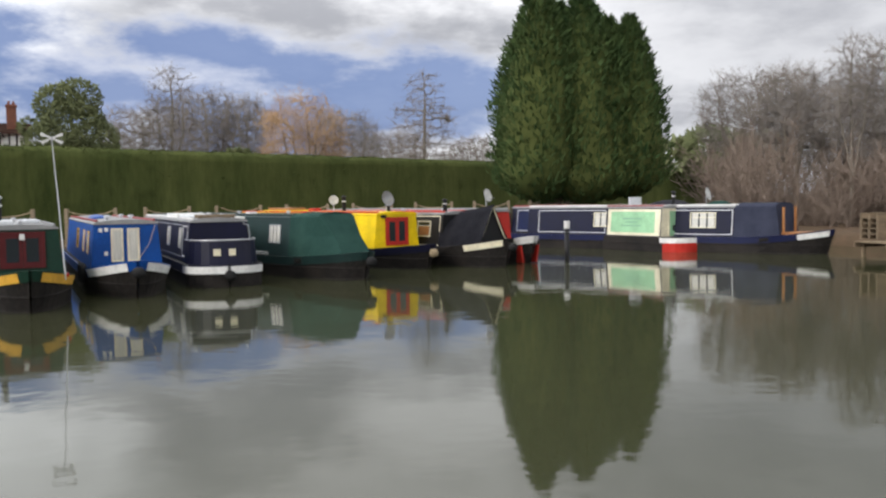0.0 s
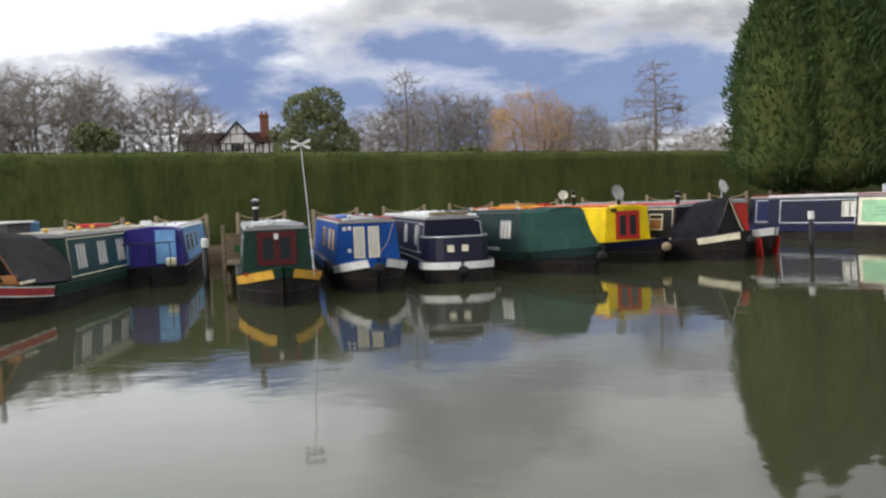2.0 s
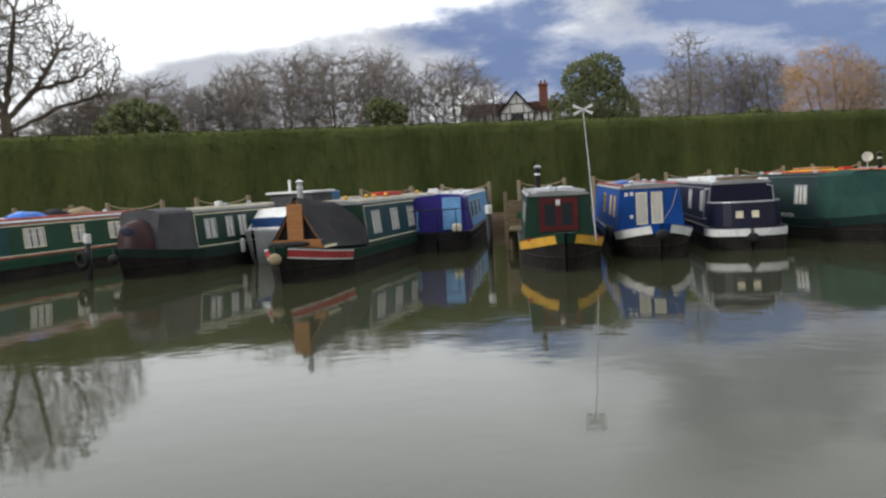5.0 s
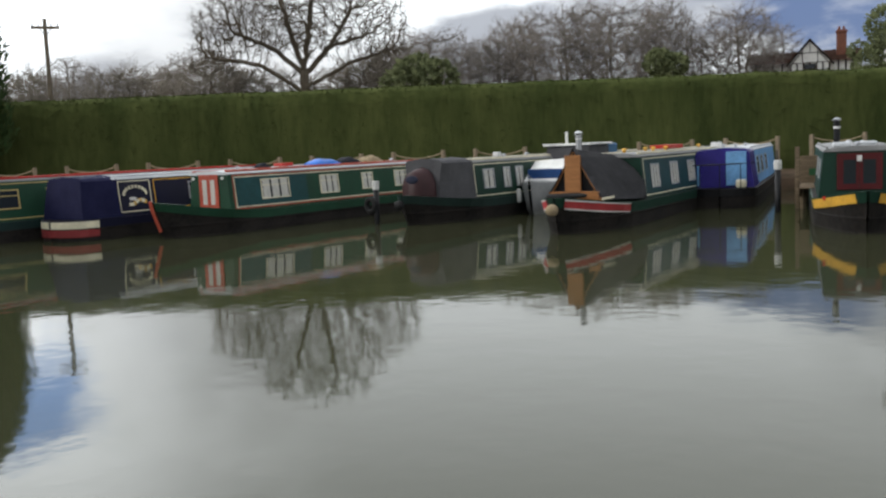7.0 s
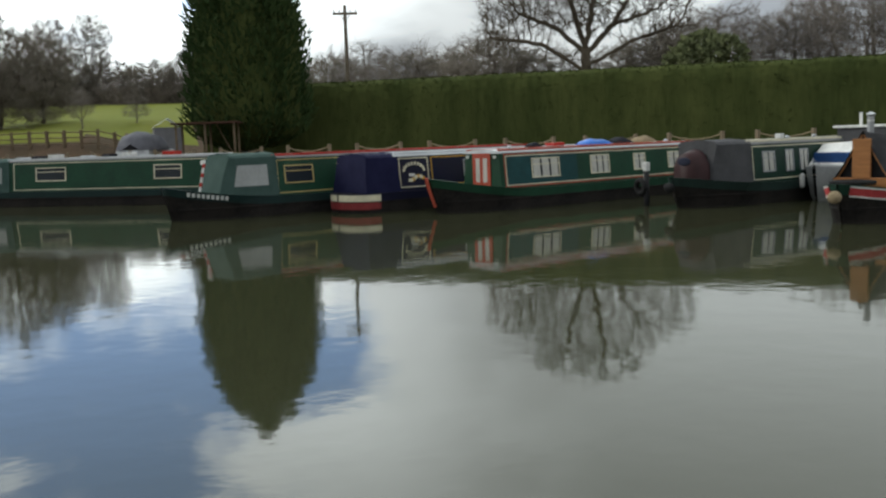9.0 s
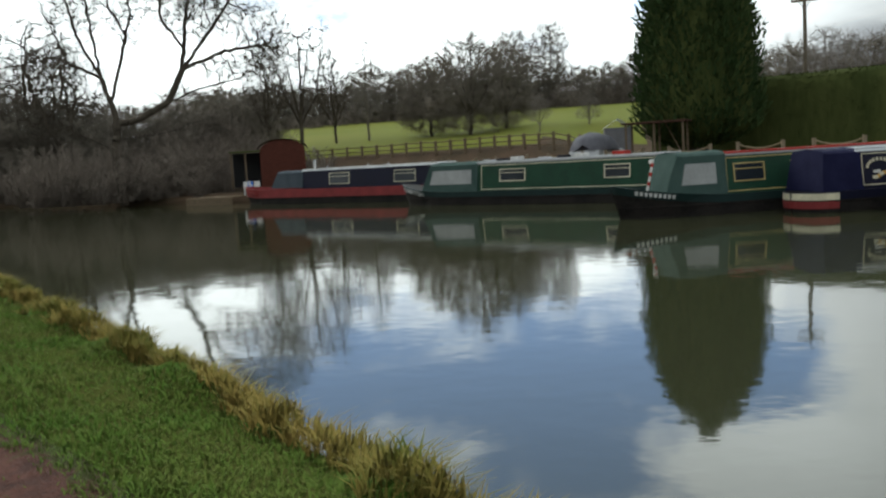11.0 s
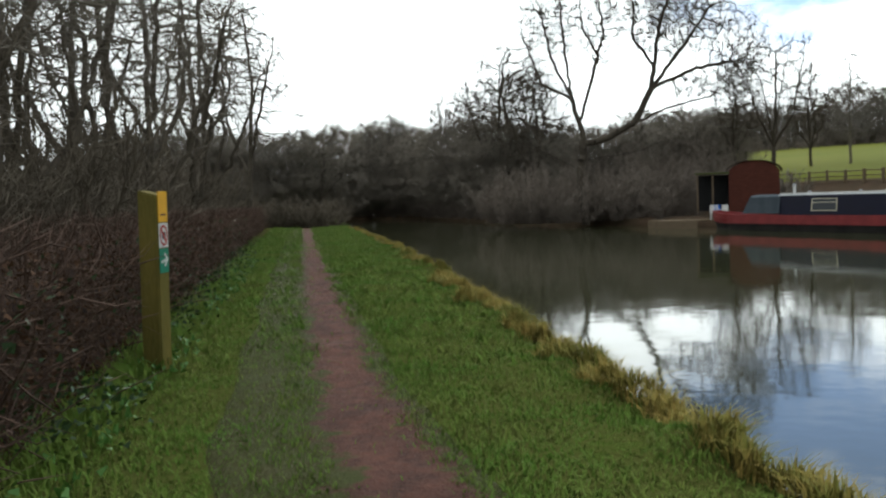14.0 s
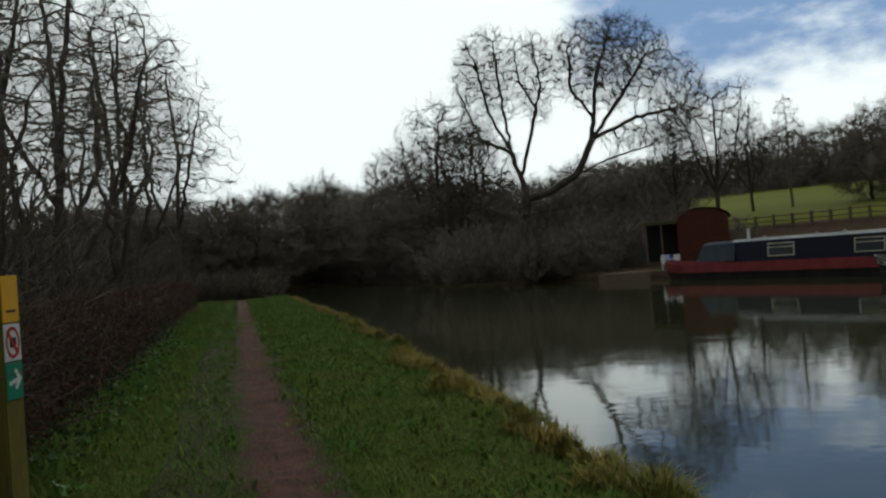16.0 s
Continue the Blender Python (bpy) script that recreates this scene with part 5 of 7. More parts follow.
def winter_tree(seed, stems, lobes, label, m_twig, m_bark=None, group="bare winter trees", count=700, step=0.6, kill=0.9, thin=0.02, tip=0.012, twigs=3, twig_len=0.9, scale=1.0, **kw):
    (p0, p1, r0, r1), (q0, q1), tr = spread_tree(seed, stems, lobes, count, step, kill, thin, tip, twigs, twig_len, **kw)
    root = thing("bare_tree", 0, 0, 0, 0, label, "tree", group)
    big2 = r1 > 0.30 * r0.max()
    small = ~big2
    v, f = prisms(p0[big2], p1[big2], r0[big2], r1[big2], 8)
    raw("trunk", v, f, m_bark or BARK, root, True)
    v, f = prisms(p0[small], p1[small], r0[small], r1[small], 4)
    v2, f2 = prisms(q0, q1, tr, tr, 3, True)
    raw("crown", np.concatenate([v, v2]), np.concatenate([f, f2 + len(v)]), m_twig, root)
    return root


def polar(yaw, dist):
    return -math.sin(radians(yaw)) * dist, math.cos(radians(yaw)) * dist


def leaf_cloud(centres, normals, size, rng, jitter=0.7, long=1.8, up=0.3):
    """Small pointed sprays, two triangles each, that stand off a surface."""
    n = len(centres)
    d = normals + rng.normal(0, jitter, (n, 3)) + np.array([0, 0, up])
    d /= np.linalg.norm(d, axis=1, keepdims=True)
    s = np.cross(d, rng.normal(0, 1, (n, 3)))
    s /= np.linalg.norm(s, axis=1, keepdims=True)
    w = size * rng.uniform(0.6, 1.4, (n, 1))
    tip = centres + d * w * long
    vs = np.stack([centres - s * w * 0.5, centres + s * w * 0.5, tip + s * w * 0.12, tip - s * w * 0.12], 1).reshape(-1, 3)
    b2 = np.arange(n)[:, None] * 4
    f = np.concatenate([b2 + np.array([[0, 1, 2]]), b2 + np.array([[0, 2, 3]])], 0)
    return vs, f


def scrub(name, label, spots, seed, hmin, hmax, material, stems=26, thin=0.016, kind="stuff", spread=0.35):
    """A thicket: many thin forked stems at each spot, one mesh."""
    rng = np.random.default_rng(seed)
    base = []
    for variant in range(3):
        segs = []
        for k in range(stems):
            r = random.Random(seed * 100 + variant * 40 + k)
            p = Vector((r.uniform(-1, 1) * 0.16, r.uniform(-1, 1) * 0.16, -0.02))
            d = Vector((r.gauss(0, spread), r.gauss(0, spread), 1)).normalized()
            L = r.uniform(0.5, 1.0)
            for j in range(4):
                d = (d + Vector((r.uniform(-0.2, 0.2), r.uniform(-0.2, 0.2), r.uniform(-0.06, 0.14)))).normalized()
                q = p + d * L * 0.25
                ra = 0.006 * (1 - j * 0.2)
                segs.append((p, q, ra, ra * 0.8, j))
                for z in range(3):
                    t = (p.lerp(q, r.random()))
                    nd = (d + Vector((r.gauss(0, 0.7), r.gauss(0, 0.7), r.gauss(0.15, 0.45)))).normalized()
                    ll = L * r.uniform(0.12, 0.3)
                    e = t + nd * ll
                    segs.append((t, e, 0.0035, 0.0022, 4))
                    nd2 = (nd + Vector((r.gauss(0, 0.6), r.gauss(0, 0.6), r.gauss(0.1, 0.4)))).normalized()
                    segs.append((t.lerp(e, 0.5), t.lerp(e, 0.5) + nd2 * ll * 0.7, 0.0025, 0.002, 4))
                p = q
        base.append(segs)
    vs, fs, at = [], [], 0
    packed = []
    for segs in base:
        pair = []
        for pick in ([s for s in segs if s[4] < 4], [s for s in segs if s[4] == 4]):
            pair.append(tuple(np.array(x) for x in ([tuple(s[0]) for s in pick], [tuple(s[1]) for s in pick], [s[2] for s in pick], [s[3] for s in pick])))
        packed.append(pair)
    for i, (x, y, z) in enumerate(spots):
        h = rng.uniform(hmin, hmax)
        t = rng.uniform(0, 6.28)
        rot = np.array([[math.cos(t), -math.sin(t), 0], [math.sin(t), math.cos(t), 0], [0, 0, 1]]) * h
        o = np.array([x, y, z])
        for spike, (p0, p1, ra, rb) in enumerate(packed[i % 3]):
            v, f = prisms(p0 @ rot.T + o, p1 @ rot.T + o, np.maximum(ra * h, thin) * (1 + 0.3 * spike), np.maximum(rb * h, thin * 0.8), 3, bool(spike))
            vs.append(v)
            fs.append(f + at)
            at += len(v)
    return tagged(raw(name, np.concatenate(vs), np.concatenate(fs), material), label, "thicket", kind=kind)


# ---- the clipped conifer hedge ----
H0, H1 = Vector((-54, 11, 0)), Vector((32, 97, 0))
hd = (H1 - H0).normalized()
hn = Vector((hd.y, -hd.x, 0))
HL = (H1 - H0).length


def hedge_top(s):
    return 5.35 - 0.75 * s / HL + 0.05 * noise.noise((s * 0.5, 0, 0)) + 0.03 * noise.noise((s * 2.1, 0, 7))


def hedge_in(s, z):
    """How far the clipped face stands out: broad bulges where the plants meet, and fine relief."""
    return 0.9 + 0.13 * noise.noise((s * 0.42, z * 0.15, 2)) + 0.09 * noise.noise((s * 1.3, z * 0.9, 5)) - 0.12 * max(0.0, z - 4.6)


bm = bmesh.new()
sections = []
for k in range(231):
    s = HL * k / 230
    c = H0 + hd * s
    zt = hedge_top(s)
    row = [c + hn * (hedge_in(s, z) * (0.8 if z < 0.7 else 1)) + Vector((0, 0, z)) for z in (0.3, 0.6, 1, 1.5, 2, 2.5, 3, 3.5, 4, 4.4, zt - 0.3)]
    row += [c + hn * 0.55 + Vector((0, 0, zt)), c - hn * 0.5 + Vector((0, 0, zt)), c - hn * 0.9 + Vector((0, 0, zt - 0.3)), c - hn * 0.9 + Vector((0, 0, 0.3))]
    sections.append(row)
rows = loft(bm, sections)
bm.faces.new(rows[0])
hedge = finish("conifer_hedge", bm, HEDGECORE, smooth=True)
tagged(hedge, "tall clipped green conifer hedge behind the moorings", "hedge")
rng = np.random.default_rng(5)
cs, ns = [], []
for k in range(42000):
    s = rng.uniform(0, 1) ** 1.5 * HL
    if rng.random() < 0.80:
        z = rng.uniform(0.4, hedge_top(s) - 0.05)
        q = H0 + hd * s + hn * (hedge_in(s, z) - 0.05) + Vector((0, 0, z))
        nn = hn
    else:
        q = H0 + hd * s + hn * rng.uniform(-0.9, 0.8) + Vector((0, 0, hedge_top(s) - 0.05))
        nn = Vector((0, 0, 1))
    cs.append(q)
    ns.append(nn)
v, f = leaf_cloud(np.array(cs), np.array(ns), 0.075, rng, 0.5, 1.5, 0.5)
ob = raw("hedge_foliage", v, f, HEDGE, hedge)


# ---- tall dark cypresses ----
def cypress(x, y, lobes, label, seed, n):
    root = thing("cypress_tree", x, y, 0.5, 0, label, "tree", "tall cypresses")
    rng = np.random.default_rng(seed)
    part("trunk", tube([(0, 0, -0.4), (0, 0, 1.5), (0.05, 0, 4)], [0.42, 0.34, 0.26], 10), BARK, root, "", True)
    for lx, ly, z0, z1, rad in lobes:
        part("inner_stem", tube([(0, 0, 0.2), (lx * 0.6, ly * 0.6, 2.0), (lx, ly, z0 + (z1 - z0) * 0.8)], [0.2, 0.16, 0.04], 7), BARK, root)

    def prof(t):
        return (math.sin(min(1.0, t / 0.16) * math.pi / 2) ** 0.7) * (1 - max(0.0, t - 0.22) / 0.78 * 0.25 - 0.70 * max(0.0, (t - 0.58) / 0.42) ** 1.5)
    # solid cores added inside the sprays, to stop light passing through the crown
    bm = bmesh.new()
    for li, (lx, ly, z0, z1, rad) in enumerate(lobes):
        rows = []
        for k in range(15):
            t = k / 14
            r = rad * 0.86 * max(0.03, prof(t))
            rows.append([Vector((lx + r * math.cos(a) * (1 + 0.22 * noise.noise((math.cos(a) * 1.6, math.sin(a) * 1.6 + li * 7, t * 6))), ly + r * math.sin(a) * (1 + 0.22 * noise.noise((math.cos(a) * 1.6, math.sin(a) * 1.6 + li * 7, t * 6))), z0 + (z1 - z0) * 0.97 * t)) for a in (2 * math.pi * j / 18 for j in range(18))])
        loft(bm, rows, close=True)
    part("crown_core", bm, HEDGECORE, root, "", True)
    cs, ns = [], []
    tot = sum(l[4] * (l[3] - l[2]) for l in lobes)
    for li, (lx, ly, z0, z1, rad) in enumerate(lobes):
        for k in range(int(n * rad * (z1 - z0) / tot)):
            t = rng.uniform(0, 1) ** 0.9
            a = rng.uniform(0, 6.283)
            bulge = 1 + 0.22 * noise.noise((math.cos(a) * 1.6, math.sin(a) * 1.6 + li * 7, t * 6)) + 0.10 * noise.noise((math.cos(a) * 5, math.sin(a) * 5 + li, t * 16))
            r = rad * max(0.02, prof(t)) * bulge * (0.80 + 0.34 * rng.uniform(0, 1) ** 1.8)
            cs.append((lx + r * math.cos(a), ly + r * math.sin(a), z0 + (z1 - z0) * t))
            ns.append((math.cos(a), math.sin(a), 0.35))
    v, f = leaf_cloud(np.array(cs), np.array(ns), 0.105, rng, 0.45, 2.6, 1.0)
    raw("crown", v, f, CYPRESS, root)
    return root


x, y = polar(-6.6, 51)
cypress(x, y, ((-0.9, -0.4, 1.3, 13.2, 2.3), (1.5, 0.2, 1.2, 12.7, 2.6), (0.4, 1.6, 1.4, 12.4, 2.3), (4.1, 0.5, 1.6, 11.4, 2.0), (2.9, 0.4, 1.5, 11.3, 2.2), (-1.6, 1.0, 1.7, 11.2, 1.8)), "tall dark green cypress clump behind the moorings", 3, 40000)
x, y = polar(76.3, 48)
cypress(x, y, ((0, 0, 1.3, 12.3, 2.5), (0.3, 1.1, 1.5, 11.2, 2.0), (-0.4, -0.9, 1.4, 11.4, 2.0)), "tall dark cypress at the end of the hedge", 4, 24000)

# ---- bare trees beyond the basin ----
OAKBARK = mat("dark_oak_bark", (0.060, 0.050, 0.040), (0.105, 0.090, 0.070), 1.5, 0.95, 0.5)
oak = winter_tree(11, [[(0, 0, -0.4), (0.1, 0, 5), (0, 0, 9)], [(0, 0, 8.5), (-2.5, 0.5, 11), (-6, 0, 12.5)], [(0, 0, 9), (-1.2, -0.6, 13), (-2.2, -0.5, 17)], [(0, 0, 8.5), (2.6, 0.4, 11.2), (4.6, 0, 14.5)], [(2.6, 0.4, 11.2), (6.5, 0.3, 12.3)], [(0, 0, 7), (-4, -0.8, 9.6), (-8.5, -0.4, 10.4)], [(0, 0, 7.4), (4, 0.9, 9.6), (8.2, 0.4, 10.8)], [(0, 0, 9), (0.8, 1.5, 14), (1.4, 1, 17.5)]],
                  [(0, 0, 16, 6.5, 5, 5), (-6, 0, 13.2, 4.2, 4, 3.2), (6.2, 0, 13.4, 4.0, 4, 3.2), (0, 0, 12, 8, 4, 2), (-8, 0, 11, 2.4, 2.4, 2), (8, 0, 11.4, 2.4, 2.4, 2)], "large spreading bare oak beyond the hedge", BARK, BARK, count=4200, step=0.46, kill=0.46, thin=0.026, tip=0.012, twigs=3, twig_len=1.0, crook=0.26, power=2.4)
oak.matrix_basis = pose(*polar(56.0, 88), 0.8, 0, 0, 56)
big = winter_tree(23, [[(0.3, 0, -0.6), (0, 0, 2.5), (0.3, 0, 5.6)], [(0.3, 0, 5.6), (-0.5, 0.3, 8.5), (-1.0, 0, 13.0), (-1.2, 0, 16.4)], [(-0.5, 0.3, 8.5), (-2.6, -0.4, 9.6), (-3.6, 0, 12.4)], [(0.0, 0, 7.0), (1.0, -0.4, 9.8), (1.9, 0, 13.2), (1.6, 0, 15.5)],
                       [(0.2, 0, 5.2), (2.0, 0.2, 5.6), (3.9, 0, 6.6), (5.1, 0, 8.9), (5.7, 0.2, 13.2), (6.8, 0, 16.2)], [(5.1, 0, 8.9), (8.2, -0.3, 10.2), (11.2, 0, 10.6)], [(3.9, 0, 6.6), (6.2, 0.8, 7.6), (9.2, 0.6, 8.2)], [(5.3, 0.1, 10.5), (3.9, -0.2, 12.6), (4.0, 0, 15.6)], [(5.1, 0, 8.9), (7.4, 0.3, 11.8), (9.2, 0, 14.4)], [(-0.5, 0.3, 8.5), (-1.9, 0.3, 11.5), (-2.6, 0, 15.2)], [(1.4, 0, 11.5), (0.4, 0.3, 13.5), (0.2, 0, 15.8)], [(0, 0, 3.2), (-2.2, 0.3, 4.6), (-4.2, 0, 5.2)], [(0.2, 0, 4.2), (3.5, -0.5, 4.4), (6.0, -0.4, 5.2)]],
                  [(-1.8, 0, 13.8, 2.6, 2.6, 3.6), (6.6, 0, 14.2, 4.6, 3.6, 3.4), (11.0, 0, 11.4, 2.2, 2.4, 3.2), (1.5, 0, 13.6, 1.5, 2.2, 3.4), (-3.6, 0, 9.4, 1.8, 2, 1.8), (8.5, 0, 9.0, 3, 2, 1.2)], "broad bare tree with twisting limbs over the water", OAKBARK, OAKBARK, count=6000, step=0.38, kill=0.36, thin=0.0165, tip=0.010, twigs=3, twig_len=0.95, crook=0.24, power=2.5)
big.matrix_basis = pose(-66.2, -25.2, 0.7, 0, 0, 109.5)
DUSK = mat("brown_twig", (0.135, 0.112, 0.094), (0.205, 0.175, 0.148), 0.25, 0.95)
ROUND = [[(0, 0, -0.4), (0.1, 0, 2.4)], [(0.1, 0, 2.4), (-1.5, 0.5, 5), (-2.2, 0.3, 7.5)], [(0.1, 0, 2.4), (0.5, -0.4, 6), (0.4, 0, 9.5)], [(0.1, 0, 2.4), (1.9, 0.3, 5), (2.6, -0.5, 7.5)], [(0.1, 0, 2.4), (0, 1.6, 5), (0.2, 2.2, 7.5)], [(0.1, 0, 2.4), (0.2, -1.8, 5), (0, -2.4, 7)]]
t2 = winter_tree(47, ROUND, [(0, 0, 7.6, 4.2, 4.0, 3.6), (-1.6, 0, 8.6, 2.6, 2.6, 2.6), (1.8, 0.5, 9.0, 2.4, 2.6, 2.6), (0, 0, 5.2, 3.6, 3.4, 1.8)], "bare tree with a rounded crown of fine twigs", TWIG_HAZY, BARK_WARM, count=1600, step=0.45, kill=0.5, thin=0.017, tip=0.014, twigs=5, twig_len=1.2)
t3 = winter_tree(59, [[(0, 0, -0.4), (0, 0, 3), (0.2, 0, 8), (0.1, 0, 11)], [(0, 0, 3), (-1, 0.5, 6.5), (-1.1, 0.2, 9)], [(0, 0, 3.6), (1.1, -0.3, 7), (1.0, 0, 9.6)]], [(0, 0, 8.6, 2.0, 2.0, 3.8), (-0.9, 0, 6.6, 1.5, 1.8, 2.4), (1.0, 0, 7.2, 1.5, 1.8, 2.4)], "upright bare tree with many thin branches", TWIG_HAZY, BARK_WARM, count=1000, step=0.4, kill=0.45, thin=0.016, tip=0.013, twigs=4, twig_len=1.0)
t1 = winter_tree(31, [[(0, 0, -0.4), (0, 0, 5), (0.1, 0, 10), (0, 0, 12.5)]], [(0, 0, 5.2, 3.1, 3.1, 2.4), (0, 0, 8.0, 2.7, 2.7, 2.6), (0, 0, 10.4, 1.7, 1.7, 2.3)], "slender bare tree with level side branches", TWIG_HAZY, BARK_WARM, count=1100, step=0.4, kill=0.45, thin=0.014, tip=0.015, twigs=3, twig_len=0.7, lift=0.05)
willow = winter_tree(71, ROUND, [(0, 0, 8.0, 4.4, 4.2, 3.2), (-2.2, 0, 6.0, 2.6, 2.6, 2.4), (2.4, 0, 6.2, 2.8, 2.6, 2.6)], "weeping willow with orange-brown bare twigs", WILLOW, BARK_WARM, count=1500, step=0.45, kill=0.5, thin=0.016, tip=0.013, twigs=4, twig_len=1.3, droop=0.30)
willow.matrix_basis = pose(*polar(8.7, 100), 0.5, 0, 0, 40) @ Matrix.Diagonal((1.05, 1.05, 1.18, 1))
t4 = winter_tree(53, ROUND, [(0, 0, 7.0, 4.4, 4.2, 4.0), (0, 0, 3.6, 4.8, 4.4, 3.0)], "dense bare woodland tree, twiggy to the ground", BARK_WARM, OAKBARK, count=1000, step=0.55, kill=0.68, thin=0.020, tip=0.024, twigs=6, twig_len=1.7)

t5 = winter_tree(67, ROUND, [(0, 0, 7.4, 4.0, 3.8, 3.6), (-1.9, 0, 7.8, 2.4, 2.6, 2.6), (2.0, 0.4, 8.6, 2.2, 2.6, 2.6), (0, 0, 5.0, 3.4, 3.2, 1.6)], "airy bare tree with spreading limbs on the bank", OAKBARK, OAKBARK, count=1500, step=0.42, kill=0.46, thin=0.015, tip=0.009, twigs=3, twig_len=1.0, crook=0.22)


def land(x, y):
    return hill(x, y, shore_off(x, y)) - 0.15


# yaw, distance, height over the eye in degrees, width against height
def afloat(x, y):
    """True over the water of the basin or the canal."""
    if -0.6 * x + 0.8 * y < 2.5:
        return False
    best, side = 1e9, 0.0
    for (ax, ay), (bx, by) in zip(SHORE, SHORE[1:]):
        ex, ey = bx - ax, by - ay
        t = max(0.0, min(1.0, ((x - ax) * ex + (y - ay) * ey) / (ex * ex + ey * ey)))
        qx, qy = x - ax - ex * t, y - ay - ey * t
        if math.hypot(qx, qy) < best:
            best, side = math.hypot(qx, qy), qx * ey - qy * ex
    return side < 0 or best < 2.0


def stand(tree, own, yaw, dist, el, wide, turn, first=False):
    x, y = polar(yaw, dist)
    while afloat(x, y):
        dist += 1.0
        x, y = polar(yaw, dist)
    z = land(x, y)
    k = (2.25 + dist * math.tan(radians(el)) - z) / own
    m = pose(x, y, z, 0, 0, turn) @ Matrix.Diagonal((k * wide, k * wide, k, 1))
    ob = tree if first else copy_thing(tree, m)
    ob.matrix_basis = m


stand(t1, 13.0, 1.4, 100, 8.1, 1.15, 20, True)
stand(t2, 10.9, 40.6, 112, 7.6, 1.0, 40, True)
stand(t3, 12.6, 16.4, 105, 8.3, 1.0, 0, True)
stand(t4, 10.2, 121.5, 118, 4.6, 1.15, 0, True)
stand(t5, 10.9, 100.1, 77, 8.5, 0.85, 80, True)
for tree, own, yaw, dist, el, wide, tn in (
        (t2, 10.9, 43.3, 118, 7.1, 0.85, 100), (t2, 10.9, 37.3, 110, 7.8, 0.95, 200), (t2, 10.9, 34.6, 116, 7.5, 0.85, 300), (t3, 12.6, 33.0, 120, 6.6, 1.0, 30), (t2, 10.9, 30.3, 118, 7.0, 0.9, 150), (t3, 12.6, 28.0, 124, 6.4, 1.1, 60),
        (t2, 10.9, 14.6, 118, 6.3, 0.75, 20), (t2, 10.9, 12.2, 120, 6.0, 0.85, 80), (t2, 10.9, 18.2, 125, 5.4, 1.0, 10), (t2, 10.9, 6.2, 125, 5.2, 1.0, 210), (t2, 10.9, 3.6, 150, 3.9, 1.3, 10), (t2, 10.9, -1.6, 150, 3.6, 1.2, 50),
        (t2, 10.9, 45.6, 115, 6.0, 1.0, 45), (t2, 10.9, 48.2, 112, 6.7, 1.1, 190), (t2, 10.9, 50.2, 120, 6.2, 0.8, 20), (t3, 12.6, 51.5, 110, 5.9, 1.2, 10), (t2, 10.9, 62.0, 115, 5.8, 1.0, 45), (t2, 10.9, 64.2, 122, 5.0, 1.2, 130),
        (t4, 10.2, 61.6, 94, 5.2, 1.3, 15), (t4, 10.2, 58.6, 96, 4.7, 1.4, 95), (t4, 10.2, 53.4, 95, 4.9, 1.3, 140), (t4, 10.2, 51.0, 93, 5.4, 1.2, 220), (t4, 10.2, 66.2, 108, 4.7, 1.3, 33), (t4, 10.2, 70.9, 112, 4.6, 1.3, 300), (t3, 12.6, 69.3, 84, 6.2, 1.3, 0), (t2, 10.9, 67.4, 110, 5.2, 0.9, 260), (t2, 10.9, 71.4, 120, 4.9, 1.0, 60), (t2, 10.9, 73.5, 125, 4.6, 1.0, 160),
        (t4, 10.2, 89.8, 74, 6.7, 1.0, 70), (t4, 10.2, 92.2, 79, 5.7, 1.0, 170), (t4, 10.2, 87.6, 78, 6.1, 0.95, 10), (t2, 10.9, 84.8, 140, 7.5, 0.62, 40), (t2, 10.9, 87.0, 142, 7.2, 0.7, 120), (t1, 13.0, 82.6, 72, 3.6, 1.5, 90),
        (t3, 12.6, 85.6, 68, 3.4, 1.6, 90), (t5, 10.9, 102.0, 84, 6.8, 0.8, 200), (t5, 10.9, 98.0, 86, 6.4, 0.8, 20), (t1, 13.0, 96.0, 84, 7.5, 0.85, 40), (t5, 10.9, 115.0, 78, 9.0, 0.9, 30), (t5, 10.9, 113.2, 84, 7.6, 0.9, 230), (t2, 10.9, 117.2, 86, 6.2, 0.85, 120), (t1, 13.0, 121.6, 126, 5.2, 1.0, 20),
        (t2, 10.9, -18.0, 62, 6.8, 1.0, 0), (t2, 10.9, -20.3, 60, 6.9, 0.95, 60), (t3, 12.6, -23.3, 56, 9.2, 0.8, 140), (t2, 10.9, -22.6, 66, 6.0, 1.2, 100), (t2, 10.9, -26, 58, 8.0, 1.0, 10), (t3, 12.6, -28.5, 58, 8.6, 1.0, 70)):
    stand(tree, own, yaw, dist, el, wide, tn)
RW = random.Random(8)
for k in range(13):
    stand(t4, 10.2, 79.5 + 2.25 * k, RW.uniform(138, 146), (4.9 if k < 4 else 5.2 if k < 8 else 4.5) + RW.uniform(-0.25, 0.25), RW.uniform(1.2, 1.6), RW.uniform(0, 360))
for k in range(13):
    stand(t4, 10.2, 78.5 + 2.25 * k, RW.uniform(150, 156), 4.3 + RW.uniform(-0.2, 0.2), RW.uniform(1.5, 1.9), RW.uniform(0, 360))
for k in range(18):
    yaw = 112.5 + 1.5 * k
    stand(t4, 10.2, yaw, 96 + 1.2 * k if yaw > 116 else 92, 4.1 + RW.uniform(-0.3, 0.3), RW.uniform(1.2, 1.6), RW.uniform(0, 360))
for k in range(7):
    stand(t4, 10.2, 102.5 + 1.4 * k, RW.uniform(80, 86), 3.4 + RW.uniform(-0.3, 0.4), RW.uniform(1.1, 1.4), RW.uniform(0, 360))

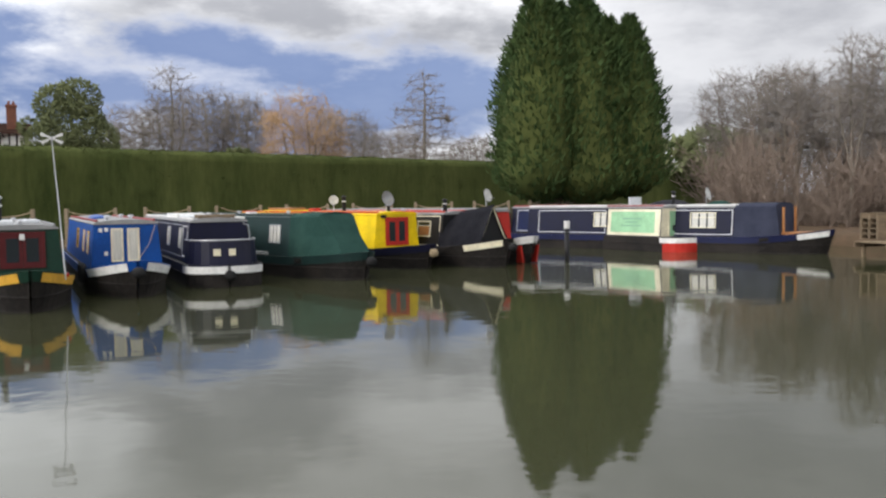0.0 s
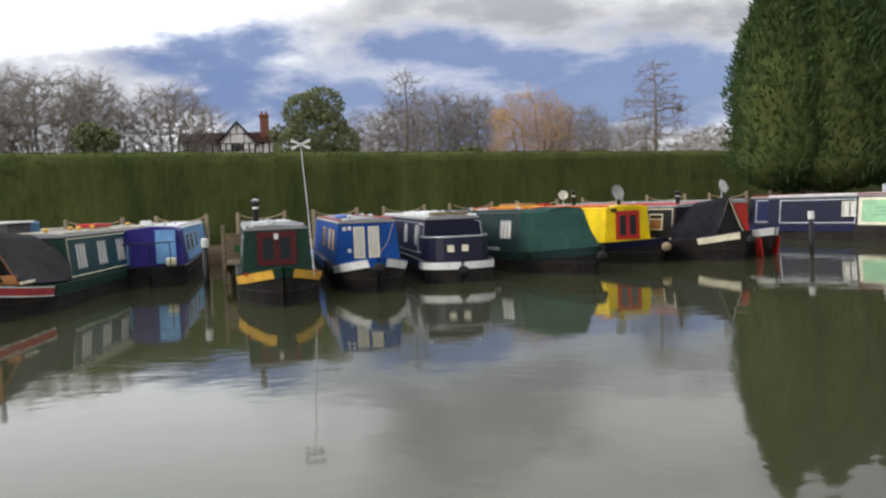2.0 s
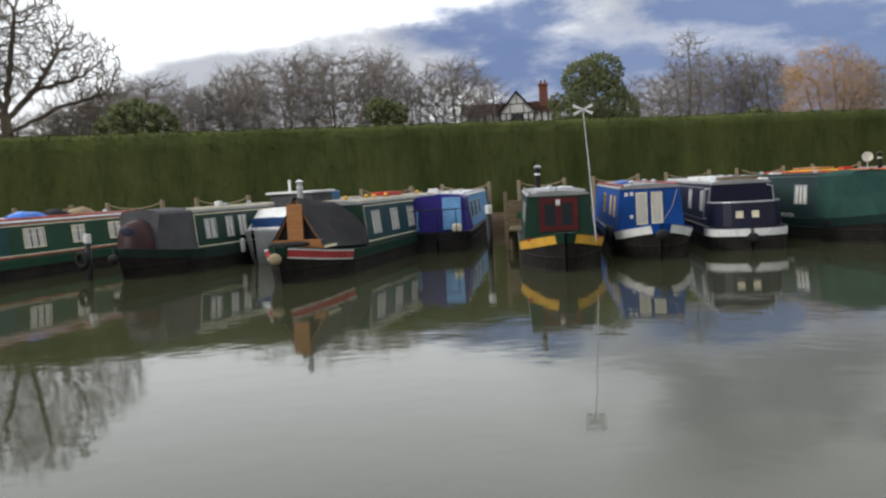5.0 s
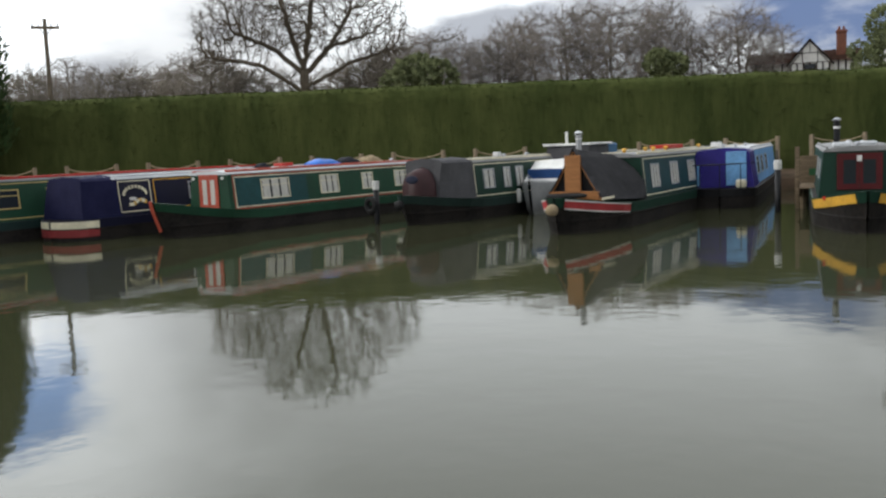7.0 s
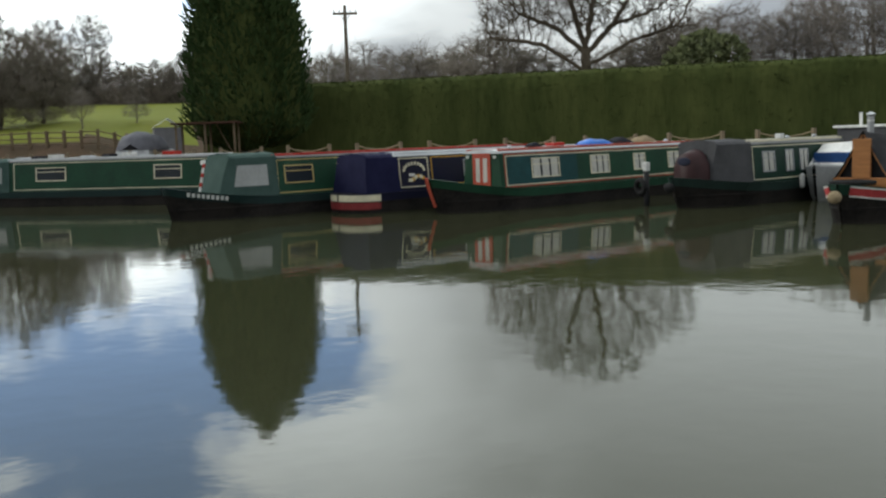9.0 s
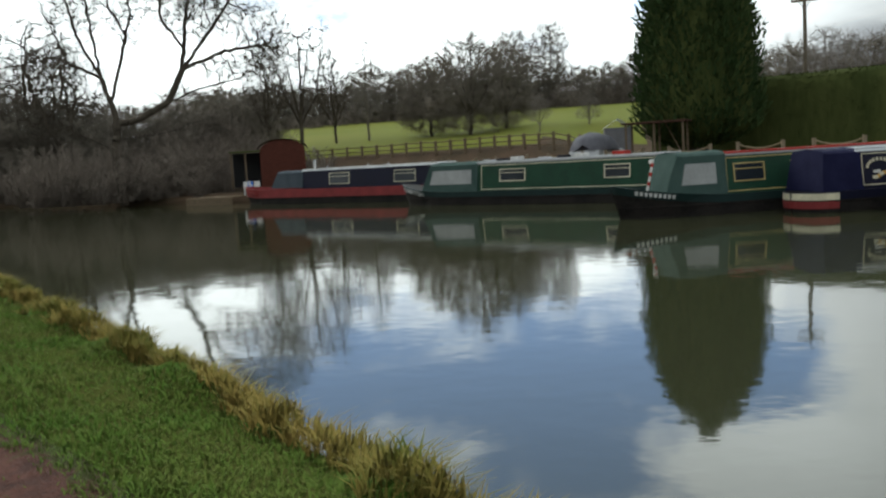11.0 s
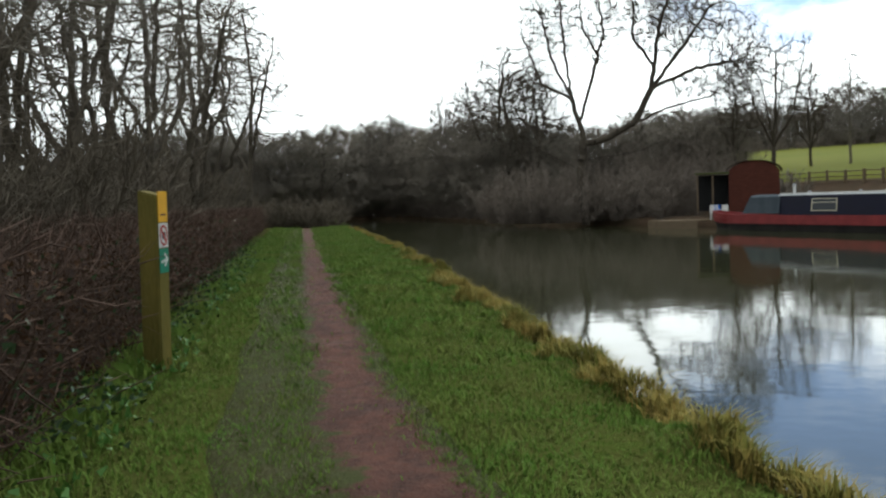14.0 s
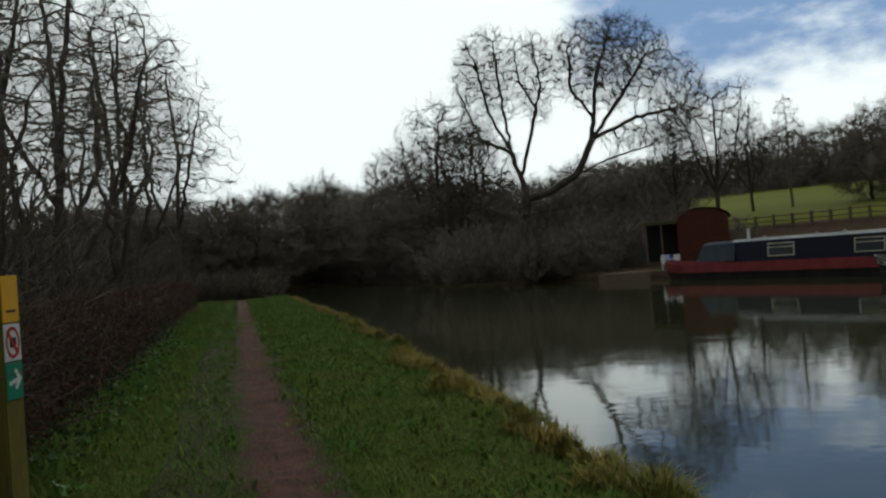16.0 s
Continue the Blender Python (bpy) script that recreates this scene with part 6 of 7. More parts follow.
# rounded evergreen and darker bushes
def evergreen(yaw, dist, lobes, label, seed, n, size=0.45, name="evergreen_tree"):
    x, y = polar(yaw, dist)
    root = thing(name, x, y, 0.5, 0, label, "tree", "evergreens")
    rng = np.random.default_rng(seed)
    part("trunk", tube([(0, 0, -0.3), (0, 0, 3), (0.3, 0, 7)], [0.5, 0.4, 0.2], 8), BARK, root)
    cs, ns = [], []
    for lx, ly, lz, r in lobes:
        d = rng.normal(0, 1, (int(n * r * r / sum(l[3] ** 2 for l in lobes)), 3))
        d /= np.linalg.norm(d, axis=1, keepdims=True)
        cs.append(np.array([lx, ly, lz]) + d * r * rng.uniform(0.75, 1.05, (len(d), 1)) * np.array([1, 1, 0.85]))
        ns.append(d)
    v, f = leaf_cloud(np.concatenate(cs), np.concatenate(ns), size, rng, 0.6, 1.2, 0.2)
    raw("crown", v, f, EVERGREEN, root)
    return root


evergreen(21.8, 100, ((0, 0, 9.5, 3.2), (2.2, 0, 8, 2.4), (-2.4, 0.5, 7.6, 2.6), (0.8, 0, 12.2, 2.2), (-1.2, 0, 11.6, 2.3), (3.0, 0, 6, 2.0), (-3.4, 0, 6.6, 1.6), (-4.3, 0, 9.5, 1.0), (0, 0, 6, 3.0)), "rounded dark evergreen tree beyond the hedge", 8, 20000, 0.19)
evergreen(12.6, 105, ((0, 0, 6.0, 1.6), (1.6, 0, 5.5, 1.4)), "small dark evergreen bush", 9, 900)
evergreen(-15.5, 88, ((0, 0, 5.5, 2.6), (2.6, 0, 5.2, 2.2), (-2.6, 0, 5, 2.0), (5, 0, 5.4, 2)), "dark evergreen shrubs at the hedge end", 10, 2600)
evergreen(41.0, 105, ((0, 0, 5.8, 1.8), (2, 0, 5.2, 1.5)), "dark evergreen bush over the hedge", 12, 1200)
evergreen(48.3, 110, ((0, 0, 6.4, 2.2), (2.5, 0, 5.8, 1.8)), "dark evergreen bush over the hedge", 13, 1400)
evergreen(49.3, 82, ((0, 0, 8.0, 2.0), (2.6, 0, 7.6, 1.8), (-2.4, 0.4, 7.4, 1.8)), "dark rounded bushes over the hedge end", 17, 3000, 0.28)
evergreen(34.8, 84, ((0, 0, 8.2, 1.3), (1.4, 0, 7.9, 1.1)), "small dark evergreen bush over the hedge", 18, 1300, 0.26)
evergreen(57.5, 105, ((0, 0, 5.4, 1.6), (1.6, 0, 5.2, 1.5)), "dark evergreen bush over the hedge", 14, 1000)

# thickets
R = random.Random(77)
spots = []
for k in range(120):
    yaw = R.uniform(-16, 72)
    if 24.4 < yaw < 28.8:
        yaw += 8
    d = R.uniform(100, 140)
    spots.append((*polar(yaw, d), 0.5))
scrub("far_thicket", "grey-brown bare scrub along the horizon", spots, 3, 5.0, 9.0, DUSK, 20, 0.018, spread=0.6)
spots = [(*polar(R.uniform(-36, -15.5), R.uniform(50, 68)), 0.5) for k in range(46)]
scrub("bare_thicket", "reddish-brown bare scrub beside the basin", spots, 4, 3.6, 6.2, THICKET_RED, 30, 0.012, spread=0.5)
spots = [(*polar(R.uniform(-15, -2.5), R.uniform(46, 49)), 0.5) for k in range(34)]
scrub("low_brush", "low brown brush under the cypress clump", spots, 14, 0.8, 1.7, OAKBARK, 24, 0.012, spread=0.6)
spots = []
for k in range(190):
    yaw = R.uniform(102.5, 138)
    d = R.uniform(0, 1)
    base = 72 if yaw < 108 else (72 + (yaw - 108) * 4.6)
    base = min(base, 128)
    spots.append((*polar(yaw, base + 28 * d), 0.5 + 1.5 * d))
yaws = [math.degrees(math.atan2(-q[0], q[1])) % 360 for q in spots]
scrub("far_bank_thicket", "dense dark winter scrub on the far bank", [q for q, w in zip(spots, yaws) if w < 115.5], 5, 3.5, 6.0, DUSK, 30, 0.016, spread=0.6)
scrub("far_wood", "dark bare undergrowth closing the end of the canal", [q for q, w in zip(spots, yaws) if w >= 115.5], 25, 5.0, 8.0, DUSK, 26, 0.026, spread=0.6)
spots = []
for (ax, ay), (bx, by) in zip(SHORE[9:], SHORE[10:]):
    for k in range(int(math.hypot(bx - ax, by - ay) / 1.5)):
        t = (k + R.random()) * 1.5 / math.hypot(bx - ax, by - ay)
        q = (ax + (bx - ax) * t, ay + (by - ay) * t)
        if math.degrees(math.atan2(-q[0], q[1])) % 360 > 106:
            d = math.hypot(*q)
            spots.append((q[0] * (1 + 0.8 / d), q[1] * (1 + 0.8 / d), 0.3))
scrub("shore_brush", "dark bare brush overhanging the far water's edge", spots, 26, 2.0, 4.2, DUSK, 26, 0.022, spread=0.6)
spots = [(*polar(R.uniform(105, 116), R.uniform(69, 74)), 0.4) for k in range(40)]
scrub("waterside_brush", "low bare brush at the water's edge", spots, 6, 2.6, 4.6, DUSK, 22, 0.02, spread=0.5)
spots = []
for k in range(70):
    q = polar(R.uniform(78, 106), R.uniform(134, 142))
    spots.append((*q, land(*q)))
scrub("field_hedge_thicket", "bare field hedge above the meadow", spots, 7, 3.0, 5.5, DUSK, 20, 0.03, spread=0.7)
spots = [(*q, land(*q)) for q in (polar(R.uniform(98.5, 103.5), R.uniform(69, 72)) for k in range(16))]
scrub("bank_brush", "bare brush behind the shed", spots, 9, 1.2, 2.2, BARK_WARM, 18, 0.02)

# ---- towpath side: hedgerow, trees, waymark post ----
def on_path(u, v):
    q = uv(u, v)
    return q.x, q.y


row_rng = np.random.default_rng(21)
# dark sheet added inside the hedgerow, coloured as the shaded gaps behind the twigs
bm = bmesh.new()
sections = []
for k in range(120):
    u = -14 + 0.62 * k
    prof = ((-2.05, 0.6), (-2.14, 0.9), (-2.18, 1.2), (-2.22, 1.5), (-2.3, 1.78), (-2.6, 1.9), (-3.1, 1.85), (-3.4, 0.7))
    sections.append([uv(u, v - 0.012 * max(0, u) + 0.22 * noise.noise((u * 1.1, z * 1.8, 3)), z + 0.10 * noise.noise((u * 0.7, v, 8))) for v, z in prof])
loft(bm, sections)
hedgerow = finish("hedgerow", bm, HEDGEROW_GLOOM, smooth=True)
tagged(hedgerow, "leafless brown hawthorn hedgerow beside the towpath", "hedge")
n = 30000
uu = -6 + 66 * row_rng.uniform(0, 1, n) ** 1.8
vv = -1.95 - row_rng.uniform(0, 1.3, n) ** 1.6 - 0.012 * np.maximum(0, uu) + row_rng.normal(0, 0.10, n)
zz = 0.72 + row_rng.uniform(0, 1.25, n)
P0 = np.stack([uu, vv, zz], 1)
dd = row_rng.normal(0, 1, (n, 3)) * np.array([0.62, 0.5, 0.6]) + np.array([0, 0.10, 0.55])
dd /= np.linalg.norm(dd, axis=1, keepdims=True)
ll = row_rng.uniform(0.12, 0.5, (n, 1))
P1 = P0 + dd * ll
kink = row_rng.normal(0, 0.35, (n, 3))
d2 = dd + kink
d2 /= np.linalg.norm(d2, axis=1, keepdims=True)
P2 = P1 + d2 * ll * 0.7
P2[:, 2] = np.minimum(P2[:, 2], 2.22 + row_rng.normal(0, 0.08, n))
P1[:, 2] = np.minimum(P1[:, 2], 2.15)


def to_world(a):
    v = a[:, 1]
    return np.stack([-0.8 * a[:, 0] - 0.6 * v, -0.6 * a[:, 0] + 0.8 * v, a[:, 2]], 1)


ra = 0.0025 + 0.008 * row_rng.uniform(0, 1, n) ** 2.5
v1, f1 = prisms(to_world(P0), to_world(P1), ra, ra * 0.8, 3)
v2, f2 = prisms(to_world(P1), to_world(P2), ra * 0.85, ra * 0.45, 3, True)
raw("twig_tangle", np.concatenate([v1, v2]), np.concatenate([f1, f2 + len(v1)]), HEDGETWIG, hedgerow)
n = 15000
uu = -4 + 34 * row_rng.uniform(0, 1, n) ** 1.7
vv = -1.92 - np.abs(row_rng.normal(0, 0.16, n)) - 0.012 * np.maximum(0, uu)
zz = 0.74 + 1.25 * row_rng.uniform(0, 1, n) ** 1.5
c3 = to_world(np.stack([uu, vv, zz], 1))
v, f = leaf_cloud(c3, np.tile(np.array([[-0.6, 0.8, 0.0]]), (n, 1)), 0.028, row_rng, 0.9, 1.4, -0.3)
raw("dead_leaves", v, f, mat("hanging_dead_leaf", (0.045, 0.026, 0.018), (0.15, 0.085, 0.052), 1.5, 0.9, island=0.8), hedgerow)
n = 7000
uu = -4 + 40 * row_rng.uniform(0, 1, n) ** 1.7
low = row_rng.random(n) < 0.6
vv = np.where(low, -1.75 + row_rng.normal(0, 0.22, n), -1.95 + row_rng.normal(0, 0.12, n)) - 0.012 * np.maximum(0, uu)
clump = np.array([noise.noise((a * 0.9, b2 * 0.5, 1.0)) for a, b2 in zip(uu, low)])
keep = clump > -0.05
zz = np.where(low, 0.80 + row_rng.uniform(0, 0.28, n), 0.85 + row_rng.uniform(0, 1.1, n))
c3 = to_world(np.stack([uu, vv, zz], 1))[keep]
v, f = leaf_cloud(c3, np.tile(np.array([[-0.6, 0.8, 0.4]]), (len(c3), 1)), 0.036, row_rng, 0.8, 1.2, 0.1)
raw("ivy", v, f, IVY, hedgerow)

spots = []
for k in range(60):
    u = R.uniform(-8, 60)
    q = uv(u, -R.uniform(3.4, 7.0) - 0.02 * max(0, u))
    spots.append((q.x, q.y, 0.8))
scrub("hedgerow_thicket", "tangled bare scrub behind the towpath hedge", spots, 15, 2.2, 4.4, BARK, 26, 0.006, spread=0.6)
spots = []
for k in range(46):
    u = R.uniform(14, 75)
    q = uv(u, -R.uniform(6, 16) - 0.02 * max(0, u))
    spots.append((q.x, q.y, 0.8))
scrub("wood_thicket", "dark bare undergrowth of the roadside wood", spots, 16, 3.6, 6.0, BARK, 26, 0.012, spread=0.55)
spots = []
for k in range(34):
    q = uv(R.uniform(63, 70), R.uniform(-5, 2.2))
    spots.append((q.x, q.y, 0.6))
scrub("path_end_brush", "low dark brush where the towpath bends away", spots, 31, 1.2, 2.6, BARK, 24, 0.016, spread=0.5)
n1 = winter_tree(83, [[(0, 0, -0.4), (0.1, 0, 2), (0.3, 0.2, 6), (0.2, 0, 10)], [(0.1, 0, 2.2), (-1.2, 0.4, 4.5), (-1.7, 0, 8)], [(0.15, 0, 3), (1.4, -0.5, 5.5), (1.9, 0, 8.5)]], [(0, 0, 7.4, 2.4, 2.4, 3.8), (-1.3, 0, 5.6, 1.9, 2, 2.6), (1.5, 0, 6.0, 1.9, 2, 2.6)], "bare ash tree behind the towpath hedge", BARK_WARM, OAKBARK, "trees behind the hedgerow", 1250, 0.34, 0.40, 0.0105, 0.005, 2, 0.75, crook=0.24)
n1.matrix_basis = pose(*on_path(17, -5.2), 0.8, 0, 0, 0)
n3 = winter_tree(97, [[(0, 0, -0.4), (0.1, 0, 1), (-0.3, 0.2, 4), (-0.6, 0, 7.5)], [(0.1, 0, 0.6), (0.8, 0.3, 3.4), (0.9, 0, 7)], [(0.1, 0, 0.8), (-1.2, -0.5, 3), (-2.0, 0, 5.5)], [(0.1, 0, 0.8), (1.7, -0.6, 2.8), (2.3, 0, 5)]], [(0, 0, 5.8, 2.4, 2.2, 3.0), (-1.6, 0, 4.4, 1.5, 1.8, 2.2), (1.8, 0, 4.6, 1.5, 1.8, 2.2)], "many-stemmed bare tree behind the towpath hedge", BARK_WARM, OAKBARK, "trees behind the hedgerow", 1000, 0.34, 0.42, 0.0105, 0.005, 2, 0.7, crook=0.26)
n3.matrix_basis = pose(*on_path(13, -4.4), 0.8, 0, 0, 0)
for tree, u, v, sc, tn in ((n3, 9.0, -4.6, 1.0, 80), (n1, 12, -6.5, 1.0, 150), (n3, 20, -5.6, 1.1, 200), (n1, 23, -6.0, 1.0, 260), (n3, 26, -5.0, 1.1, 20), (n1, 29, -6.5, 1.15, 120), (n3, 33, -5.0, 1.4, 300), (n1, 38, -5.6, 1.25, 10), (n3, 44, -4.8, 1.5, 60), (n1, 50, -4.9, 1.35, 200), (n1, 62, -3.6, 1.4, 90), (n1, 7.5, -8.2, 1.0, 300), (n3, 54, -5.5, 1.6, 100)):
    x, y = on_path(u, v)
    m = pose(x, y, 0.8, 0, 0, tn) @ Matrix.Diagonal((sc, sc, sc, 1))
    copy_thing(tree, m).matrix_basis = m

# waymark post
px, py = -8.35, -8.35
wp = thing("waymark_post", px, py, 0.76, 0, "mossy square wooden waymark post with three signs", "post")
wp.matrix_basis = pose(px, py, 0.76, 0, 0.8, 106) @ Matrix.Diagonal((0.95, 0.95, 1, 1))
bm = bmesh.new()
box(bm, -0.10, 0.10, -0.10, 0.10, -0.1, 1.60)
for vtx in bm.verts:
    if vtx.co.z > 1:
        vtx.co.z += 0.05 if vtx.co.x < 0 else 0
bmesh.ops.bevel(bm, geom=bm.edges[:], offset=0.012, segments=2, affect="EDGES")
part("post", bm, POSTWOOD, wp)
SIGN_Y = mat("yellow_sign", (0.78, 0.42, 0.015), (0.66, 0.34, 0.01), 8, 0.5)
SIGN_G = mat("green_sign", (0.01, 0.22, 0.13), (0.01, 0.17, 0.10), 8, 0.5)
pl = part("yellow_plate", boxed(0.101, 0.109, -0.085, 0.085, 1.36, 1.64, 0.003), SIGN_Y, wp, "plain yellow waymark plate")
part("plate_mark", boxed(0.109, 0.1105, -0.05, 0.05, 1.42, 1.435), MAROON, pl)
pl = part("white_plate", boxed(0.101, 0.108, -0.085, 0.085, 1.13, 1.35, 0.003), WHITE, wp, "white plate with a red ring")
bm = bmesh.new()
loft(bm, [[(0.108 + h, math.cos(t) * r * 0.75, 1.24 + math.sin(t) * r) for r, h in ((0.095, 0), (0.095, 0.002), (0.075, 0.002), (0.075, 0))] for t in (2 * math.pi * k / 20 for k in range(21))], close=True)
part("red_ring", bm, RED, pl)
bm = bmesh.new()
box(bm, 0.108, 0.1095, -0.012, 0.012, -0.09, 0.09, 0, Matrix.Translation((0, 0, 1.24)) @ Matrix.Rotation(radians(35), 4, "X"))
part("red_bar", bm, RED, pl)
part("dark_symbol", boxed(0.108, 0.1093, -0.03, 0.035, 1.21, 1.27, 0.0005), BLACK, pl)
pl = part("green_plate", boxed(0.101, 0.108, -0.085, 0.085, 0.90, 1.12, 0.003), SIGN_G, wp, "green plate with a white arrow")
bm = bmesh.new()
box(bm, 0.108, 0.110, -0.06, 0.045, -0.012, 0.012, 0, Matrix.Translation((0, 0, 1.01)) @ Matrix.Rotation(radians(12), 4, "X"))
for sg in (1, -1):
    box(bm, 0.108, 0.110, -0.01, 0.075, -0.012, 0.012, 0, Matrix.Translation((0, 0.055, 1.02)) @ Matrix.Rotation(radians(180 + sg * 48), 4, "X"))
part("white_arrow", bm, WHITE, pl)

# ---- far bank: posts, jetties, shed, fence ----
def shore_at(dist):
    for (ax, ay), (bx, by) in zip(SHORE[3:], SHORE[4:]):
        L = math.hypot(bx - ax, by - ay)
        if dist <= L:
            d = Vector((bx - ax, by - ay, 0)) / L
            return Vector((ax, ay, 0)) + d * dist, Vector((d.y, -d.x, 0))
        dist -= L
    return None


for k in range(25):
    q0, nrm = shore_at(17 + 3.3 * k)
    q1, _ = shore_at(18.3 + 3.3 * k)
    q0, q1 = q0 + nrm * 0.8, q1 + nrm * 0.8
    root = thing("rope_barrier", q0.x, q0.y, 0.5, 0, "pair of short timber posts joined by slack rope", "barrier", "mooring posts on the far bank")
    d = q1 - q0
    part("post", boxed(-0.07, 0.07, -0.07, 0.07, -0.1, 1.60, 0.015), PALEWOOD, root)
    ob = part("post", boxed(-0.07, 0.07, -0.07, 0.07, -0.1, 1.60, 0.015), PALEWOOD, root)
    ob.matrix_basis = pose(d.x, d.y, 0)
    q2, _ = shore_at(17 + 3.3 * (k + 1))
    e2 = q2 + nrm * 0.8 - q0
    part("rope", tube([d + (e2 - d) * t + Vector((0, 0, 1.50 - 0.8 * t * (1 - t))) for t in (0, 0.2, 0.4, 0.6, 0.8, 1)], 0.03, 6), ROPE, root)


def jetty(x, y, yaw, length, width, z, label):
    root = thing("jetty", x, y, 0, yaw - 90, label, "jetty", "finger jetties")
    n = int(length / 0.22)
    for k in range(n):
        part("plank", boxed(-0.22 * (k + 1) + 0.01, -0.22 * k, -width / 2, width / 2, z - 0.05, z, 0.006), OLDWOOD, root)
    for sg in (1, -1):
        part("bearer", boxed(-length, 0, sg * width / 2 - 0.06, sg * width / 2 + 0.02, z - 0.22, z - 0.052, 0.005), OLDWOOD, root)
    for s in (0.3, length / 2, length - 0.3):
        for sg in (1, -1):
            part("shaft", tube([(-s, sg * (width / 2 - 0.1), -0.8), (-s, sg * (width / 2 - 0.1), z - 0.06)], 0.07, 8), OLDWOOD, root)
    return root


jt = jetty(-12.9, 25.6, 25, 7, 0.9, 0.62, "narrow weathered timber finger jetty between the boats")
for sg in (1, -1):
    part("tall_post", boxed(-0.5, -0.38, sg * 0.5 - 0.06, sg * 0.5 + 0.06, -0.5, 1.78, 0.012), OLDWOOD, jt)
part("cross_board", boxed(-1.1, -1.05, -0.45, 0.45, 0.7, 1.5, 0.01), OLDWOOD, jt)
part("green_notice", boxed(-1.05, -1.03, -0.2, 0.22, 0.92, 1.12, 0.005), paint("notice_green", (0.03, 0.12, 0.05)), jt)
jetty(14.5, 32.2, -75, 7, 1.6, 0.55, "low timber landing stage at the basin edge")
for x, y, h in ((-22.45, 17.2, 1.28), (4.2, 33.2, 1.40), (-13.3, 24.2, 1.45), (15.3, 31.9, 1.45)):
    root = thing("mooring_pile", x, y, 0, 0, "dark steel mooring pile with a white cap", "post", "mooring piles")
    part("shaft", tube([(0, 0, -0.9), (0, 0, h - 0.24)], 0.085, 12), BLACK, root, "", True)
    part("white_cap", tube([(0, 0, h - 0.26), (0, 0, h - 0.25), (0, 0, h - 0.01), (0, 0, h)], [0.09, 0.105, 0.105, 0.09], 12), WHITE, root)
    if x < -20:
        bm = bmesh.new()
        loft(bm, [[(-0.15 + math.cos(t) * (0.2 + 0.08 * math.cos(q)), -0.10 + 0.08 * math.sin(q), 0.55 + math.sin(t) * (0.2 + 0.08 * math.cos(q))) for q in (2 * math.pi * j / 8 for j in range(8))] for t in (2 * math.pi * k / 14 for k in range(15))], close=True)
        part("tyre", bm, RUBBER, root, "", True)
for k, (x, y, z) in enumerate(((15.6, 33.6, 0.56), (16.8, 34.2, 0.56))):
    root = thing("timber_stack", x, y, z, 12 + 20 * k, "stack of grey weathered pallets on the landing stage", "pallet", "pallet stacks")
    for q in range(5):
        part("board", boxed(-0.6, 0.6, -0.5, 0.5, 0.19 * q, 0.19 * q + 0.03, 0.004), OLDWOOD, root)
        for yy in (-0.45, 0, 0.45):
            part("block", boxed(-0.6, 0.6, yy - 0.04, yy + 0.04, 0.19 * q + 0.03, 0.19 * (q + 1), 0.004), OLDWOOD, root)
tub = thing("plastic_tub", 15.9, 32.2, 0.55, 10, "small pale blue plastic tub on the landing stage", "tub")
part("tub", tube([(0, 0, 0), (0, 0, 0.38), (0, 0, 0.42)], [0.18, 0.22, 0.24], 12), paint("tub_blue", (0.3, 0.42, 0.55)), tub)

# pontoon with chairs and the red shed
pt = thing("pontoon", -61.2, -16.3, 0, 53, "low brown timber pontoon with garden chairs", "pontoon")
for k in range(22):
    part("plank", boxed(-2.4 + 0.22 * k, -2.4 + 0.21 * (k + 1), -1.3, 1.3, 0.42, 0.48, 0.006), OLDWOOD, pt)
part("float_side", boxed(-2.4, 2.4, -1.34, -1.30, -0.1, 0.46, 0.01), OLDWOOD, pt)
part("float_end", boxed(-2.44, -2.40, -1.3, 1.3, -0.1, 0.46, 0.01), OLDWOOD, pt)
for x, y, m, tn in ((-60.7, -14.6, WHITE, 20), (-60.1, -14.0, WHITE, -30), (-61.0, -14.3, PLASTIC_BLUE, 60)):
    ch = thing("garden_chair", x, y, 0.48, tn, "moulded plastic garden chair" + (" in blue" if m is PLASTIC_BLUE else " in white"), "chair", "garden chairs")
    part("seat", boxed(-0.24, 0.24, -0.24, 0.24, 0.40, 0.44, 0.015), m, ch)
    part("backrest", boxed(-0.26, -0.22, -0.24, 0.24, 0.44, 0.90, 0.015), m, ch)
    for sx in (-0.21, 0.21):
        for sy in (-0.21, 0.21):
            part("leg", boxed(sx - 0.025, sx + 0.025, sy - 0.025, sy + 0.025, 0, 0.40, 0.008), m, ch)
    for sy in (-0.25, 0.25):
        part("armrest", boxed(-0.22, 0.2, sy - 0.025, sy + 0.025, 0.62, 0.66, 0.01), m, ch)

sx, sy = polar(101.3, 67.0)
sh = thing("shed", sx, sy, 0.9, 11, "red-brown timber shed with an open lean-to", "shed")
REDWOOD = mat("red_stained_board", (0.115, 0.040, 0.028), (0.07, 0.026, 0.020), 3, 0.85, 0.3, stretch=(1, 1, 6))
for k in range(13):
    z0 = 0.2 * k
    part("board", boxed(1.18, 1.25, -1.55, 1.55, z0, z0 + 0.19, 0.006), REDWOOD, sh)
part("side_wall", boxed(-1.5, 1.18, -1.55, -1.48, 0, 2.6), REDWOOD, sh)
part("side_wall", boxed(-1.5, 1.18, 1.48, 1.55, 0, 2.6), REDWOOD, sh)
part("rear_wall", boxed(-1.57, -1.5, -1.55, 1.55, 0, 2.6), REDWOOD, sh)
bm = bmesh.new()
arc = [(1.75 * math.sin(a), 2.55 + 0.75 * math.cos(a) - 0.05) for a in (radians(-90 + 15 * k) for k in range(13))]
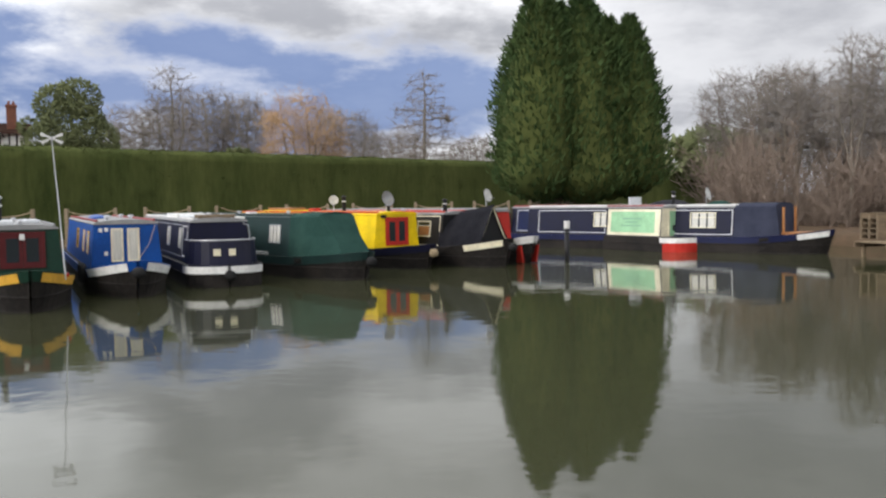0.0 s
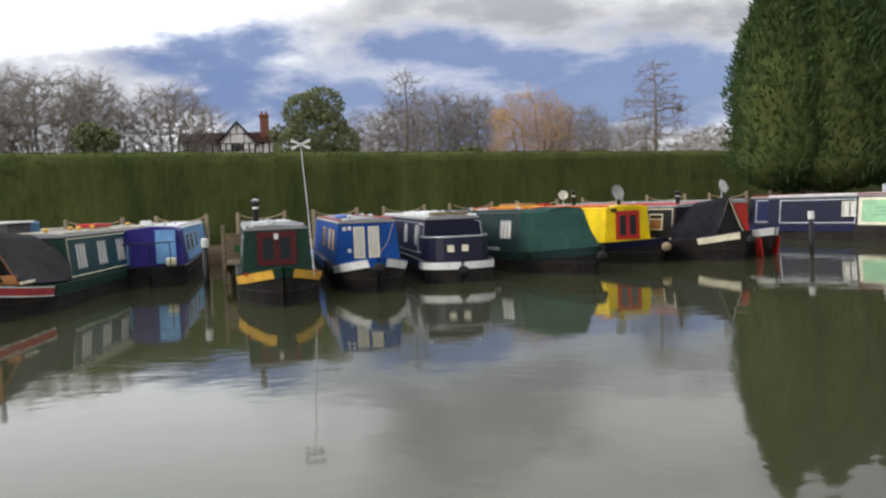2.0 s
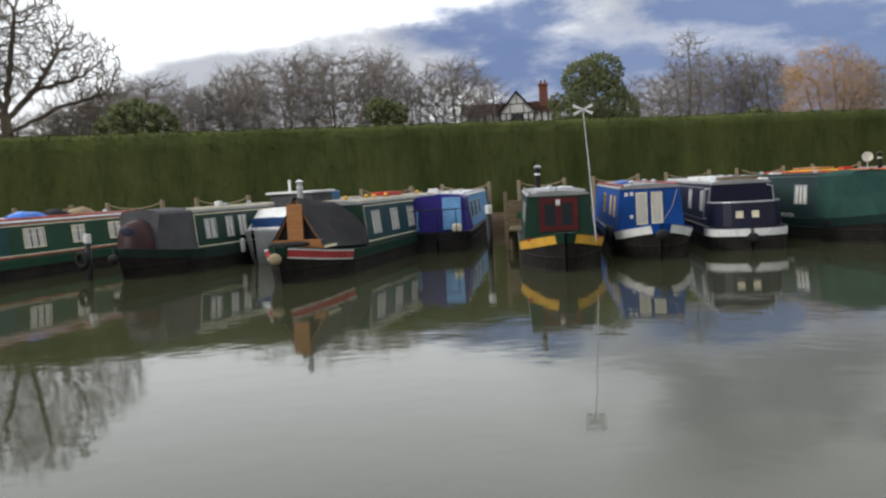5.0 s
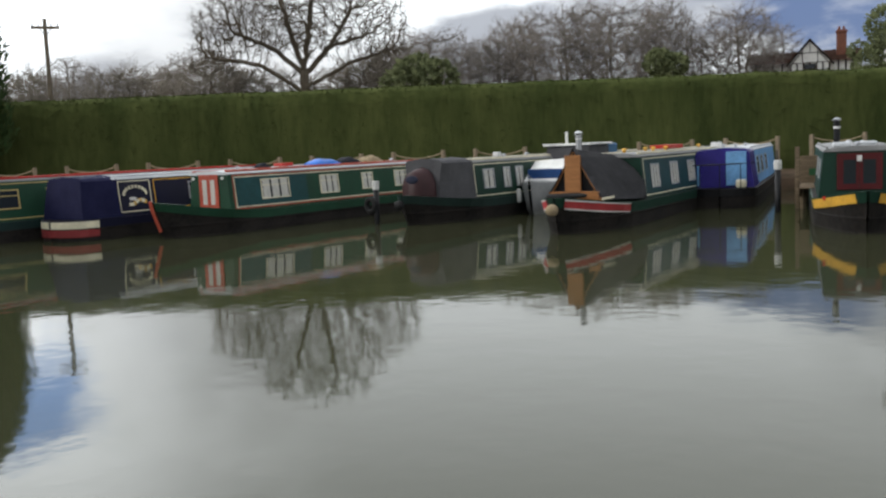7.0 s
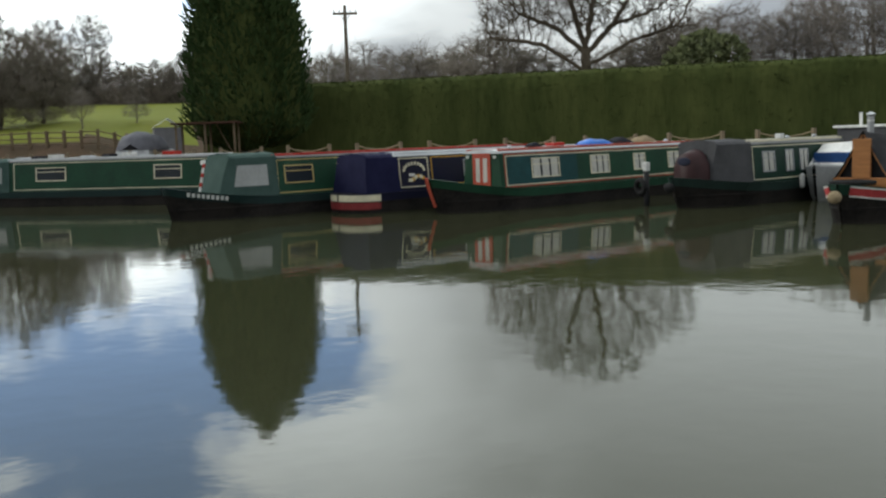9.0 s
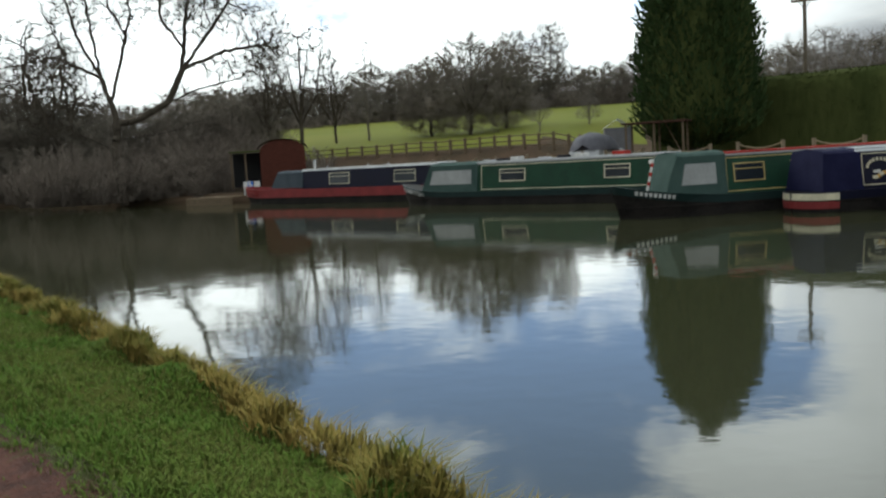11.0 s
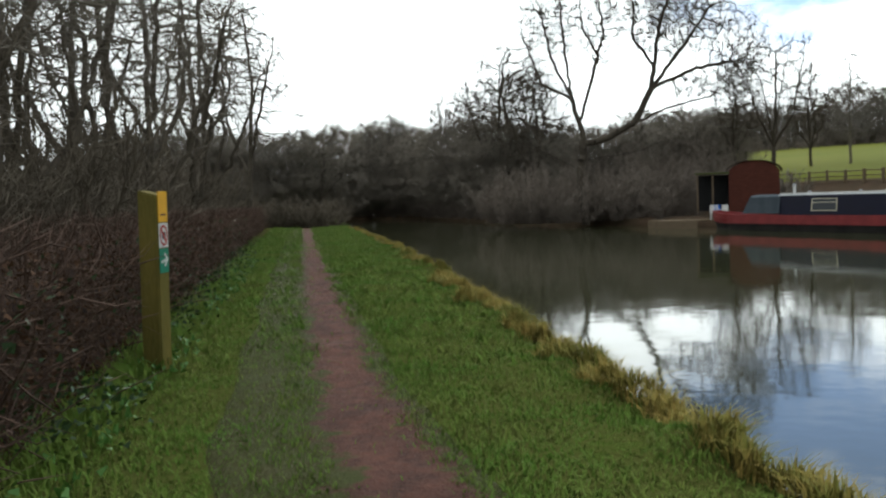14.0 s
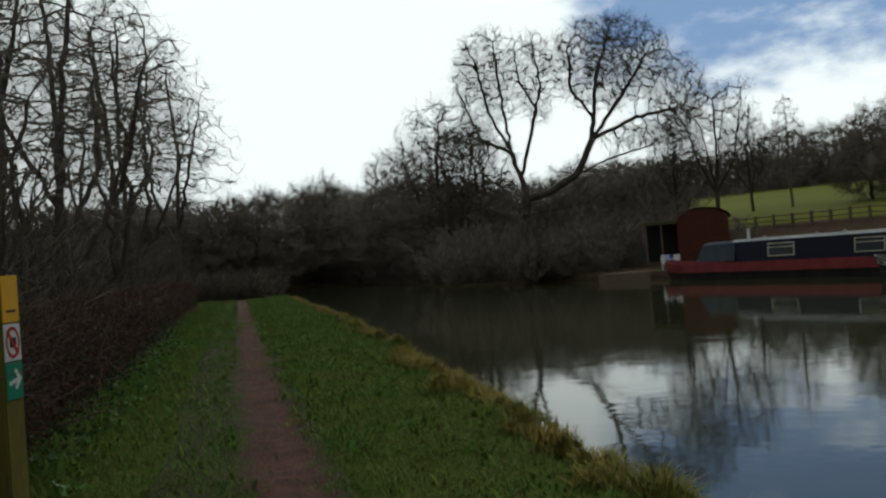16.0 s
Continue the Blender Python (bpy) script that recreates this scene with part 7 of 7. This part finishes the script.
loft(bm, [[(x, yy, zz2) for yy, zz2 in arc] for x in (-1.7, 1.35)])
bmesh.ops.solidify(bm, geom=bm.faces[:], thickness=0.06)
part("curved_roof", bm, TILE, sh)
bm = bmesh.new()
vs = [bm.verts.new((1.22, yy * 0.88, zz2 - 0.06)) for yy, zz2 in arc]
bm.faces.new(vs)
part("gable_board", bm, REDWOOD, sh)
part("lean_to_roof", boxed(-1.6, 1.4, -3.65, -1.5, 2.45, 2.53, 0.01), mat("mossy_sheet", (0.13, 0.16, 0.05), (0.08, 0.09, 0.04), 2, 0.9, 0.3), sh, "mossy sheet roof")
part("lean_to_back", boxed(-1.6, -1.5, -3.55, -1.55, 0, 2.4, 0.01), BLACK, sh)
for yy in (-3.55, -2.6):
    part("lean_to_post", boxed(1.2, 1.3, yy, yy + 0.1, 0, 2.45, 0.01), OLDWOOD, sh)

# post and rail fence above the bank
froot = thing("field_fence", 0, 0, 0, 0, "weathered post and rail fence along the meadow", "fence")
prev = None
post_bm = boxed(-0.08, 0.08, -0.08, 0.08, -0.4, 1.25, 0.01)
post_me = part("post", post_bm, OLDWOOD, froot)


def fence_spot(yaw):
    d = 44.0
    while d < 110 and not (shore_off(*polar(yaw, d)) > 9.6 and d > 52):
        d += 0.1
    return polar(yaw, d)


x, y = fence_spot(81.2)
post_me.matrix_basis = pose(x, y, land(x, y))
for k in range(24):
    x, y = fence_spot(81.2 + k * 0.9)
    z = land(x, y)
    if k:
        ob = new("post", post_me.data)
        ob.parent = froot
        ob.matrix_basis = pose(x, y, z, 0, 0, 20 * k)
    q = Vector((x, y, z))
    if prev is not None:
        for h in (0.45, 0.80, 1.12):
            part("rail", tube([prev + Vector((0, 0, h)), q + Vector((0, 0, h + 0.02))], 0.045, 4), OLDWOOD, froot)
    prev = q

# grey shelter, frame and covered dinghy near the cypress
gx, gy = polar(81.0, 56)
gs = thing("garden_store", gx, gy, land(gx, gy) + 0.1, -5, "small grey plastic storage shed with a pitched top", "shed")
part("body", boxed(-0.7, 0.7, -0.75, 0.75, 0, 2.6, 0.03), mat("grey_panel", (0.22, 0.22, 0.24), (0.15, 0.15, 0.165), 2, 0.7, 0.1), gs)
bm = bmesh.new()
loft(bm, [[(x, -0.85, 2.58), (x, 0, 3.1), (x, 0.85, 2.58)] for x in (-0.8, 0.8)])
bmesh.ops.solidify(bm, geom=bm.faces[:], thickness=0.06)
part("roof", bm, PALEROOF, gs)
gx, gy = polar(78.7, 45)
gz = thing("open_shelter", gx, gy, 0.6, 70, "open timber frame shelter with a brown sheet roof", "shelter")
for ax in (-1.3, 0, 1.3):
    for ay in (-0.8, 0.8):
        part("post", boxed(ax - 0.05, ax + 0.05, ay - 0.05, ay + 0.05, -0.1, 2.6, 0.01), OLDWOOD, gz)
part("roof_sheet", boxed(-1.5, 1.5, -1.0, 1.0, 2.6, 2.68, 0.01), TILE, gz)
part("brace", tube([(1.3, 0.8, 0.6), (0.3, 0.8, 2.6)], 0.035, 5), OLDWOOD, gz)
gx, gy = polar(82.3, 50)
dn = thing("covered_dinghy", gx, gy, 1.2, -35, "small boat under a grey canvas cover on the bank", "boat")
bm = bmesh.new()
loft(bm, [[(x, w, 0.9), (x, w * 0.8, 1.3 + h), (x, 0, 1.55 + h), (x, -w * 0.8, 1.3 + h), (x, -w, 0.9)] for x, w, h in ((-1.6, 0.1, -0.3), (-1.2, 0.8, -0.1), (-0.3, 1.0, 0.25), (0.7, 1.0, 0.3), (1.3, 0.9, 0.0), (1.5, 0.5, -0.35))])
part("cover", bm, mat("pale_canvas", (0.16, 0.16, 0.18), (0.09, 0.09, 0.11), 2, 0.8, 0.4, bscale=1), dn, "", True)
part("hull", boxed(-1.5, 1.4, -0.9, 0.9, 0.0, 0.92, 0.12), PALEROOF, dn)

# telegraph pole
gx, gy = polar(70.3, 62)
tp = thing("telegraph_pole", gx, gy, 0.5, -20, "wooden telegraph pole with a crossarm", "pole")
part("pole", tube([(0, 0, -0.5), (0, 0, 10.4)], [0.16, 0.11], 10), BARK, tp, "", True)
part("crossarm", boxed(-0.06, 0.06, -0.8, 0.8, 9.8, 9.95, 0.01), OLDWOOD, tp)
for yy in (-0.7, -0.35, 0.35, 0.7):
    part("insulator", tube([(0, yy, 9.95), (0, yy, 10.15)], [0.05, 0.035], 8), PALEROOF, tp)
for yy in (-0.35, 0.35):
    part("brace", tube([(0, yy, 9.85), (0, 0, 9.3)], 0.03, 5), METAL, tp)

# half-timbered house
hx, hy = polar(26.55, 120)
ho = thing("house", hx, hy, 1.3, 26, "half-timbered white house with a brown tiled roof", "house")
TIMBER = mat("black_timber", (0.015, 0.013, 0.012), (0.03, 0.026, 0.022), 4, 0.8, 0.2)
part("wall", boxed(-6.5, 5.4, 0.5, 6.5, -1.6, 9.3), PLASTER, ho, "white plaster wall")
part("gable_wall", boxed(-2.0, 2.2, -0.6, 0.6, -1.6, 9.2), PLASTER, ho)
bm = bmesh.new()
vs = [bm.verts.new(c) for c in ((-2.2, -0.62, 9.0), (2.4, -0.62, 9.0), (0.1, -0.62, 11.5), (-2.2, 3.0, 9.0), (2.4, 3.0, 9.0), (0.1, 3.0, 11.5))]
for q in ((0, 1, 2), (3, 5, 4), (0, 2, 5, 3), (1, 4, 5, 2), (0, 3, 4, 1)):
    bm.faces.new([vs[k] for k in q])
part("gable", bm, PLASTER, ho)
for x0, z0, x1, z1 in ((-2.5, 8.75, 0.1, 11.75), (2.7, 8.75, 0.1, 11.75)):
    part("gable_roof_slope", tube([(x0, -0.8, z0), (x1, -0.8, z1)], 0.11, 4), TIMBER, ho, "dark barge board")
    bm = bmesh.new()
    loft(bm, [[(x0, yy, z0 + 0.05), (x1, yy, z1 + 0.05)] for yy in (-0.9, 3.5)])
    bmesh.ops.solidify(bm, geom=bm.faces[:], thickness=0.12)
    part("gable_roof", bm, TILE, ho)
for x0, z0, x1, z1 in ((-2.0, 9.05, 2.2, 9.05), (-1.3, 10.2, 1.5, 10.2), (-0.75, 9.05, -0.75, 10.9), (0.1, 10.2, 0.1, 11.4), (0.95, 9.05, 0.95, 10.9), (-1.9, 9.05, -0.9, 10.2), (2.1, 9.05, 1.1, 10.2), (-2.0, 8.2, 2.2, 8.2)):
    part("timber", tube([(x0, -0.66, z0), (x1, -0.66, z1)], 0.055, 4), TIMBER, ho)
for xx in [-2.0 + 0.7 * k for k in range(7)]:
    part("timber", boxed(xx - 0.08, xx + 0.08, -0.68, -0.6, 7.0, 9.0), TIMBER, ho)
for xx in (-6.0, -5.0, -4.0, -3.0, 3.2, 4.0, 4.8):
    part("timber", boxed(xx - 0.09, xx + 0.09, 0.42, 0.5, 6.0, 9.3), TIMBER, ho)
bm = bmesh.new()
loft(bm, [[(xx, 0.0, 9.2), (xx, 3.5, 10.7), (xx, 7.0, 9.2)] for xx in (-7.0, 5.8)])
bmesh.ops.solidify(bm, geom=bm.faces[:], thickness=0.15)
part("roof", bm, TILE, ho)
chm = part("chimney_stack", boxed(3.0, 4.1, 1.6, 2.6, 9, 12.8, 0.03), BRICK, ho, "tall red brick chimney")
part("chimney_cap", boxed(2.9, 4.2, 1.5, 2.7, 12.5, 12.7, 0.02), BRICK, chm)
for xx in (3.3, 3.8):
    part("chimney_pot", tube([(xx, 2.1, 12.8), (xx, 2.1, 13.2)], [0.16, 0.13], 10), BRICK, chm)
wn = part("window", boxed(-0.5, 0.7, -0.7, -0.6, 8.3, 8.9), TIMBER, ho)
part("pane", boxed(-0.42, 0.62, -0.72, -0.69, 8.36, 8.84), GLASS, wn)

# ---- grass ----
def blades(name, label, spots, hmin, hmax, material, seed, width=0.006, bend=0.5):
    rng = np.random.default_rng(seed)
    n = len(spots)
    h = rng.uniform(hmin, hmax, (n, 1))
    a = rng.uniform(0, 6.283, n)
    side = np.stack([np.cos(a), np.sin(a), np.zeros(n)], 1)
    out = np.stack([-np.sin(a), np.cos(a), np.zeros(n)], 1) * h * rng.uniform(0.1, bend, (n, 1))
    w = width * rng.uniform(0.7, 1.4, (n, 1))
    up = np.array([[0, 0, 1.0]])
    mid = spots + out * 0.35 + up * h * 0.6
    tip = spots + out + up * h * rng.uniform(0.75, 1.0, (n, 1))
    vs = np.stack([spots - side * w, spots + side * w, mid + side * w * 0.8, mid - side * w * 0.8, tip], 1).reshape(-1, 3)
    b2 = np.arange(n)[:, None] * 5
    f = np.concatenate([b2 + np.array([[0, 1, 2]]), b2 + np.array([[0, 2, 3]]), b2 + np.array([[3, 2, 4]])], 0)
    return tagged(raw(name, vs, f, material), label, "grass", kind="stuff")


def ground_points(n, seed, umin, umax, power, vfun, keepfun):
    rng = np.random.default_rng(seed)
    out = []
    while len(out) < n:
        u = umin + (umax - umin) * rng.uniform(0, 1) ** power
        v = vfun(u, rng)
        if keepfun(u, v, rng):
            q = uv(u, v)
            out.append((q.x, q.y, near_height(u, v) + (0.006 if abs(v - path_mid(u)) < 0.8 else -0.008)))
    return np.array(out)


def off_path(u, v, rng):
    d = abs(v - path_mid(u))
    worn = 0.22 + 0.13 * noise.noise((u * 0.9, v * 0.9, 3.3)) + 0.12 * noise.noise((u * 4.0, v * 4.0, 1.3))
    bare = 1.0 if d > worn + 0.22 else max(0.0, (d - worn) / 0.22)
    strip = math.exp(-((v - path_mid(u) + 0.66) / 0.22) ** 2) * (0.75 + 0.5 * noise.noise((u * 0.5, 2.2, 6.6)))
    patch = 0.72 + 0.55 * noise.noise((u * 1.4, v * 1.4, 8.1))
    return rng.random() < 0.012 + bare * (1 - 0.9 * min(1.0, max(0.0, strip))) * patch


pts = ground_points(230000, 41, 0.5, 46, 2.2, lambda u, rng: rng.uniform(-2.0 - 0.012 * u, bank_edge(u) - 0.02), off_path)
pts = np.concatenate([pts, ground_points(75000, 49, -9, 0.5, 0.42, lambda u, rng: rng.uniform(-2.0, bank_edge(u) - 0.02), off_path)])
blades("grass", "short wet green winter grass on the bank", pts, 0.016, 0.055, GRASS, 42, 0.0045, 1.5)
rt = np.random.default_rng(43)
spots = []
u = -8.0
while u < 60:
    u += rt.uniform(0.10, 0.34) * (1 + 0.02 * max(0, u))
    v = bank_edge(u) - abs(rt.normal(0, 0.16)) + 0.05
    wide = rt.uniform(0.09, 0.24)
    n = int(rt.uniform(200, 430) * wide / 0.16 / (1 + 0.03 * max(0, u)))
    mound = rt.uniform(0.03, 0.17)
    for k in range(n):
        r, a = wide * math.sqrt(rt.random()), rt.uniform(0, 6.283)
        du, dv = r * math.cos(a) * 1.25, r * math.sin(a)
        q = uv(u + du, v + dv)
        spots.append((q.x, q.y, near_height(u + du, min(v + dv, bank_edge(u + du) - 0.02)) + mound * (1 - (r / wide) ** 2) - 0.02 - 0.5 * max(0.0, v + dv - bank_edge(u + du))))
blades("bank_tussocks", "straw and olive tussocks overhanging the water", np.array(spots), 0.05, 0.17, DRYGRASS, 44, 0.005, 1.7)
pts = ground_points(14000, 45, 0.5, 45, 1.8, lambda u, rng: -1.75 - 0.012 * u + rng.normal(0, 0.16), lambda u, v, rng: True)
blades("verge_grass", "longer green grass along the hedge foot", pts, 0.06, 0.18, GRASS, 46, 0.006, 1.3)
pts = ground_points(40000, 47, 10, 80, 1.1, lambda u, rng: rng.uniform(-2.2, bank_edge(u) - 0.02), lambda u, v, rng: rng.random() < (u - 10) / 22 and off_path(u, v, rng))
blades("distant_grass", "green winter grass along the far towpath", pts, 0.04, 0.10, GRASS, 48, 0.014, 1.3)
R5 = np.random.default_rng(90)
pts = []
for k in range(170):
    u, v = 1.5 + 26 * R5.uniform(0, 1) ** 1.6, -1.45 - abs(R5.normal(0, 0.35))
    q = uv(u, v)
    for j in range(7):
        pts.append((q.x + R5.normal(0, 0.06), q.y + R5.normal(0, 0.06), near_height(u, v) + 0.04 + R5.uniform(0, 0.06)))
v, f = leaf_cloud(np.array(pts), np.tile(np.array([[0, 0, 0.6]]), (len(pts), 1)), 0.032, R5, 0.9, 1.4, 0.2)
tagged(raw("verge_weeds", v, f, mat("weed_leaf", (0.05, 0.14, 0.02), (0.10, 0.22, 0.05), 3, 0.55, island=0.5), None), "broad-leaved weeds at the hedge foot", "weeds", kind="stuff")
